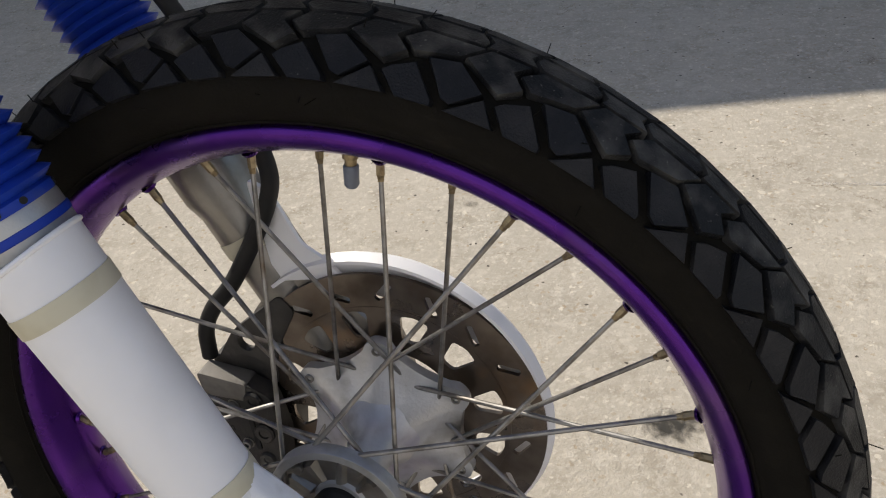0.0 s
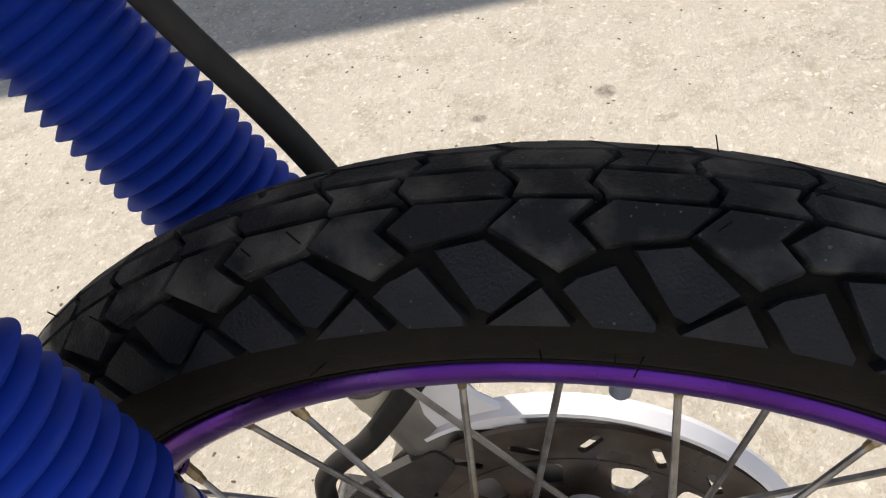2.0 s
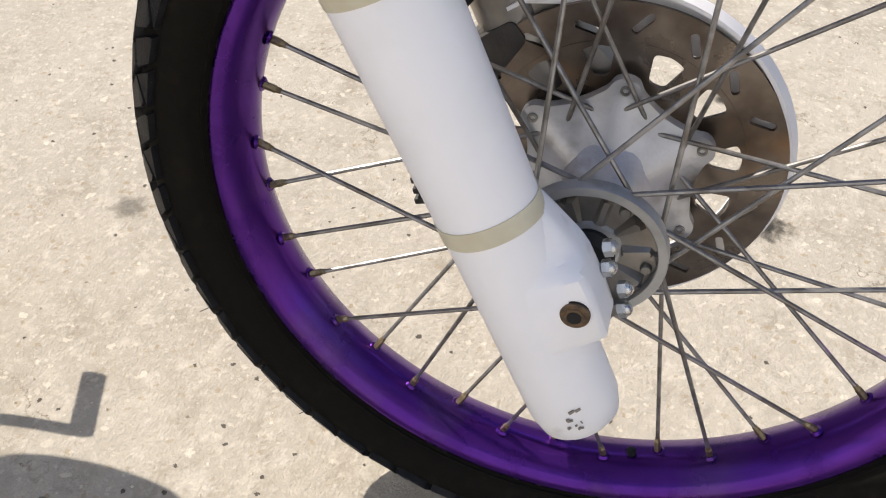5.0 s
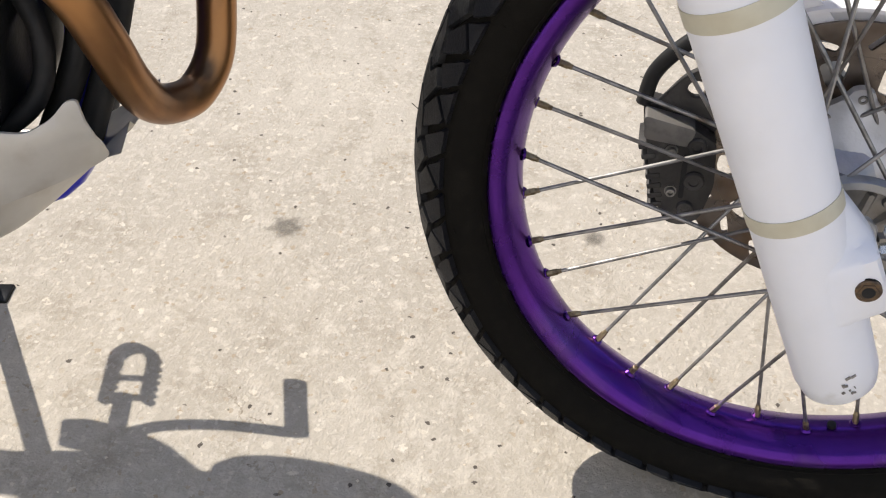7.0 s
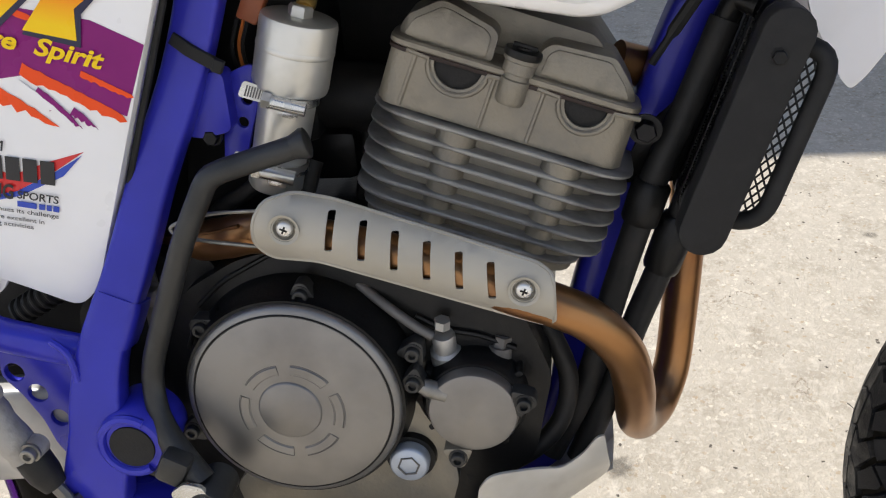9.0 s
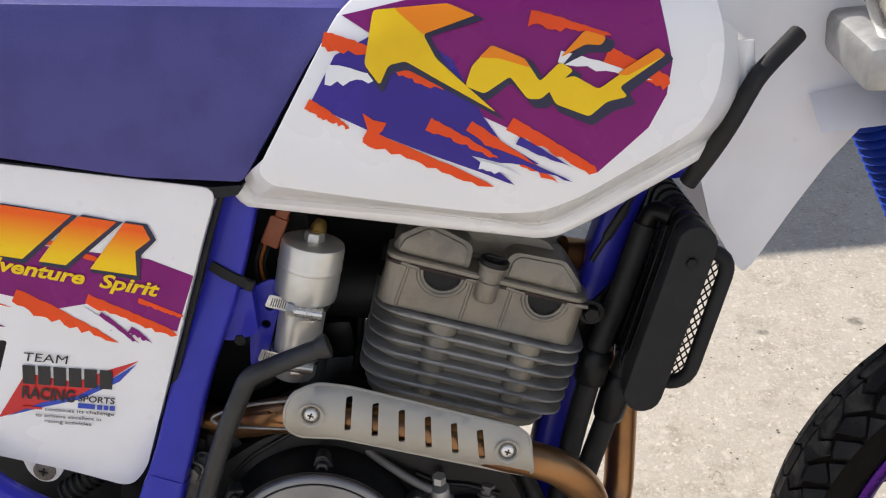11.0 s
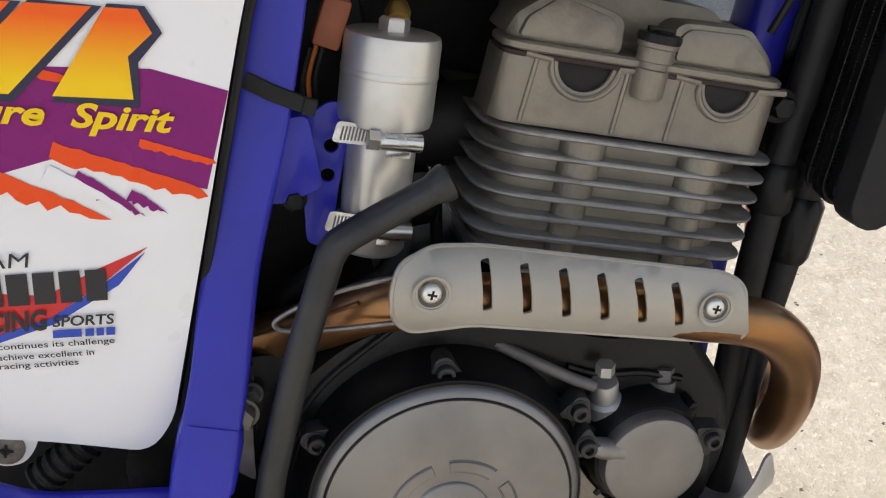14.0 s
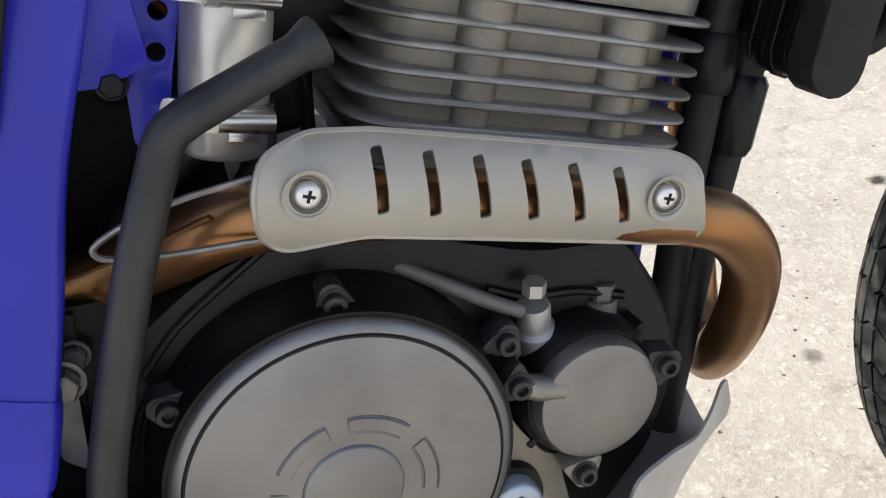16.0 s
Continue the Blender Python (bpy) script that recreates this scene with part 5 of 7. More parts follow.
# ---- kick lever ----
kp = spline([(-0.757, -0.146, 0.7415), (-0.772, -0.148, 0.7375), (-0.790, -0.151, 0.7330), (-0.8130, -0.158, 0.7280)], 4) + spline([(-0.8215, -0.1605, 0.7250), (-0.8265, -0.162, 0.7195), (-0.8310, -0.163, 0.7115), (-0.8478, -0.166, 0.6805), (-0.8610, -0.166, 0.6526), (-0.8790, -0.166, 0.6117),
             (-0.8935, -0.168, 0.575), (-0.8965, -0.172, 0.553), (-0.891, -0.182, 0.530), (-0.878, -0.192, 0.508), (-0.859, -0.202, 0.484)], 5)
n = len(kp)
kr = [0.0088] * (n - 12) + [0.0088 + 0.00036 * i for i in range(12)]
kick = part("kick_lever", tube(kp, kr, 20), LEVER, bike, "bent dark grey kick-start lever")
ax = (kp[0] - kp[1]).normalized()
part("lever_tip", tube([kp[0] - ax * 0.006, kp[0] - ax * 0.001, kp[0] + ax * 0.003, kp[0] + ax * 0.0055, kp[0] + ax * 0.0065], [0.0087, 0.0104, 0.0116, 0.0112, 0.0090], 24), LEVER, kick)
part("lever_stop", block((0.024, 0.020, 0.026), Matrix.Translation((-0.876, -0.205, 0.502)) @ pose(0, 0, 0, 0, 28, 0), 0.005), LEVER, kick)
part("lever_boss", lathe([(0, -0.198), (0.013, -0.198), (0.0150, -0.194), (0.0150, -0.160), (0, -0.160)], 32, Matrix.Translation((-0.851, -0.022, 0.474))), LEVER, kick, "cast lever boss")
nutb = bmesh.new()
merge(nutb, lathe([(0, -0.2025), (0.0105, -0.2025), (0.0115, -0.200), (0.0115, -0.197), (0, -0.197)], 28, Matrix.Translation((-0.852, -0.020, 0.473))))
merge(nutb, lathe([(0.0042, -0.2025), (0.0058, -0.2045), (0.0075, -0.2040), (0.0085, -0.2025)], 24, Matrix.Translation((-0.852, -0.020, 0.473))))
part("lever_bolt", nutb, CHROME, kick, "plated round-head bolt")
part("zinc_tab", plate(outline([(-0.877, 0.487), (-0.865, 0.496), (-0.851, 0.493), (-0.841, 0.472), (-0.855, 0.456), (-0.871, 0.466)], 0.003), 0.004, lambda x, z: -0.2195, bevel=0.001), CHROME, kick)

# ---- frame ----
def beam(pts, a, b, r=0.35, bm=None):
    """A box-section tube with rounded edges; a: half its depth in the side view, b: half its width across."""
    bm = bm or bmesh.new()
    P = [Vector(p) for p in pts]
    A = a if isinstance(a, (list, tuple)) else [a] * len(P)
    rings = []
    for i, p in enumerate(P):
        t = (P[min(i + 1, len(P) - 1)] - P[max(i - 1, 0)]).normalized()
        s = (Vector((0, 1, 0)) - t * t.y).normalized()
        q = t.cross(s)
        sec = outline([(-A[i], -b), (A[i], -b), (A[i], b), (-A[i], b)], r * min(A[i], b), 3)
        rings.append([p + q * v.x + s * v.y for v in sec])
    return loft(bm, rings)


def mirror(pts):
    return [(p[0], -p[1], p[2]) for p in pts]


side = [(-0.809, -0.098, 0.905), (-0.823, -0.098, 0.860), (-0.849, -0.103, 0.790), (-0.883, -0.120, 0.715), (-0.907, -0.144, 0.648), (-0.932, -0.164, 0.590), (-0.941, -0.176, 0.550), (-0.944, -0.183, 0.510), (-0.957, -0.184, 0.465), (-0.967, -0.176, 0.410)]
widths = [0.0165, 0.0165, 0.0165, 0.0165, 0.0170, 0.0180, 0.0205, 0.0260, 0.0270, 0.0240]
frame_side = part("frame_spar", beam(spline(side, 5), sum([[widths[i] + (widths[i + 1] - widths[i]) * k / 5 for k in range(5)] for i in range(9)], []) + [0.024], 0.012), BLUE, bike, "glossy blue painted frame spar")
part("frame_spar", beam(spline(mirror(side), 5), 0.02, 0.018), BLUE, bike, "glossy blue painted frame spar")
part("spar_sleeve", beam([(-0.9165, -0.1465, 0.624), (-0.9195, -0.1490, 0.617), (-0.9280, -0.1558, 0.597), (-0.9310, -0.1580, 0.590)], [0.0182, 0.0194, 0.0196, 0.0190], 0.0192, 0.5), BLUE, frame_side, "welded sleeve")
part("weld_bead", tube(spline([(-0.968, -0.180, 0.600), (-0.957, -0.182, 0.592), (-0.953, -0.183, 0.580), (-0.952, -0.184, 0.566)], 5), [0.0028 + 0.0005 * (k % 2) for k in range(16)], 8), BLUE, frame_side)
cav = [Vector((-0.914 + 0.024 * math.cos(a), -0.1960, 0.514 + 0.025 * math.sin(a))) for a in (radians(55 + 250 * i / 20) for i in range(21))]
part("pivot_rim", tube(cav, 0.0038, 8), BLUE, frame_side)
part("pivot_hollow", lathe([(0, -0.1968), (0.0185, -0.1968), (0.020, -0.190), (0, -0.190)], 28, Matrix.Translation((-0.913, 0, 0.513))), BLACKPLASTIC, frame_side, "dark pivot recess")
part("pivot_housing", lathe([(0, -0.1955), (0.026, -0.1955), (0.030, -0.190), (0.030, -0.150), (0, -0.150)], 32, Matrix.Translation((-0.915, 0, 0.513))), BLUE, frame_side)
part("frame_foot", beam([(-0.966, -0.165, 0.445), (-0.930, -0.165, 0.430), (-0.880, -0.160, 0.425)], 0.018, 0.018), BLUE, frame_side)
tie = bmesh.new()
beam([(-0.852, -0.112, 0.815), (-0.840, -0.1145, 0.806), (-0.822, -0.1130, 0.794)], 0.0048, 0.0022, bm=tie)
block((0.008, 0.006, 0.010), Matrix.Translation((-0.820, -0.114, 0.793)) @ pose(0, 0, 0, 0, 25, 0), 0.001, tie)
part("cable_tie", tie, BLACKPLASTIC, bike, "black cable tie round the frame spar")
rail = spline([(-0.950, -0.163, 0.580), (-0.990, -0.167, 0.592), (-1.027, -0.168, 0.604), (-1.066, -0.166, 0.630), (-1.090, -0.162, 0.652), (-1.140, -0.155, 0.690), (-1.30, -0.13, 0.77)], 5)
part("sub_rail", beam(rail, 0.0125, 0.0125, 0.95), BLUE, bike, "blue painted rear frame rail")
part("sub_rail", beam(mirror(rail), 0.0160, 0.014), BLUE, bike, "blue painted rear frame rail")
gus = outline([(-1.026, 0.603), (-0.985, 0.594), (-0.976, 0.578), (-0.961, 0.541), (-0.955, 0.500), (-0.966, 0.462), (-0.988, 0.470), (-1.000, 0.490), (-1.006, 0.514), (-1.018, 0.538), (-1.032, 0.556)], 0.005)
gholes = [circle_pts(-1.0200, 0.560, 0.0088, 20), circle_pts(-1.0045, 0.540, 0.0088, 20), circle_pts(-0.9910, 0.516, 0.0083, 20)]
gusset = part("frame_gusset", plate(gus, 0.006, lambda x, z: -0.1620, gholes, bevel=0.0012), BLUE, bike, "blue gusset plate with round holes")
# thin black strip that paints a shadow line on the gusset
part("gusset_slot", plate(outline([(-1.020, 0.5915), (-0.985, 0.5850), (-0.979, 0.5800), (-0.986, 0.5815), (-1.019, 0.5880)], 0.001), 0.0004, lambda x, z: -0.1624), BLACKPLASTIC, gusset, "narrow shadow line painted on the gusset")
# rear brake cylinder
CYL = Matrix.Translation((0.010, 0, 0.020))
mc = bmesh.new()
tube(spline([(-1.047, -0.200, 0.560), (-1.041, -0.200, 0.549), (-1.032, -0.201, 0.531), (-1.019, -0.202, 0.505), (-1.007, -0.202, 0.480)], 4), [0.0085, 0.0105, 0.0125, 0.0130] + [0.0145, 0.0145, 0.0132, 0.0137] * 3 + [0.0125], 16, mc)
for x, z in ((-1.026, 0.547), (-1.000, 0.497)):
    tube([(x, -0.198, z), (x, -0.209, z)], [0.0095, 0.0085], 14, mc)
CASTGREY = mat("dirty_casting", (0.36, 0.34, 0.31), 0.6, 0.3, second=(0.27, 0.25, 0.22), scale=60, bump=0.4, bscale=250, dirt=(0.15, 0.13, 0.11), dscale=40)
master = part("brake_cylinder", mc, CASTGREY, bike, "dirty grey cast rear brake cylinder", m=CYL)
part("cylinder_inlet", tube([(-1.044, -0.201, 0.552), (-1.046, -0.204, 0.563), (-1.047, -0.204, 0.570)], [0.0080, 0.0080, 0.0065], 12), CASTGREY, master, m=CYL)
part("inlet_hose", tube(spline([(-1.046, -0.200, 0.558), (-1.054, -0.198, 0.570), (-1.068, -0.180, 0.585)], 5), 0.0068, 12), HOSE, master, "black rubber hose", m=CYL)
for x, z in ((-1.026, 0.547), (-1.000, 0.497)):
    part("mount_bolt", hexbolt(Matrix.Translation((x, -0.2105, z)), 0.0062, 0.007, 1.35, True), DULLSTEEL, master, m=CYL)
part("dust_boot", tube([(-1.008, -0.202, 0.488), (-1.000, -0.202, 0.470), (-0.994, -0.202, 0.458)], [0.0145, 0.0135, 0.010], 14), HOSE, master, "black rubber boot", m=CYL)
part("push_rod", tube([(-0.996, -0.202, 0.462), (-0.972, -0.200, 0.415)], 0.0055, 8), DULLSTEEL, master, m=CYL)
part("rod_nut", tube([(-0.986, -0.2015, 0.443), (-0.980, -0.2005, 0.431)], 0.0090, 6), DULLSTEEL, master, m=CYL)
# swingarm, silencer-side cover and the rear wheel behind
ARM = mat("swingarm_alloy", (0.33, 0.325, 0.315), 0.42, 0.35, second=(0.52, 0.50, 0.46), scale=15, dirt=(0.40, 0.37, 0.32), dscale=10)
arm_pts = [(-0.98, -0.140, 0.495), (-1.10, -0.150, 0.490), (-1.22, -0.150, 0.455), (-1.43, -0.135, 0.345)]
arm = part("swingarm", beam(spline(arm_pts, 5), 0.045, 0.016), ARM, bike, "pale alloy swingarm")
part("arm_cap", lathe([(0, -0.1690), (0.0225, -0.1690), (0.0240, -0.1680), (0.0240, -0.160), (0, -0.160)], 36, Matrix.Translation((-1.098, 0, 0.488))), ARM, arm, "round alloy cap")
part("swingarm", beam(spline(mirror(arm_pts), 5), 0.045, 0.016), ALU, bike, "pale alloy swingarm")
part("chain_guide", tube(spline([(-1.05, -0.118, 0.562), (-1.10, -0.120, 0.545), (-1.18, -0.120, 0.508), (-1.30, -0.115, 0.45)], 5), 0.020, 14), BLACKPLASTIC, bike, "black plastic guide above the swingarm")
# added flat black sheet that closes the view through the rear frame
part("mud_flap", plate(outline([(-1.36, 0.78), (-0.94, 0.72), (-0.93, 0.62), (-0.95, 0.55), (-0.97, 0.46), (-1.10, 0.45), (-1.36, 0.50)], 0.02), 0.005, lambda x, z: -0.075), BLACKPLASTIC, bike, "black backing sheet inside the rear frame")
REAR = STANCE @ Matrix.Translation((-1.425, 0, 0.325)) @ Matrix.Diagonal((0.94, 1.25, 0.94, 1)) @ WHEEL.inverted()
rear_rim = bpy.data.objects.new("rear_wheel", front_wheel.data)
rear_tyre = bpy.data.objects.new("rear_tyre", tyre.data)
for o in (rear_rim, rear_tyre):
    scene.collection.objects.link(o)
    o.parent = bike if o is rear_rim else rear_rim
rear_rim.matrix_basis = REAR
tagged(rear_rim, "purple anodised rear wheel rim")

# ---- side panel with its stickers ----
PY = -0.142
panel_pts = outline([(-0.826, 0.893), (-0.846, 0.850), (-0.939, 0.628), (-0.958, 0.610), (-1.010, 0.632), (-1.150, 0.680), (-1.220, 0.760), (-1.200, 0.985), (-1.040, 0.938)], 0.014)
slot = outline([(-1.054, 0.773), (-1.037, 0.770), (-1.071, 0.699), (-1.089, 0.700)], 0.003)
panel = part("side_panel", plate(panel_pts, 0.014, lambda x, z: PY + 0.02 * max(0, -0.95 - x) ** 2, [slot], bevel=0.005, seg=3, step=0.03), PANELWHITE, bike, "white side panel with purple and orange stickers", smooth=50)
part("panel_slot", plate(slot, 0.003, lambda x, z: PY + 0.008), BLACKPLASTIC, panel, "black recessed slot")
part("panel_edge", tube([Vector((p.x, PY + 0.010, p.y)) for p in outline([(-0.822, 0.893), (-0.842, 0.850), (-0.935, 0.626)], 0.004)], 0.0028, 8), BLACKPLASTIC, panel, "black rubber edge strip")
tab = outline([(-1.012, 0.650), (-1.022, 0.627), (-1.032, 0.618), (-1.045, 0.619), (-1.054, 0.630), (-1.060, 0.665), (-1.02, 0.665)], 0.007)
part("panel_tab", plate(tab, 0.004, lambda x, z: -0.1360, bevel=0.001), PANELWHITE, panel)
part("panel_screw", lathe([(0.0105, 0.001), (0.0105, -0.0020), (0.008, -0.0034), (0.0030, -0.0036), (0.0028, -0.0022), (0, -0.0022)], 24, Matrix.Translation((-1.0380, -0.1360, 0.6315))), mat("worn_screw", (0.20, 0.175, 0.14), 0.5, 0.3, second=(0.13, 0.11, 0.09), scale=200), panel, "worn steel panel screw")
for a in (20, 110):
    part("screw_slot", block((0.0090, 0.0008, 0.0016), Matrix.Translation((-1.0380, -0.1396, 0.6315)) @ pose(0, 0, 0, 0, a, 0)), BLACKPLASTIC, panel)
left_panel = part("side_panel", plate([(p.x, p.y) for p in panel_pts], 0.012, lambda x, z: 0.130), PANELWHITE, bike, "white side panel")


def sticker(name, pts, material, level, parent, f, step=0.0, r=0.0):
    return part(name, plate(outline(pts, r, 3), 0.0003, lambda x, z: f(x, z) - 0.0004 - 0.0004 * level, step=step), material, parent, smooth=30)


def panel_y(x, z):
    return PY + 0.02 * max(0, -0.95 - x) ** 2


def torn(a, b, w, seed, teeth=5, taper=1.0):
    """A streak from a to b, w wide, ragged along its lower edge and drawn out to a point."""
    rr = random.Random(seed)
    a, b = Vector(a), Vector(b)
    d = b - a
    nrm = Vector((-d.y, d.x)).normalized()
    up = [a + d * t + nrm * (w * 0.5 * (1 - taper * t ** 2)) + nrm * rr.uniform(-0.05, 0.05) * w for t in [i / (teeth * 2) for i in range(teeth * 2)]]
    lo = [a + d * t - nrm * (w * 0.5 * (1 - taper * t)) + nrm * rr.uniform(-0.22, 0.16) * w for t in [i / (teeth * 2) for i in range(teeth * 2)]]
    return up + [b] + lo[::-1]


violet_band = [(-1.200, 0.925), (-1.056, 0.883), (-1.000, 0.860), (-0.960, 0.850), (-0.896, 0.836), (-0.860, 0.817), (-0.884, 0.766), (-0.925, 0.784), (-0.950, 0.800), (-0.985, 0.797), (-1.010, 0.808), (-1.078, 0.831), (-1.21, 0.872)]
sticker("violet_band", violet_band, VIOLET, 0, panel, panel_y, 0.03)
for i, (a, b, w) in enumerate((((-1.200, 0.868), (-1.025, 0.802), 0.013), ((-1.020, 0.812), (-0.938, 0.760), 0.016), ((-0.957, 0.804), (-0.8845, 0.762), 0.010), ((-1.18, 0.895), (-1.037, 0.853), 0.012), ((-1.060, 0.895), (-0.935, 0.838), 0.012),
                               ((-0.912, 0.799), (-0.8755, 0.7795), 0.0045), ((-1.15, 0.812), (-1.053, 0.785), 0.010))):
    sticker("orange_streak", torn(a, b, w, 20 + i, 9, taper=0.35 if i in (2, 5) else 0.9), ORANGE, 1 + 0.12 * i, panel, panel_y, 0.04)
for i, (a, b, w) in enumerate((((-1.16, 0.836), (-1.034, 0.784), 0.011), ((-0.950, 0.787), (-0.920, 0.758), 0.010), ((-0.925, 0.772), (-0.908, 0.757), 0.007), ((-1.040, 0.893), (-1.018, 0.886), 0.006))):
    sticker("violet_streak", torn(a, b, w, 40 + i, 8), VIOLET, 2 + 0.15 * i, panel, panel_y, 0.04)
sticker("white_rip", torn((-0.963, 0.793), (-0.925, 0.760), 0.010, 51), PANELWHITE, 2.7, panel, panel_y)

# bold slanted emblem: amber over yellow with a navy edge
E1, E2 = Vector((0.970, -0.243)), Vector((0.40, 0.90))


def emblem(pts, grow=0.0):
    c = Vector((-0.955, 0.858))
    out = []
    for u, v in pts:
        out.append(c + E1 * u + E2 * v)
    if grow:
        m = sum(out, Vector((0, 0))) / len(out)
        out = [p + (p - m).normalized() * grow + Vector((0.0018, -0.0018)) for p in out]
    return out


blocks = ([(-0.067, 0.024), (-0.007, 0.024), (-0.040, -0.024), (-0.060, -0.024)],
          [(-0.001, 0.024), (0.031, 0.024), (-0.003, -0.024), (-0.026, -0.024), (-0.012, 0.010)],
          [(0.037, 0.024), (0.053, 0.024), (0.062, 0.012), (0.052, -0.001), (0.058, -0.024), (0.018, -0.024)])
for pts in blocks:
    sticker("emblem_edge", emblem(pts, 0.0032), NAVY, 3, panel, panel_y)
for pts in blocks:
    sticker("emblem_block", emblem(pts), EMBLEM, 4, panel, panel_y)


def word(body, start, end, height, material, parent, f, level, shear=0.25, bold=0.0):
    """Words with Blender's own font, from start to end of the baseline, height: of a capital."""
    cu = bpy.data.curves.new("word", 'FONT')
    cu.body = body
    cu.shear = shear
    cu.offset = bold
    cu.resolution_u = 3
    ob = bpy.data.objects.new("word", cu)
    scene.collection.objects.link(ob)
    me = bpy.data.meshes.new_from_object(ob.evaluated_get(bpy.context.evaluated_depsgraph_get()))
    bpy.data.objects.remove(ob)
    s, e = Vector(start), Vector(end)
    xs = [v.co.x for v in me.vertices]
    k = (e - s).length / (max(xs) - min(xs))
    d = (e - s).normalized()
    nrm = Vector((-d.y, d.x))
    for v in me.vertices:
        p = s + d * ((v.co.x - min(xs)) * k) + nrm * (v.co.y * height / 0.69)
        v.co = (p.x, f(p.x, p.y) - 0.0006 - 0.0004 * level, p.y)
    me.transform(stand[0])
    me.materials.append(material)
    ob = new("printed_word", me)
    ob.parent = parent
    return ob


word("Adventure", (-1.0555, 0.8455), (-0.955, 0.8180), 0.0125, YELLOW, panel, panel_y, 4, 0.3, 0.03)
word("Spirit", (-0.943, 0.8150), (-0.8925, 0.8010), 0.0125, YELLOW, panel, panel_y, 4, 0.3, 0.03)
sticker("red_slash", [(-1.064, 0.6945), (-1.028, 0.737), (-0.985, 0.724), (-0.955, 0.733), (-0.924, 0.7400), (-0.950, 0.726), (-0.986, 0.7105), (-1.020, 0.706), (-1.040, 0.699)], REDPRINT, 0, panel, panel_y)
sticker("blue_slash", [(-1.055, 0.6955), (-1.020, 0.7065), (-0.986, 0.7105), (-0.950, 0.7255), (-0.926, 0.7375), (-0.945, 0.7215), (-0.985, 0.7065), (-1.018, 0.7020)], BLUEPRINT, 1, panel, panel_y)
word("TEAM", (-1.0255, 0.7500), (-0.9865, 0.7430), 0.0085, INK, panel, panel_y, 3, 0.15, 0.0)
for k in range(6):
    u = k / 6
    a = Vector((-1.0325, 0.7275)).lerp(Vector((-0.9505, 0.7140)), u)
    b = Vector((-1.0325, 0.7275)).lerp(Vector((-0.9505, 0.7140)), u + 0.135)
    h = Vector((0.0040, 0.0185))
    sticker("bold_bar", [a, b, b + h, a + h], INK, 3, panel, panel_y)
word("RACING", (-1.0370, 0.7135), (-0.9890, 0.7045), 0.0115, INK, panel, panel_y, 3, 0.15, 0.03)
word("SPORTS", (-0.9865, 0.7055), (-0.9535, 0.6995), 0.0062, INK, panel, panel_y, 3, 0.15, 0.02)
for k, (u0, u1) in enumerate(((0.0, 0.46), (0.52, 0.66), (0.70, 0.82), (0.86, 1.0))):
    a, b = Vector((-0.9885, 0.6985)).lerp(Vector((-0.9555, 0.6925)), u0), Vector((-0.9885, 0.6985)).lerp(Vector((-0.9555, 0.6925)), u1)
    sticker("blue_bar", [a, b, b + Vector((0.0012, 0.0045)), a + Vector((0.0012, 0.0045))], BLUEPRINT, 3, panel, panel_y)
word("continues its challenge", (-1.0190, 0.6985), (-0.9570, 0.6875), 0.0036, INK, panel, panel_y, 3, 0.0, 0.01)
sticker("print_bar", [(-1.0390, 0.7025), (-1.0215, 0.6995), (-1.0215, 0.7020), (-1.0390, 0.7050)], REDPRINT, 3, panel, panel_y)
word("to achieve excellent in", (-1.0290, 0.6935), (-0.9700, 0.6830), 0.0036, INK, panel, panel_y, 3, 0.0, 0.01)
word("racing activities", (-1.0220, 0.6865), (-0.9800, 0.6790), 0.0036, INK, panel, panel_y, 3, 0.0, 0.01)

# ---- seat and tank ----
seat_pts = outline([(-1.30, 1.00), (-1.05, 0.950), (-0.890, 0.911), (-0.802, 0.899), (-0.795, 0.908), (-0.735, 0.990), (-0.700, 1.030), (-1.00, 1.060), (-1.30, 1.08)], 0.008)
part("seat", plate(seat_pts, 0.28, lambda x, z: -0.150 + 1.6 * max(0, z - 0.97) ** 2, bevel=0.006, seg=3, step=0.03), SEAT, bike, "blue textured vinyl seat")
part("seat_base", plate(outline([(-1.20, 0.975), (-1.04, 0.940), (-0.83, 0.894), (-0.805, 0.8935), (-0.81, 0.885), (-0.84, 0.884), (-1.04, 0.930), (-1.2, 0.965)], 0.003), 0.25, lambda x, z: -0.140), BLACKPLASTIC, bike, "black plastic seat base")


def tank_y(x, z):
    return -0.192 + 1.0 * (z - 0.93) ** 2 + 0.38 * (x + 0.62) ** 2 + (2.5 * (z - 0.98) ** 2 if z > 0.98 else 0)


tank_pts = outline([(-0.700, 1.035), (-0.781, 0.915), (-0.772, 0.903), (-0.600, 0.866), (-0.562, 0.863), (-0.530, 0.872), (-0.435, 0.918), (-0.418, 0.945), (-0.412, 0.985), (-0.425, 1.05), (-0.55, 1.10)], 0.016)
tank = part("fuel_tank", plate(tank_pts, 0.37, tank_y, bevel=0.012, seg=4, step=0.025), PANELWHITE, bike, "white fuel tank with bold stickers", smooth=60)
rim_pts = [(-0.790, 0.916), (-0.783, 0.898), (-0.760, 0.889), (-0.600, 0.850), (-0.560, 0.8455), (-0.530, 0.853), (-0.487, 0.876), (-0.445, 0.897), (-0.420, 0.912), (-0.405, 0.935), (-0.400, 0.960), (-0.402, 1.000)]
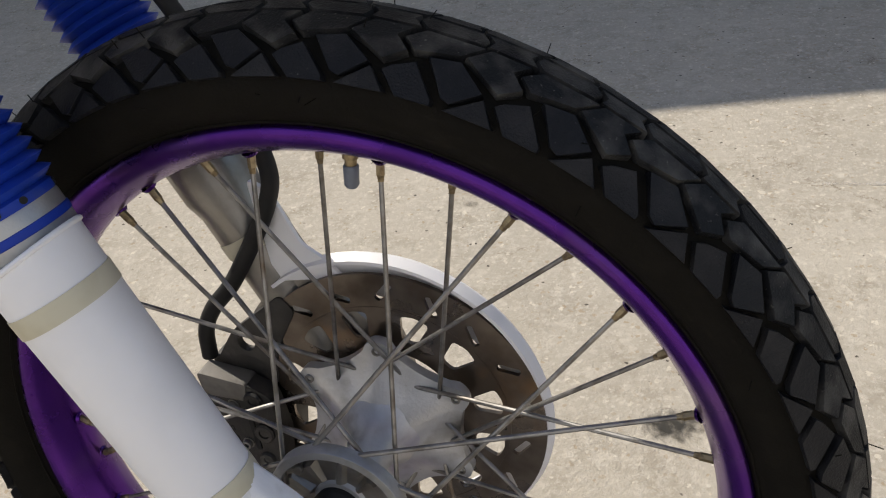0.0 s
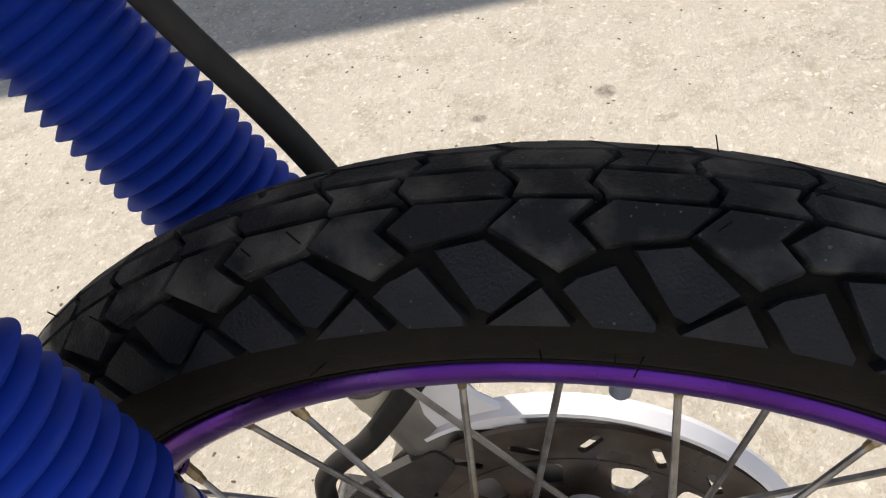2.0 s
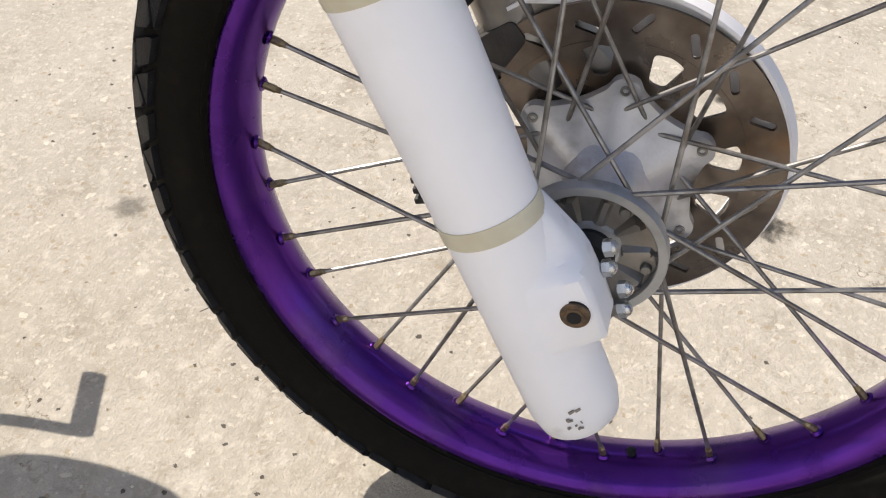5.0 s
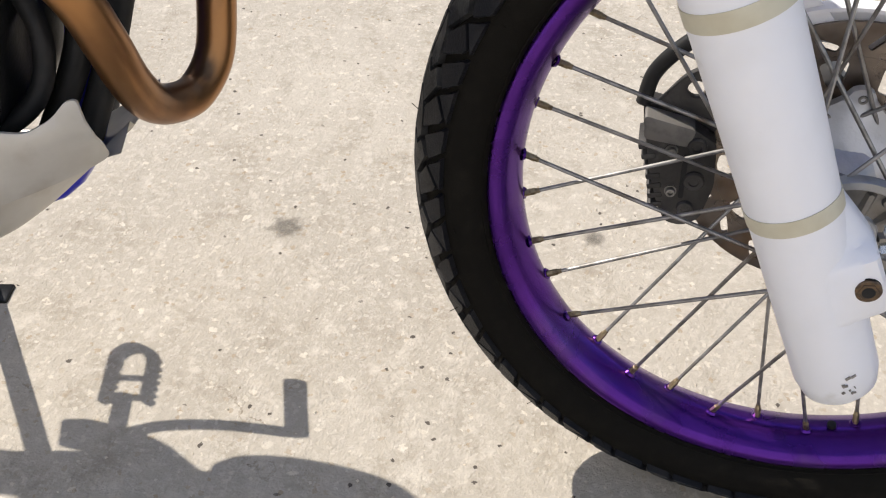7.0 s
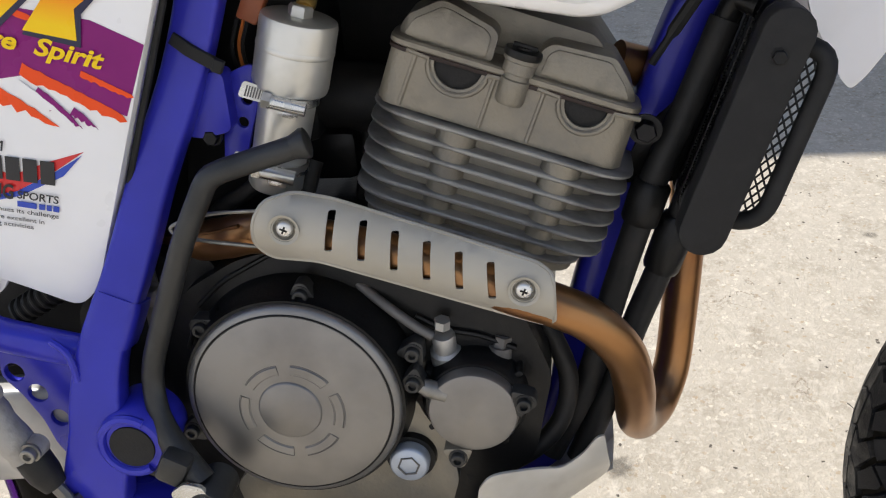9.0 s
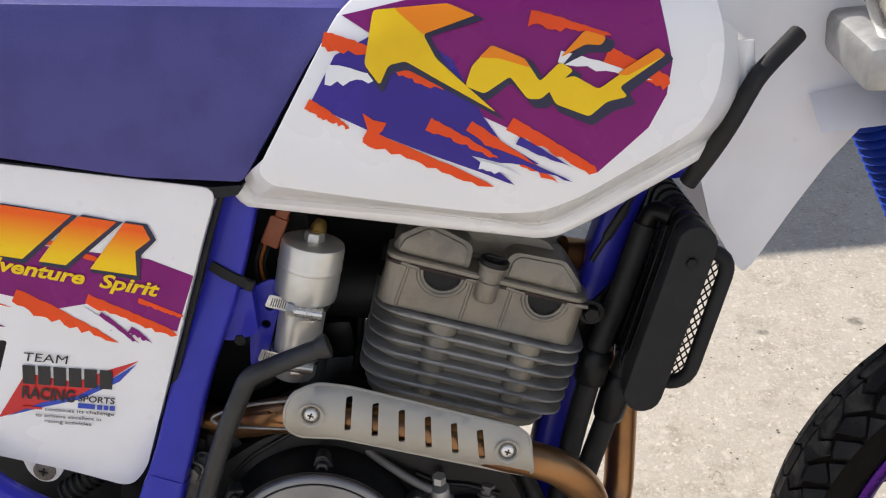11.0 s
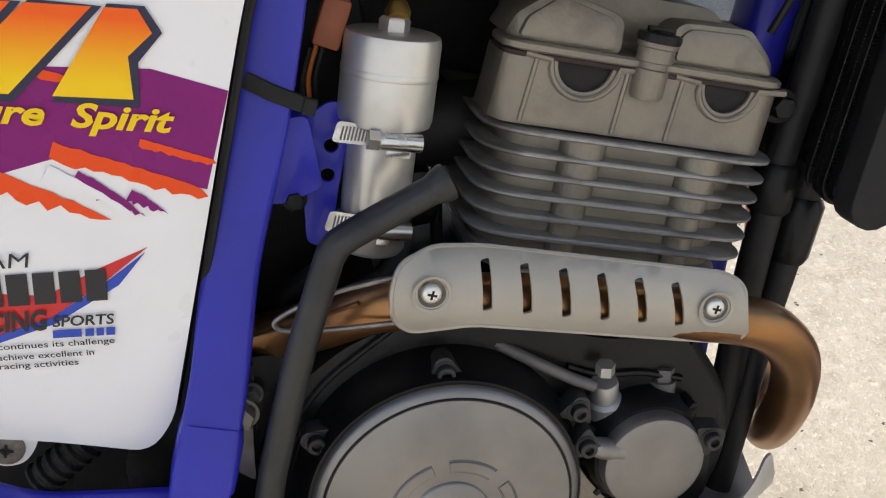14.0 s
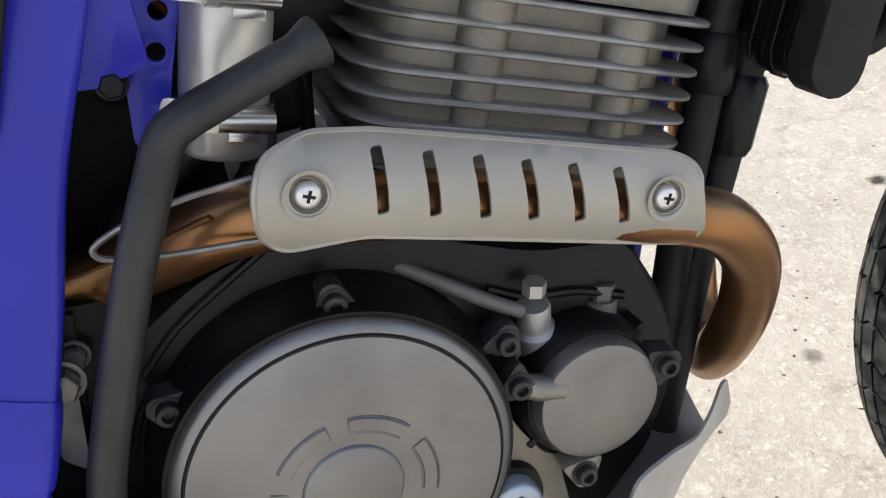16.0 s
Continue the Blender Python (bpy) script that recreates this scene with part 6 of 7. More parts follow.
lip_pts = [(-0.822, 0.884), (-0.812, 0.869), (-0.785, 0.862), (-0.595, 0.8225), (-0.552, 0.8155), (-0.525, 0.823), (-0.480, 0.843), (-0.436, 0.8625), (-0.402, 0.879), (-0.378, 0.901), (-0.368, 0.928), (-0.369, 0.970)]
rim = [Vector((p.x, tank_y(p.x, p.z) + 0.010, p.z)) for p in spline([(x, 0, z) for x, z in rim_pts], 4)]
lip = [Vector((p.x, -0.115 + 0.015 * min(1.0, max(0.0, (p.x + 0.50) / 0.12)), p.z)) for p in spline([(x, 0, z) for x, z in lip_pts], 4)]
rb = bmesh.new()
rings = []
for p, e in zip(rim, lip):
    q = (Vector((-0.60, 0, 0.99)) - Vector((e.x, 0, e.z))).normalized()
    a = p + q * 0.016
    rings.append([a + Vector((0, 0.02, 0)), a, p.lerp(e, 0.35) + q * 0.010, p.lerp(e, 0.74) + q * 0.010, e + q * 0.016 + Vector((0, -0.004, 0)), e + q * 0.011 + Vector((0, -0.0085, 0)), e + q * 0.003 + Vector((0, -0.006, 0)), e, e + q * 0.004 + Vector((0, 0.006, 0)), e + q * 0.03 + Vector((0, 0.05, 0))])
loft(rb, rings)
part("tank_rim", rb, PANELWHITE, tank, smooth=60)
# added flat black plate that closes the view behind the engine
part("wiring_cover", plate(outline([(-0.80, 0.70), (-0.80, 0.90), (-0.58, 0.88), (-0.57, 0.74), (-0.62, 0.70)], 0.01), 0.01, lambda x, z: 0.075), BLACKPLASTIC, bike, "black backing plate behind the engine")
# black block under the tank: its colour stands in for the shade there
part("tank_belly", plate(outline([(-0.80, 0.900), (-0.77, 0.880), (-0.56, 0.835), (-0.43, 0.892), (-0.42, 0.98), (-0.75, 0.98)], 0.01), 0.21, lambda x, z: -0.105), BLACKPLASTIC, tank, "black block standing in for the shade under the tank")
tank_violet = [(-0.700, 1.028), (-0.575, 1.045), (-0.462, 1.020), (-0.4545, 0.972), (-0.4595, 0.948), (-0.474, 0.924), (-0.515, 0.892), (-0.560, 0.922), (-0.600, 0.945), (-0.640, 0.985)]
sticker("violet_field", tank_violet, VIOLET, 0, tank, tank_y, 0.02)
sticker("indigo_field", [(-0.708, 1.000), (-0.731, 0.966), (-0.692, 0.944), (-0.680, 0.938), (-0.640, 0.918), (-0.606, 0.902), (-0.583, 0.890), (-0.612, 0.916), (-0.590, 0.908), (-0.560, 0.904), (-0.588, 0.925), (-0.600, 0.945), (-0.62, 0.990), (-0.66, 1.02)], INDIGO, 1, tank, tank_y, 0.02)
for i, (a, b, w) in enumerate((((-0.7335, 0.966), (-0.703, 0.945), 0.009), ((-0.692, 0.938), (-0.596, 0.889), 0.011), ((-0.642, 0.944), (-0.591, 0.912), 0.009), ((-0.612, 0.939), (-0.546, 0.887), 0.010), ((-0.580, 0.939), (-0.515, 0.8925), 0.009), ((-0.716, 1.012), (-0.665, 0.995), 0.012),
                               ((-0.668, 0.990), (-0.628, 0.968), 0.009), ((-0.56, 1.015), (-0.50, 0.996), 0.010), ((-0.505, 0.982), (-0.457, 0.956), 0.013))):
    sticker("orange_streak", torn(a, b, w, 60 + i, 9, taper=0.3 if i in (4, 8) else 0.8), ORANGE, 2 + 0.09 * i, tank, tank_y, 0.02)
sticker("orange_splash", [(-0.6915, 0.956), (-0.684, 0.950), (-0.674, 0.947), (-0.678, 0.941), (-0.688, 0.934), (-0.694, 0.936), (-0.689, 0.943)], ORANGE, 3, tank, tank_y, 0.02)
for i, (a, b, w) in enumerate((((-0.595, 0.918), (-0.535, 0.887), 0.006), ((-0.575, 0.925), (-0.533, 0.897), 0.006), ((-0.600, 0.905), (-0.580, 0.889), 0.005))):
    sticker("indigo_streak", torn(a, b, w, 80 + i), INDIGO, 3.1 + 0.1 * i, tank, tank_y, 0.02)
for i, (a, b, w) in enumerate((((-0.716, 0.988), (-0.670, 0.978), 0.014), ((-0.540, 0.985), (-0.470, 0.960), 0.009), ((-0.606, 0.908), (-0.575, 0.897), 0.008))):
    sticker("white_streak", torn(a, b, w, 90 + i), PANELWHITE, 3.5 + 0.1 * i, tank, tank_y, 0.02)
# a sweeping yellow brush emblem with a navy shade
strokes = ([(-0.676, 1.030), (-0.686, 0.992), (-0.676, 0.976), (-0.668, 0.990), (-0.655, 0.992), (-0.590, 0.948), (-0.632, 0.992), (-0.640, 1.010), (-0.600, 1.020), (-0.620, 1.030)],
           [(-0.606, 0.984), (-0.612, 0.970), (-0.598, 0.963), (-0.578, 0.974), (-0.566, 0.956), (-0.556, 0.955), (-0.530, 0.974), (-0.540, 0.981), (-0.556, 0.968), (-0.566, 0.986), (-0.590, 0.998)],
           [(-0.552, 0.966), (-0.545, 0.950), (-0.520, 0.938), (-0.506, 0.948), (-0.490, 0.950), (-0.496, 0.958), (-0.460, 0.978), (-0.466, 0.984), (-0.512, 0.958), (-0.530, 0.970)],
           [(-0.540, 0.984), (-0.520, 0.992), (-0.508, 0.990), (-0.504, 0.996), (-0.520, 1.002)])
for pts in strokes:
    m = sum((Vector(p) for p in pts), Vector((0, 0))) / len(pts)
    sticker("emblem_edge", [Vector(p) + (Vector(p) - m).normalized() * 0.003 + Vector((0.004, -0.005)) for p in pts], NAVY, 4, tank, tank_y, 0.02, 0.003)
for pts in strokes:
    sticker("emblem_stroke", pts, YELLOW if pts is not strokes[3] else AMBER, 6, tank, tank_y, 0.02, 0.003)
for pts in ([(-0.600, 0.990), (-0.590, 0.998), (-0.566, 0.986), (-0.562, 0.979), (-0.585, 0.988)], [(-0.490, 0.966), (-0.460, 0.978), (-0.466, 0.984), (-0.498, 0.968)], [(-0.640, 1.010), (-0.600, 1.020), (-0.62, 1.03), (-0.66, 1.03)]):
    sticker("emblem_top", pts, AMBER, 7, tank, tank_y, 0.02, 0.002)

# ---- front: fairing skirt, oil cooler, guard, down tube, hoses ----
def skirt_y(x, z):
    return -0.040 + (0.55 if x < -0.355 else 0.12) * (x + 0.355)


skirt = outline([(-0.412, 0.870), (-0.396, 0.800), (-0.365, 0.744), (-0.357, 0.736), (-0.347, 0.745), (-0.309, 0.797), (-0.276, 0.838), (-0.243, 0.871), (-0.190, 0.920), (-0.18, 1.05), (-0.41, 1.05)], 0.008)
part("fairing_skirt", plate(skirt, 0.004, skirt_y, bevel=0.0012, step=0.03), WHITE, bike, "white plastic fairing skirt", smooth=60)
part("fairing_skirt", plate([(p.x, p.y) for p in skirt], 0.004, lambda x, z: -skirt_y(x, z)), WHITE, bike, "white plastic fairing skirt")
part("throttle_cable", tube(spline([(-0.425, -0.100, 0.850), (-0.405, -0.110, 0.882), (-0.392, -0.118, 0.907), (-0.380, -0.118, 0.928), (-0.366, -0.112, 0.945), (-0.33, -0.09, 0.97)], 6), 0.0080, 12), HOSE, bike, "black sheathed cable")
cool_a, cool_b = Vector((-0.4220, 0, 0.8000)), Vector((-0.4720, 0, 0.6575))
cd = (cool_b - cool_a).normalized()
cn = Vector((cd.z, 0, -cd.x)) * -1


def slab_along(a, b, half, y0, y1, nose=8):
    """A bar with round ends in the side view, from y0 to y1."""
    d = (b - a).normalized()
    n = Vector((-d.z, 0, d.x))
    pts = [a + n * half * math.cos(t) - d * half * math.sin(t) for t in (math.pi * i / nose for i in range(nose + 1))]
    pts += [b - n * half * math.cos(t) + d * half * math.sin(t) for t in (math.pi * i / nose for i in range(nose + 1))]
    return plate([(p.x, p.z) for p in pts], y1 - y0, lambda x, z: y0, bevel=0.004, seg=3)


cooler = part("oil_cooler", slab_along(cool_a, cool_b, 0.0178, -0.126, -0.104), BLACKPLASTIC, bike, "black oil cooler with end plate")
part("cooler_bolt", hexbolt(Matrix.Translation((-0.4275, -0.1255, 0.7850)), 0.0050, 0.004, 1.3), BLACKMETAL, cooler)
for k in range(19):
    y = -0.102 + 0.0105 * k
    part("cooler_tube", slab_along(cool_a + cn * 0.004, cool_b + cn * 0.004, 0.0140 if k % 2 else 0.0158, y, y + 0.007), BLACKMETAL, cooler, m=None)
# folded cooling strips between the first tubes
strips = bmesh.new()
across = cn.normalized()
for k in range(7):
    for j in range(58):
        c = cool_a.lerp(cool_b, (j + 0.5) / 58) + cn * 0.004
        rot = Matrix(((across.x, 0, cd.x, c.x), (0, 1, 0, -0.0933 + 0.0105 * k), (across.z, 0, cd.z, c.z), (0, 0, 0, 1)))
        block((0.0300, 0.0040, 0.0010), rot, 0, strips)
tagged(part("cooling_strip", strips, BLACKMETAL, cooler, smooth=0), "black folded cooling strips", kind="stuff")
# guard: a rounded hoop with wire mesh
ga, gb = Vector((-0.389, 0.0, 0.786)), Vector((-0.430, 0.004, 0.657))
back = Vector((-0.044, 0.018, 0.004))
hp = [p + Vector((0, -0.116, 0)) for p in (ga, gb, gb + back, ga + back)]
guard2 = part("cooler_guard", tube(outline(hp, 0.024, 6), 0.0070, 14, closed=True), BLACKPLASTIC, bike, "black guard hoop with wire mesh")
mesh = bmesh.new()
L, W = (gb - ga).length, back.length
g0, wd, gd = ga + Vector((0, -0.116, 0)), back.normalized(), (gb - ga).normalized()
for sgn in (1, -1):
    x = -0.20
    while x < 0.26:
        p0, p1 = Vector((x, 0.0)), Vector((x + sgn * L * 0.62, L))
        t0, t1 = 0.0, 1.0
        for lim in (0.0, W):
            d = p1.x - p0.x
            t = (lim - p0.x) / d
            if (lim == 0.0) == (d > 0):
                t0 = max(t0, t)
            else:
                t1 = min(t1, t)
        if t1 > t0:
            q0, q1 = p0.lerp(p1, t0), p0.lerp(p1, t1)
            bar(mesh, g0 + gd * q0.y + wd * q0.x, g0 + gd * q1.y + wd * q1.x, 0.00085, 5)
        x += 0.0062
tagged(part("wire_mesh", mesh, BLACKPLASTIC, guard2), "diamond wire mesh", kind="stuff")
for t in (0.3, 0.75):
    c = cool_a.lerp(cool_b, t)
    part("guard_stay", tube([c + Vector((0.0, -0.10, 0)), c + Vector((-0.010, -0.095, 0.002))], 0.004, 8), BLACKPLASTIC, guard2)
down = spline([(-0.415, 0, 0.93), (-0.455, 0, 0.835), (-0.490, 0, 0.750), (-0.535, 0, 0.610), (-0.560, 0, 0.520), (-0.585, 0, 0.420), (-0.625, 0, 0.345), (-0.75, 0, 0.325)], 5)
part("down_tube", beam(down, 0.017, 0.022, 0.6), BLUE, bike, "blue painted frame down tube")
part("head_pipe", tube([(-0.44, 0, 0.98), (-0.395, 0, 0.84)], 0.036, 20), BLUE, bike, "blue frame head")
for yy in (-0.055, 0.055):
    part("tank_rail", beam(spline([(-0.42, yy * 0.6, 0.93), (-0.60, yy, 0.90), (-0.80, yy * 1.6, 0.90)], 5), 0.016, 0.014), BLUE, bike, "blue upper frame rail")
hs1 = spline([(-0.452, -0.045, 0.795), (-0.476, -0.050, 0.735), (-0.500, -0.055, 0.680), (-0.514, -0.058, 0.638), (-0.534, -0.060, 0.572), (-0.556, -0.062, 0.490), (-0.59, -0.07, 0.42)], 6)
hs2 = spline([(-0.472, -0.050, 0.664), (-0.482, -0.050, 0.634), (-0.496, -0.050, 0.592), (-0.516, -0.052, 0.540), (-0.538, -0.056, 0.475), (-0.565, -0.065, 0.41)], 6)
for pts, b0, b1 in ((hs1, 13, 18), (hs2, 5, 12)):
    hose = part("oil_hose", tube(pts, 0.0115, 14), HOSE, bike, "black rubber oil hose with crimped sleeve")
    part("crimp_sleeve", tube([pts[b0], pts[b0].lerp(pts[b1], 0.1), pts[b0].lerp(pts[b1], 0.9), pts[b1]], [0.0135, 0.0165, 0.0160, 0.0140], 10), BLACKMETAL, hose)
part("cooler_union", tube([(-0.470, -0.050, 0.670), (-0.462, -0.055, 0.684), (-0.454, -0.06, 0.692)], [0.010, 0.010, 0.009], 12), BLACKMETAL, cooler)
part("cooler_union", tube(spline([(-0.452, -0.045, 0.795), (-0.444, -0.05, 0.810), (-0.430, -0.06, 0.806)], 4), 0.0095, 12), BLACKMETAL, cooler)
brk = outline([(-0.530, 0.660), (-0.480, 0.660), (-0.446, 0.725), (-0.418, 0.760), (-0.432, 0.778), (-0.468, 0.742), (-0.510, 0.705)], 0.008)
part("cooler_bracket", plate(brk, 0.006, lambda x, z: -0.026, bevel=0.001), BLACKMETAL, bike, "black steel bracket")
part("bracket_bolt", hexbolt(Matrix.Translation((-0.441, -0.027, 0.757)), 0.008, 0.008, 1.4), BLACKMETAL, bike)
part("thin_cable", tube(spline([(-0.505, -0.05, 0.765), (-0.490, -0.055, 0.790), (-0.470, -0.055, 0.820), (-0.45, -0.05, 0.85)], 6), [0.003] * 6 + [0.005] * 6 + [0.003] * 7, 8), HOSE, bike, "thin black cable with ferrule")

# ---- silver canister with hose clamps, bracket and connector ----
ca, cb = Vector((-0.760, -0.086, 0.827)), Vector((-0.8010, -0.086, 0.688))
cdir = (ca - cb).normalized()
cx = Vector((cdir.z, 0, -cdir.x))
CM = Matrix(((cx.x, cdir.x, 0, cb.x), (cx.y, cdir.y, 1, cb.y), (cx.z, cdir.z, 0, cb.z), (0, 0, 0, 1)))
can = part("canister", lathe([(0, 0.0), (0.0195, 0.0), (0.0215, 0.003), (0.0220, 0.080), (0.0285, 0.084), (0.0295, 0.088), (0.0295, 0.134), (0.0285, 0.1375), (0.0265, 0.1385), (0.010, 0.139), (0, 0.139)], 56), SILVER, bike, "dull silver metal canister", m=CM)
part("seam_ring", lathe([(0.0295, 0.1130), (0.0299, 0.1140), (0.0299, 0.1165), (0.0295, 0.1175)], 56, closed=True), SILVER, can, m=CM)
part("neck_nut", lathe([(0, 0.138), (0.0095, 0.138), (0.0095, 0.145), (0.0080, 0.147), (0, 0.147)], 6), SILVER, can, m=CM)
part("brass_union", tube([CM @ Vector((0.002, 0.145, 0.002)), CM @ Vector((0.002, 0.149, 0.006)), CM @ Vector((0.003, 0.152, 0.012))], [0.0070, 0.0080, 0.006], 12), mat("brass", (0.55, 0.38, 0.12), 0.35, 0.9, scale=80), can, "brass union")
for h, r in ((0.0790, 0.0232), (0.0225, 0.0228)):
    band = lathe([(r, h - 0.0042), (r + 0.0010, h - 0.0042), (r + 0.0010, h + 0.0042), (r, h + 0.0042)], 48, closed=True)
    clampo = part("hose_clamp", band, CHROME, bike, "worm-drive steel hose clamp", m=CM)
    tail = plate(outline([(-r - 0.010, h - 0.005), (-r + 0.014, h - 0.0060), (-r + 0.014, h + 0.006), (-r - 0.007, h + 0.008)], 0.003), 0.0012, lambda x, z: 0.0)
    part("clamp_tail", tail, CHROME, clampo, m=CM @ Matrix(((1, 0, 0, 0), (0, 0, 1, 0), (0, 1, 0, -r + 0.002), (0, 0, 0, 1))))
    for k in range(8):
        x = -r - 0.004 + k * 0.0021
        part("worm_slot", block((0.0010, 0.0085, 0.0006), Matrix.Translation((x, h + 0.0008, -r + 0.0016)) @ pose(0, 0, 0, 0, 0, -8)), DARKALU, clampo, m=CM)
    sb = bmesh.new()
    tube([(-0.006, h - 0.0005, -r - 0.0045), (0.020, h - 0.0012, -r - 0.0025)], 0.0056, 14, sb)
    tube([(-0.0125, h - 0.0003, -r - 0.0048), (-0.006, h - 0.0005, -r - 0.0045)], [0.0066, 0.0066], 6, sb)
    part("worm_screw", sb, CHROME, clampo, "plated worm screw", m=CM)
    part("clamp_foot", block((0.015, 0.006, 0.0030), Matrix.Translation((0.007, h - 0.0085, -r - 0.0005)), 0.0006), CHROME, clampo, m=CM)
bp = outline([(-0.826, 0.780), (-0.806, 0.788), (-0.794, 0.780), (-0.812, 0.735), (-0.826, 0.695), (-0.840, 0.700), (-0.834, 0.740)], 0.006)
part("canister_bracket", plate(bp, 0.004, lambda x, z: -0.088, [circle_pts(-0.812, 0.760, 0.0045), circle_pts(-0.818, 0.742, 0.0045)], bevel=0.001), BLUE, bike, "blue bracket plate with holes")
fl = outline([(-0.868, 0.786), (-0.822, 0.786), (-0.822, 0.740), (-0.846, 0.735), (-0.866, 0.738)], 0.006)
bkt = part("frame_bracket", plate(fl, 0.02, lambda x, z: -0.1040, bevel=0.003), BLUE, bike, "blue welded frame bracket")
part("bracket_bolt", hexbolt(Matrix.Translation((-0.8405, -0.0980, 0.7350)), 0.0060, 0.007, 1.3), BLACKMETAL, bkt)
con = bmesh.new()
cdm = Matrix.Translation((-0.797, -0.080, 0.832)) @ pose(0, 0, 0, 0, 28, 0)
block((0.017, 0.014, 0.030), cdm, 0.002, con)
block((0.012, 0.010, 0.024), cdm @ Matrix.Translation((0.001, 0, 0.022)), 0.002, con)
part("wire_connector", con, COPPERPLUG, bike, "brownish orange wiring connector")
for k, (x, y) in enumerate(((-0.004, -0.003), (0.0, 0.002), (0.004, -0.002))):
    part("wire", tube(spline([(-0.808 + x, -0.078 + y, 0.820), (-0.818 + x, -0.072 + y, 0.795), (-0.815 + x, -0.06, 0.765), (-0.79 + x, -0.04, 0.73)], 6), 0.0016, 6), CABLE if k == 1 else HOSE, bike)
# dark machinery in the hollow of the frame
part("ribbed_hose", tube([Vector((-1.040, -0.105, 0.585)).lerp(Vector((-0.965, -0.100, 0.625)), k / 44) for k in range(45)], [0.0125 if k % 4 < 2 else 0.0105 for k in range(45)], 14), HOSE, bike, "ribbed black rubber hose")
part("air_box", block((0.088, 0.125, 0.185), Matrix.Translation((-0.816, 0.030, 0.795)), 0.012), BLACKPLASTIC, bike, "black plastic air box")
part("carburettor", lathe([(0, -0.055), (0.020, -0.055), (0.024, -0.045), (0.024, 0.050), (0.018, 0.055), (0, 0.055)], 28, Matrix.Translation((-0.755, 0.005, 0.735)) @ pose(0, 0, 0, 0, 0, 78)), DARKALU, bike, "dark carburettor body")
part("float_bowl", block((0.050, 0.055, 0.045), Matrix.Translation((-0.770, 0.0, 0.690)), 0.010), BLACKMETAL, bike)
part("airbox", block((0.20, 0.19, 0.26), Matrix.Translation((-0.985, 0.0, 0.750)) @ pose(0, 0, 0, 0, 12, 0), 0.02), BLACKPLASTIC, bike, "black plastic airbox")
part("inlet_hose", tube(spline([(-0.89, 0.0, 0.775), (-0.84, 0.0, 0.755), (-0.78, 0.0, 0.740), (-0.70, 0.0, 0.730)], 5), [0.034] * 5 + [0.030] * 11, 20), HOSE, bike, "ribbed black inlet hose")
part("drain_tube", tube(spline([(-0.80, -0.085, 0.70), (-0.83, -0.080, 0.68), (-0.86, -0.07, 0.66), (-0.885, -0.06, 0.62)], 5), 0.007, 10), HOSE, bike)
part("drain_tube", tube(spline([(-0.775, -0.06, 0.70), (-0.79, -0.075, 0.665), (-0.83, -0.085, 0.645), (-0.88, -0.08, 0.58), (-0.895, -0.08, 0.50)], 5), 0.009, 10), HOSE, bike)
# added black plate backing the hollow of the frame
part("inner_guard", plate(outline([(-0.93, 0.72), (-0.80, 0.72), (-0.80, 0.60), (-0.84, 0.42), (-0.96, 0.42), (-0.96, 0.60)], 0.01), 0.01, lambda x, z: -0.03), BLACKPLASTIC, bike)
part("shock", tube([(-0.93, 0, 0.80), (-1.03, 0, 0.45)], 0.04, 20), BLACKMETAL, bike, "dark rear shock")
part("small_bracket", plate(outline([(-0.912, 0.655), (-0.900, 0.640), (-0.898, 0.600), (-0.905, 0.560), (-0.915, 0.57)], 0.003), 0.003, lambda x, z: -0.125), DULLSTEEL, bike)
part("frame_nut", hexbolt(Matrix.Translation((-0.902, -0.125, 0.612)), 0.0085, 0.010, 1.3), DULLSTEEL, bike)

# ---- skid plate, pegs and pedals ----
def skid_y(x, z):
    return -0.172 + 0.56 * max(0, x + 0.640) + 0.9 * max(0, 0.445 - z) * min(1.0, max(0.0, (x + 0.640) / 0.1))


sk = outline([(-0.651, 0.408), (-0.643, 0.460), (-0.636, 0.468), (-0.626, 0.468), (-0.600, 0.462), (-0.578, 0.454), (-0.561, 0.461), (-0.550, 0.473), (-0.543, 0.473), (-0.538, 0.432), (-0.541, 0.408), (-0.560, 0.400), (-0.590, 0.396), (-0.622, 0.395)], 0.006)
skid = part("skid_plate", plate(sk, 0.0030, skid_y, bevel=0.001, step=0.015), SKID, bike, "pressed silver skid plate", smooth=60)
sb = bmesh.new()
rings = []
for x, w, z in spline([(p[0], p[2], p[1]) for p in ((-0.535, 0.412, 0.050), (-0.572, 0.382, 0.072), (-0.610, 0.354, 0.098), (-0.650, 0.335, 0.118), (-0.720, 0.322, 0.112), (-0.800, 0.318, 0.10), (-0.90, 0.318, 0.09))], 4):
    ye = skid_y(x, 0.41) + 0.0055 if x > -0.655 else -w - 0.004
    ze = 0.407 if x > -0.655 else z + 0.030
    rings.append([(x, ye, ze), (x, -w, z + 0.008), (x, -w * 0.8, z), (x, w * 0.8, z), (x, w, z + 0.006), (x + 0.002, w * 0.8, z + 0.003), (x + 0.002, -w * 0.78, z + 0.003), (x + 0.002, -w + 0.003, z + 0.010), (x, ye + 0.003, ze)])
loft(sb, rings)
part("belly_pan", sb, SKID, skid)
pedal_pts = spline([(-0.985, -0.165, 0.368), (-0.940, -0.166, 0.386), (-0.900, -0.166, 0.402), (-0.853, -0.166, 0.418), (-0.818, -0.166, 0.424), (-0.788, -0.166, 0.409), (-0.758, -0.168, 0.388), (-0.715, -0.170, 0.386), (-0.690, -0.172, 0.392)], 5)
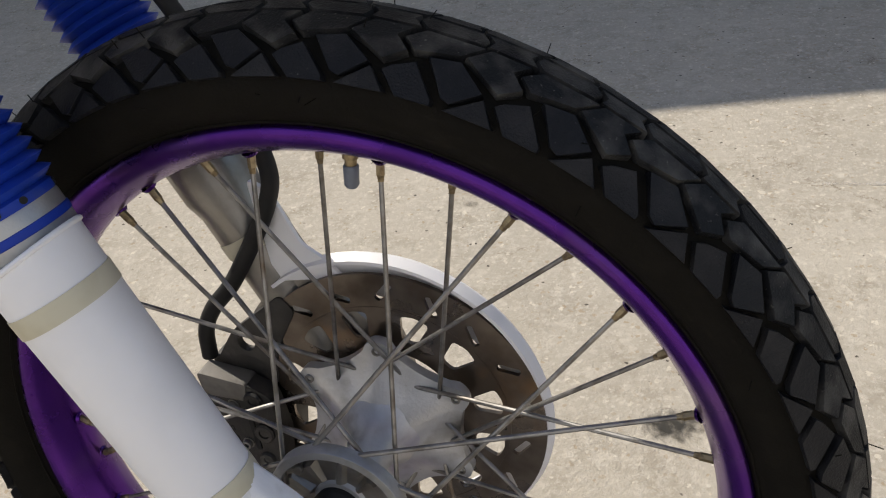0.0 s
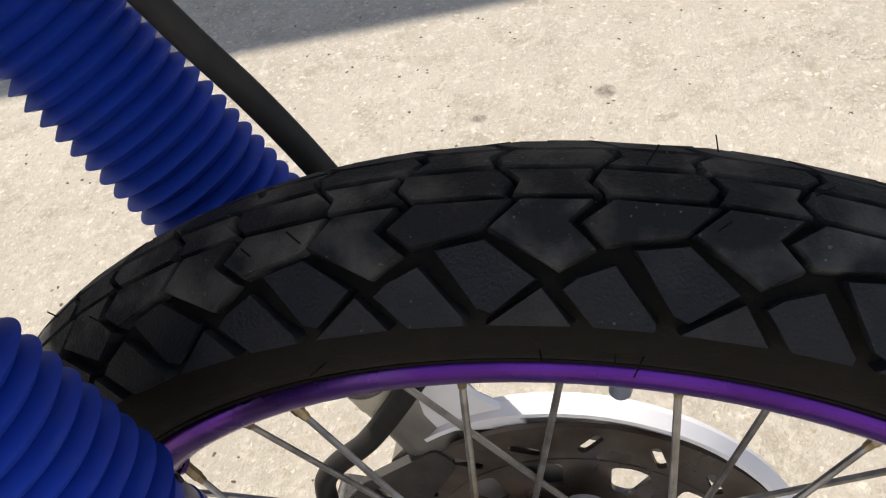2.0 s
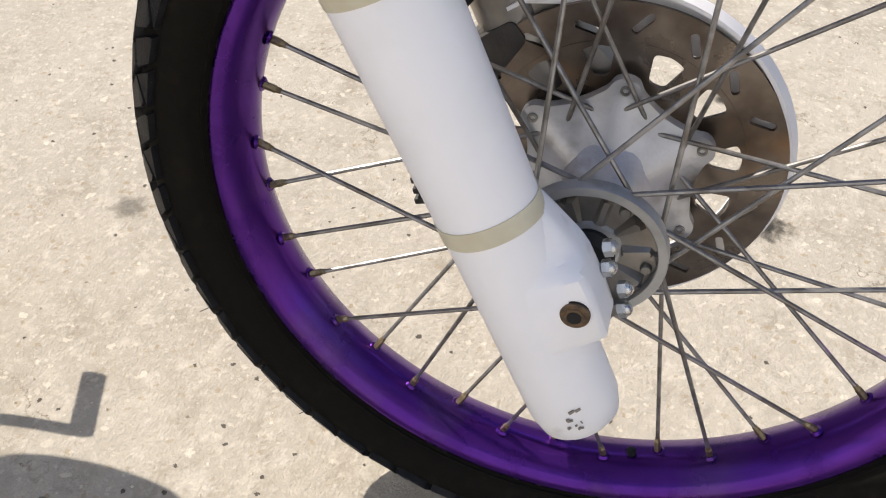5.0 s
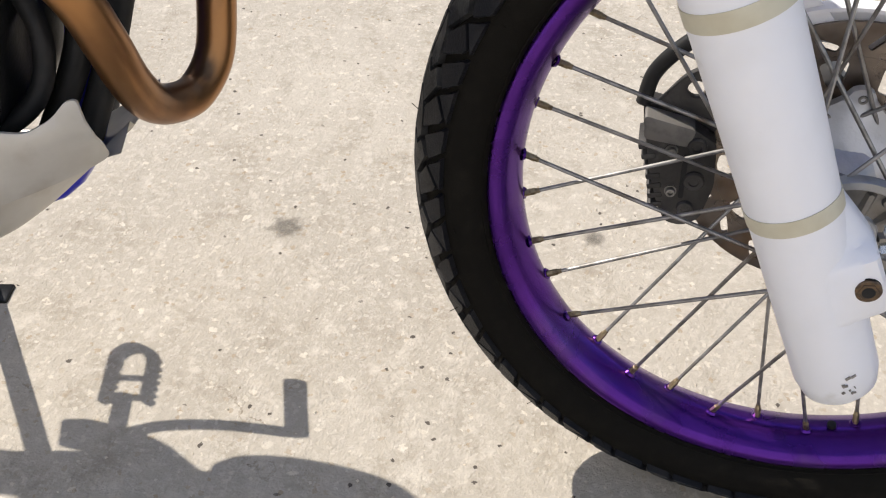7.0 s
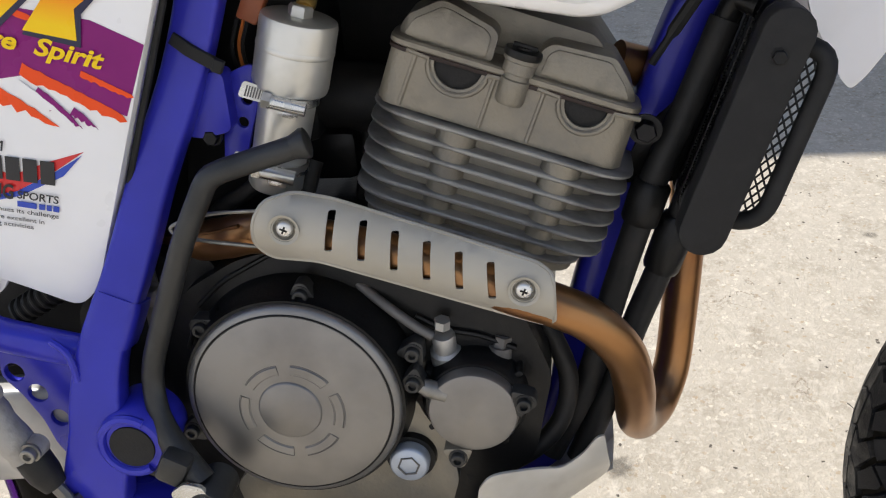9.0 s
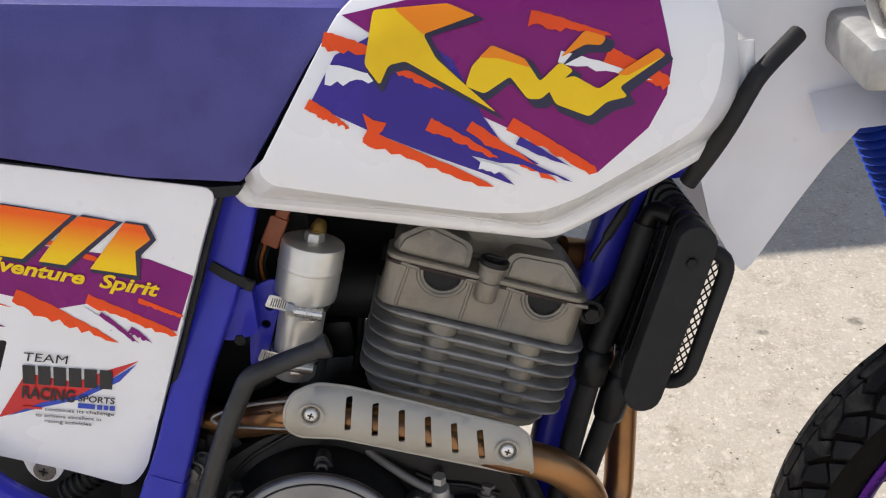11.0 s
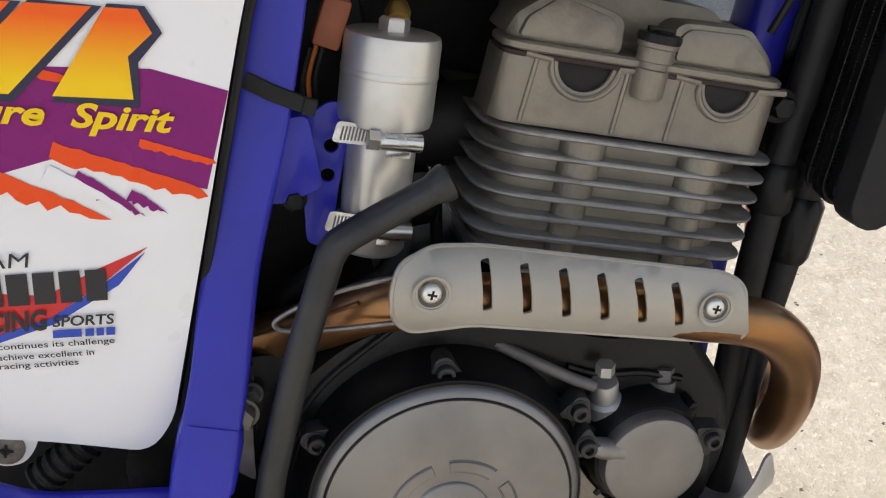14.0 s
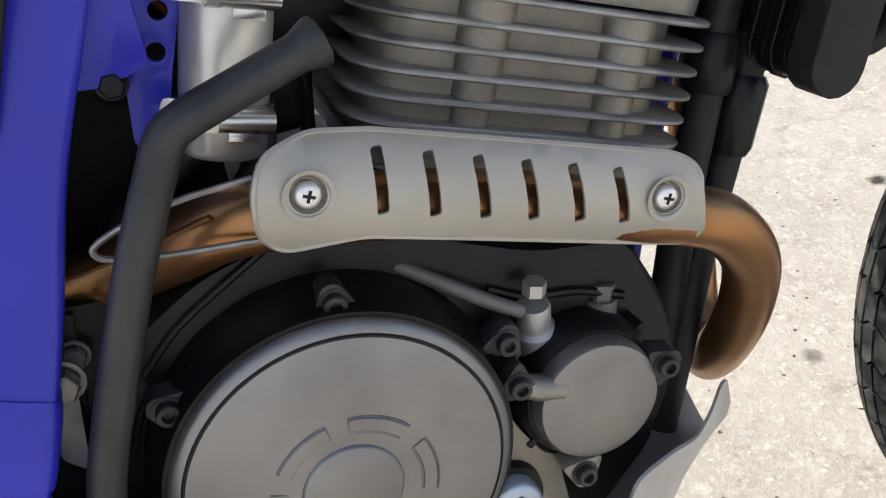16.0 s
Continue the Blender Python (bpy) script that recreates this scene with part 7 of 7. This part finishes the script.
GRIME = mat("grimy_steel", (0.12, 0.105, 0.085), 0.6, 0.4, second=(0.07, 0.062, 0.052), scale=40, dirt=(0.20, 0.17, 0.13), dscale=20, bump=0.3)
pedal = part("brake_pedal", beam(pedal_pts, 0.0085, 0.006), GRIME, bike, "grimy steel brake pedal")
part("pedal_pivot", lathe([(0, -0.178), (0.010, -0.178), (0.0125, -0.175), (0.0125, -0.155), (0, -0.155)], 24, Matrix.Translation((-0.690, 0, 0.391))), GRIME, pedal)
tip = bmesh.new()
block((0.045, 0.032, 0.008), Matrix.Translation((-0.726, -0.196, 0.398)) @ pose(0, 0, 0, 0, -22, 0), 0.002, tip)
for k in range(5):
    for s in (-1, 1):
        block((0.005, 0.004, 0.009), Matrix.Translation((-0.744 + 0.009 * k, -0.196 + s * 0.014, 0.400 + 0.0036 * k)) @ pose(0, 0, 0, 0, -22, 0), 0.001, tip)
part("pedal_tread", tip, GRIME, pedal, "toothed pedal tread")
part("pedal_bolt", hexbolt(Matrix.Translation((-0.735, -0.212, 0.405)) @ pose(0, 0, 0, 30, 0, 0), 0.0060, 0.005, 1.4), CHROME, pedal)
part("pedal_clip", hexbolt(Matrix.Translation((-0.695, -0.182, 0.378)), 0.0055, 0.006, 1.3, True), CHROME, pedal)
pp = outline([(-0.990, 0.300), (-0.960, 0.338), (-0.926, 0.354), (-0.865, 0.352), (-0.830, 0.364), (-0.785, 0.366), (-0.745, 0.384), (-0.730, 0.372), (-0.775, 0.334), (-0.868, 0.296), (-0.930, 0.286)], 0.008)
peg_plate = part("peg_bracket", plate(pp, 0.010, lambda x, z: -0.156, [circle_pts(-0.930, 0.335, 0.006)], bevel=0.003), BLACKMETAL, bike, "black steel foot-peg bracket")
part("peg_ring", lathe([(0.0062, -0.1565), (0.0062, -0.1600), (0.0095, -0.1600), (0.0095, -0.1565)], 24, Matrix.Translation((-0.930, 0, 0.335)), closed=True), CHROME, peg_plate)
part("peg_bolt", hexbolt(Matrix.Translation((-0.830, -0.1565, 0.342)), 0.0080, 0.005, 1.3, True), BLACKMETAL, peg_plate)
part("lower_rail", beam(spline([(-1.00, -0.10, 0.33), (-0.90, -0.11, 0.345), (-0.80, -0.09, 0.350), (-0.70, -0.06, 0.335)], 5), 0.018, 0.016), BLUE, bike, "blue lower frame rail")
part("lower_rail", beam(spline([(-1.00, 0.10, 0.33), (-0.90, 0.11, 0.345), (-0.80, 0.09, 0.350), (-0.70, 0.06, 0.335)], 5), 0.018, 0.016), BLUE, bike, "blue lower frame rail")


def foot_peg(x, y, z, s):
    # a rounded steel loop with teeth along its top, on a hinge stub
    bm = bmesh.new()
    path = [(x - 0.024, y - s * 0.040)] + [(x - 0.024 * math.cos(a), y + s * (0.018 + 0.024 * math.sin(a))) for a in (math.pi * k / 14 for k in range(15))] + [(x + 0.024, y - s * 0.040)]
    loft(bm, [[(px * (1 - g) + x * g, py * (1 - g) + (y - s * 0.01) * g, z + h) for g, h in ((-0.10, -0.010), (-0.10, 0.010), (0.12, 0.010), (0.12, -0.010))] for px, py in path])
    for i in range(len(path) - 1):
        (x0, y0), (x1, y1) = path[i], path[i + 1]
        n = max(1, round(math.hypot(x1 - x0, y1 - y0) / 0.0105))
        for k in range(n):
            if n > 1 or i % 2:
                f = (k + 0.5) / n
                block((0.006, 0.006, 0.008), Matrix.Translation((x0 + (x1 - x0) * f, y0 + (y1 - y0) * f, z + 0.012)), 0.0008, bm)
    for yy in (-0.034, -0.006):
        block((0.050, 0.006, 0.012), Matrix.Translation((x, y + s * yy, z - 0.003)), 0.001, bm)
    bar(bm, (x, y - s * 0.03, z - 0.004), (x, y - s * 0.085, z - 0.004), 0.010)
    return bm


part("foot_peg", foot_peg(-0.960, -0.225, 0.335, -1), BLACKMETAL, bike, "toothed steel foot peg")
part("peg_spring", tube([Vector((-0.960 + 0.010 * math.cos(k * 0.9), -0.185 + 0.0016 * k * -0.6, 0.332 + 0.010 * math.sin(k * 0.9))) for k in range(40)], 0.0014, 6), DULLSTEEL, bike, "coiled peg return spring")
part("foot_peg", foot_peg(-0.882, 0.241, 0.350, 1), BLACKMETAL, bike, "toothed steel foot peg")
part("shift_lever", tube(spline([(-0.872, 0.150, 0.335), (-0.812, 0.160, 0.318), (-0.735, 0.160, 0.305), (-0.654, 0.155, 0.310)], 5), 0.007, 10), DULLSTEEL, bike, "steel gear lever with rubber toe piece")
part("toe_rubber", tube([(-0.6545, 0.153, 0.310), (-0.660, 0.228, 0.310)], [0.0125, 0.0125], 14), HOSE, bike)
part("left_case", lathe([(0, 0.118), (0.10, 0.118), (0.098, 0.150), (0.088, 0.158), (0, 0.158)], 48, Matrix.Translation((-0.75, 0, 0.50))), BLACKMETAL, case)
part("side_stand", tube([(-0.972, 0.136, 0.36), (-0.882, 0.254, 0.026)], 0.013, 12), BLACKMETAL, bike, "black side stand")
part("stand_foot", block((0.050, 0.034, 0.010), Matrix.Translation((-0.880, 0.255, 0.021)) @ pose(0, 0, 0, 8, 0, 0), 0.003), BLACKMETAL, bike)

# ---- high front mudguard, stem and bars above the view ----
mg = bmesh.new()
rings = []
for i in range(15):
    t = i / 14
    x, z = -0.30 + 0.72 * t, 0.905 + 0.055 * math.sin(t * 2.2) - 0.05 * t
    w = 0.095 * (0.75 + 0.5 * math.sin(math.pi * min(1, t * 1.05)))
    rings.append([(x, -w, z - 0.028), (x, -w * 0.55, z), (x, w * 0.55, z), (x, w, z - 0.028), (x, w * 0.55, z - 0.004), (x, -w * 0.55, z - 0.004)])
loft(mg, rings)
part("front_mudguard", mg, WHITE, bike, "white high front mudguard")
stand[0] = UPRIGHT
for y in (RIGHT, LEFT):
    part("stanchion", tube([fork_frame(y, 0.52).translation, fork_frame(y, 0.68).translation], 0.0215, 24), CHROME, bike, "polished fork stanchion")
part("fork_crown", block((0.07, 0.26, 0.035), Matrix.Translation(fork_frame(0.001, 0.56).translation), 0.008), ALU, bike, "cast alloy fork crown")
stand[0] = STANCE
part("headlight_cowl", block((0.14, 0.24, 0.24), Matrix.Translation((-0.20, 0.0, 1.10)) @ pose(0, 0, 0, 0, -18, 0), 0.03), WHITE, bike, "white headlight cowl")
part("handlebar", tube(spline([(-0.42, -0.40, 1.17), (-0.36, -0.20, 1.15), (-0.33, -0.08, 1.10), (-0.33, 0.08, 1.10), (-0.36, 0.20, 1.15), (-0.42, 0.40, 1.17)], 6), 0.011, 12), BLACKMETAL, bike, "black steel handlebar")

stand[0] = GROUND

# ---- marks on the concrete ----
def spot(x, y, rx, ry, seed, material, name, label):
    rr = random.Random(seed)
    bm = bmesh.new()
    k = 1.7
    pts = [bm.verts.new((x + rx * k * math.cos(a) * rr.uniform(0.9, 1.1), y + ry * k * math.sin(a) * rr.uniform(0.9, 1.1), 0.0012)) for a in (2 * math.pi * i / 30 for i in range(30))]
    bm.faces.new(pts)
    return tagged(part(name, bm, material, None, smooth=0), label, "stain", kind="structure")


spot(-0.515, 0.295, 0.030, 0.022, 1, OIL, "oil_stain", "dull grey oil stain on pale concrete")
spot(-0.113, 0.320, 0.017, 0.015, 2, OIL, "oil_stain", "small grey oil stain on pale concrete")
spot(-0.087, 0.925, 0.020, 0.010, 3, OIL, "oil_stain", "lozenge-shaped grey stain on pale concrete")
spot(0.110, 0.960, 0.020, 0.020, 4, OIL, "oil_stain", "round faint grey stain on pale concrete")
spot(0.255, 0.390, 0.040, 0.030, 5, WETOIL, "oil_spill", "dark glossy oil spill on pale concrete")
spot(0.232, 0.662, 0.020, 0.018, 6, WETOIL, "oil_spill", "dark glossy oil drop on pale concrete")
spot(0.079, -0.074, 0.012, 0.009, 7, WETOIL, "oil_spill", "dark oil drop beside the tyre")
SPLASH = stain_mat("cement_splash", (0.78, 0.75, 0.68), 0.8, 1.0, 75)
spot(-0.905, 0.106, 0.070, 0.040, 8, SPLASH, "cement_splash", "pale rough cement splash on concrete")
chalk = part("chalk_line", tube(spline([(0.250, 0.985, 0.0), (0.40, 0.988, 0.0), (0.52, 0.980, 0.0), (0.65, 0.970, 0.0), (0.85, 0.945, 0.0)], 10), [0.0022 + 0.0012 * (k % 3) for k in range(41)], 6), stain_mat("chalk", (0.72, 0.68, 0.60), 0.9, 0.5, 90), None, smooth=0)
tagged(chalk, "faint pale scratched line across the concrete", "scratch", kind="structure")
straw = part("dry_stalk", tube(spline([(-0.466, 1.840, 0.006), (-0.456, 1.750, 0.012), (-0.446, 1.67, 0.010), (-0.438, 1.60, 0.004)], 6), [0.004] * 12 + [0.0025] * 7, 8), mat("dry_stalk", (0.55, 0.26, 0.06), 0.6, scale=60), None)
tagged(straw, "thin dry orange plant stalk lying on concrete", "stalk")
# scattered loose grit
grit = bmesh.new()
rr = random.Random(77)
for k in range(900):
    x, y = rr.uniform(-1.1, 0.9), rr.uniform(-0.25, 1.7)
    r = rr.uniform(0.0008, 0.0022)
    base = [grit.verts.new((x + r * math.cos(a) * rr.uniform(0.6, 1.3), y + r * math.sin(a) * rr.uniform(0.6, 1.3), 0.0)) for a in (0, 1.6, 3.1, 4.7)]
    top = grit.verts.new((x + rr.uniform(-0.3, 0.3) * r, y, r * rr.uniform(0.6, 1.1)))
    for i in range(4):
        grit.faces.new((base[i], base[(i + 1) % 4], top))
tagged(part("loose_grit", grit, GRIT, None, smooth=0), "scattered pale grit grains on concrete", "grit", kind="stuff")
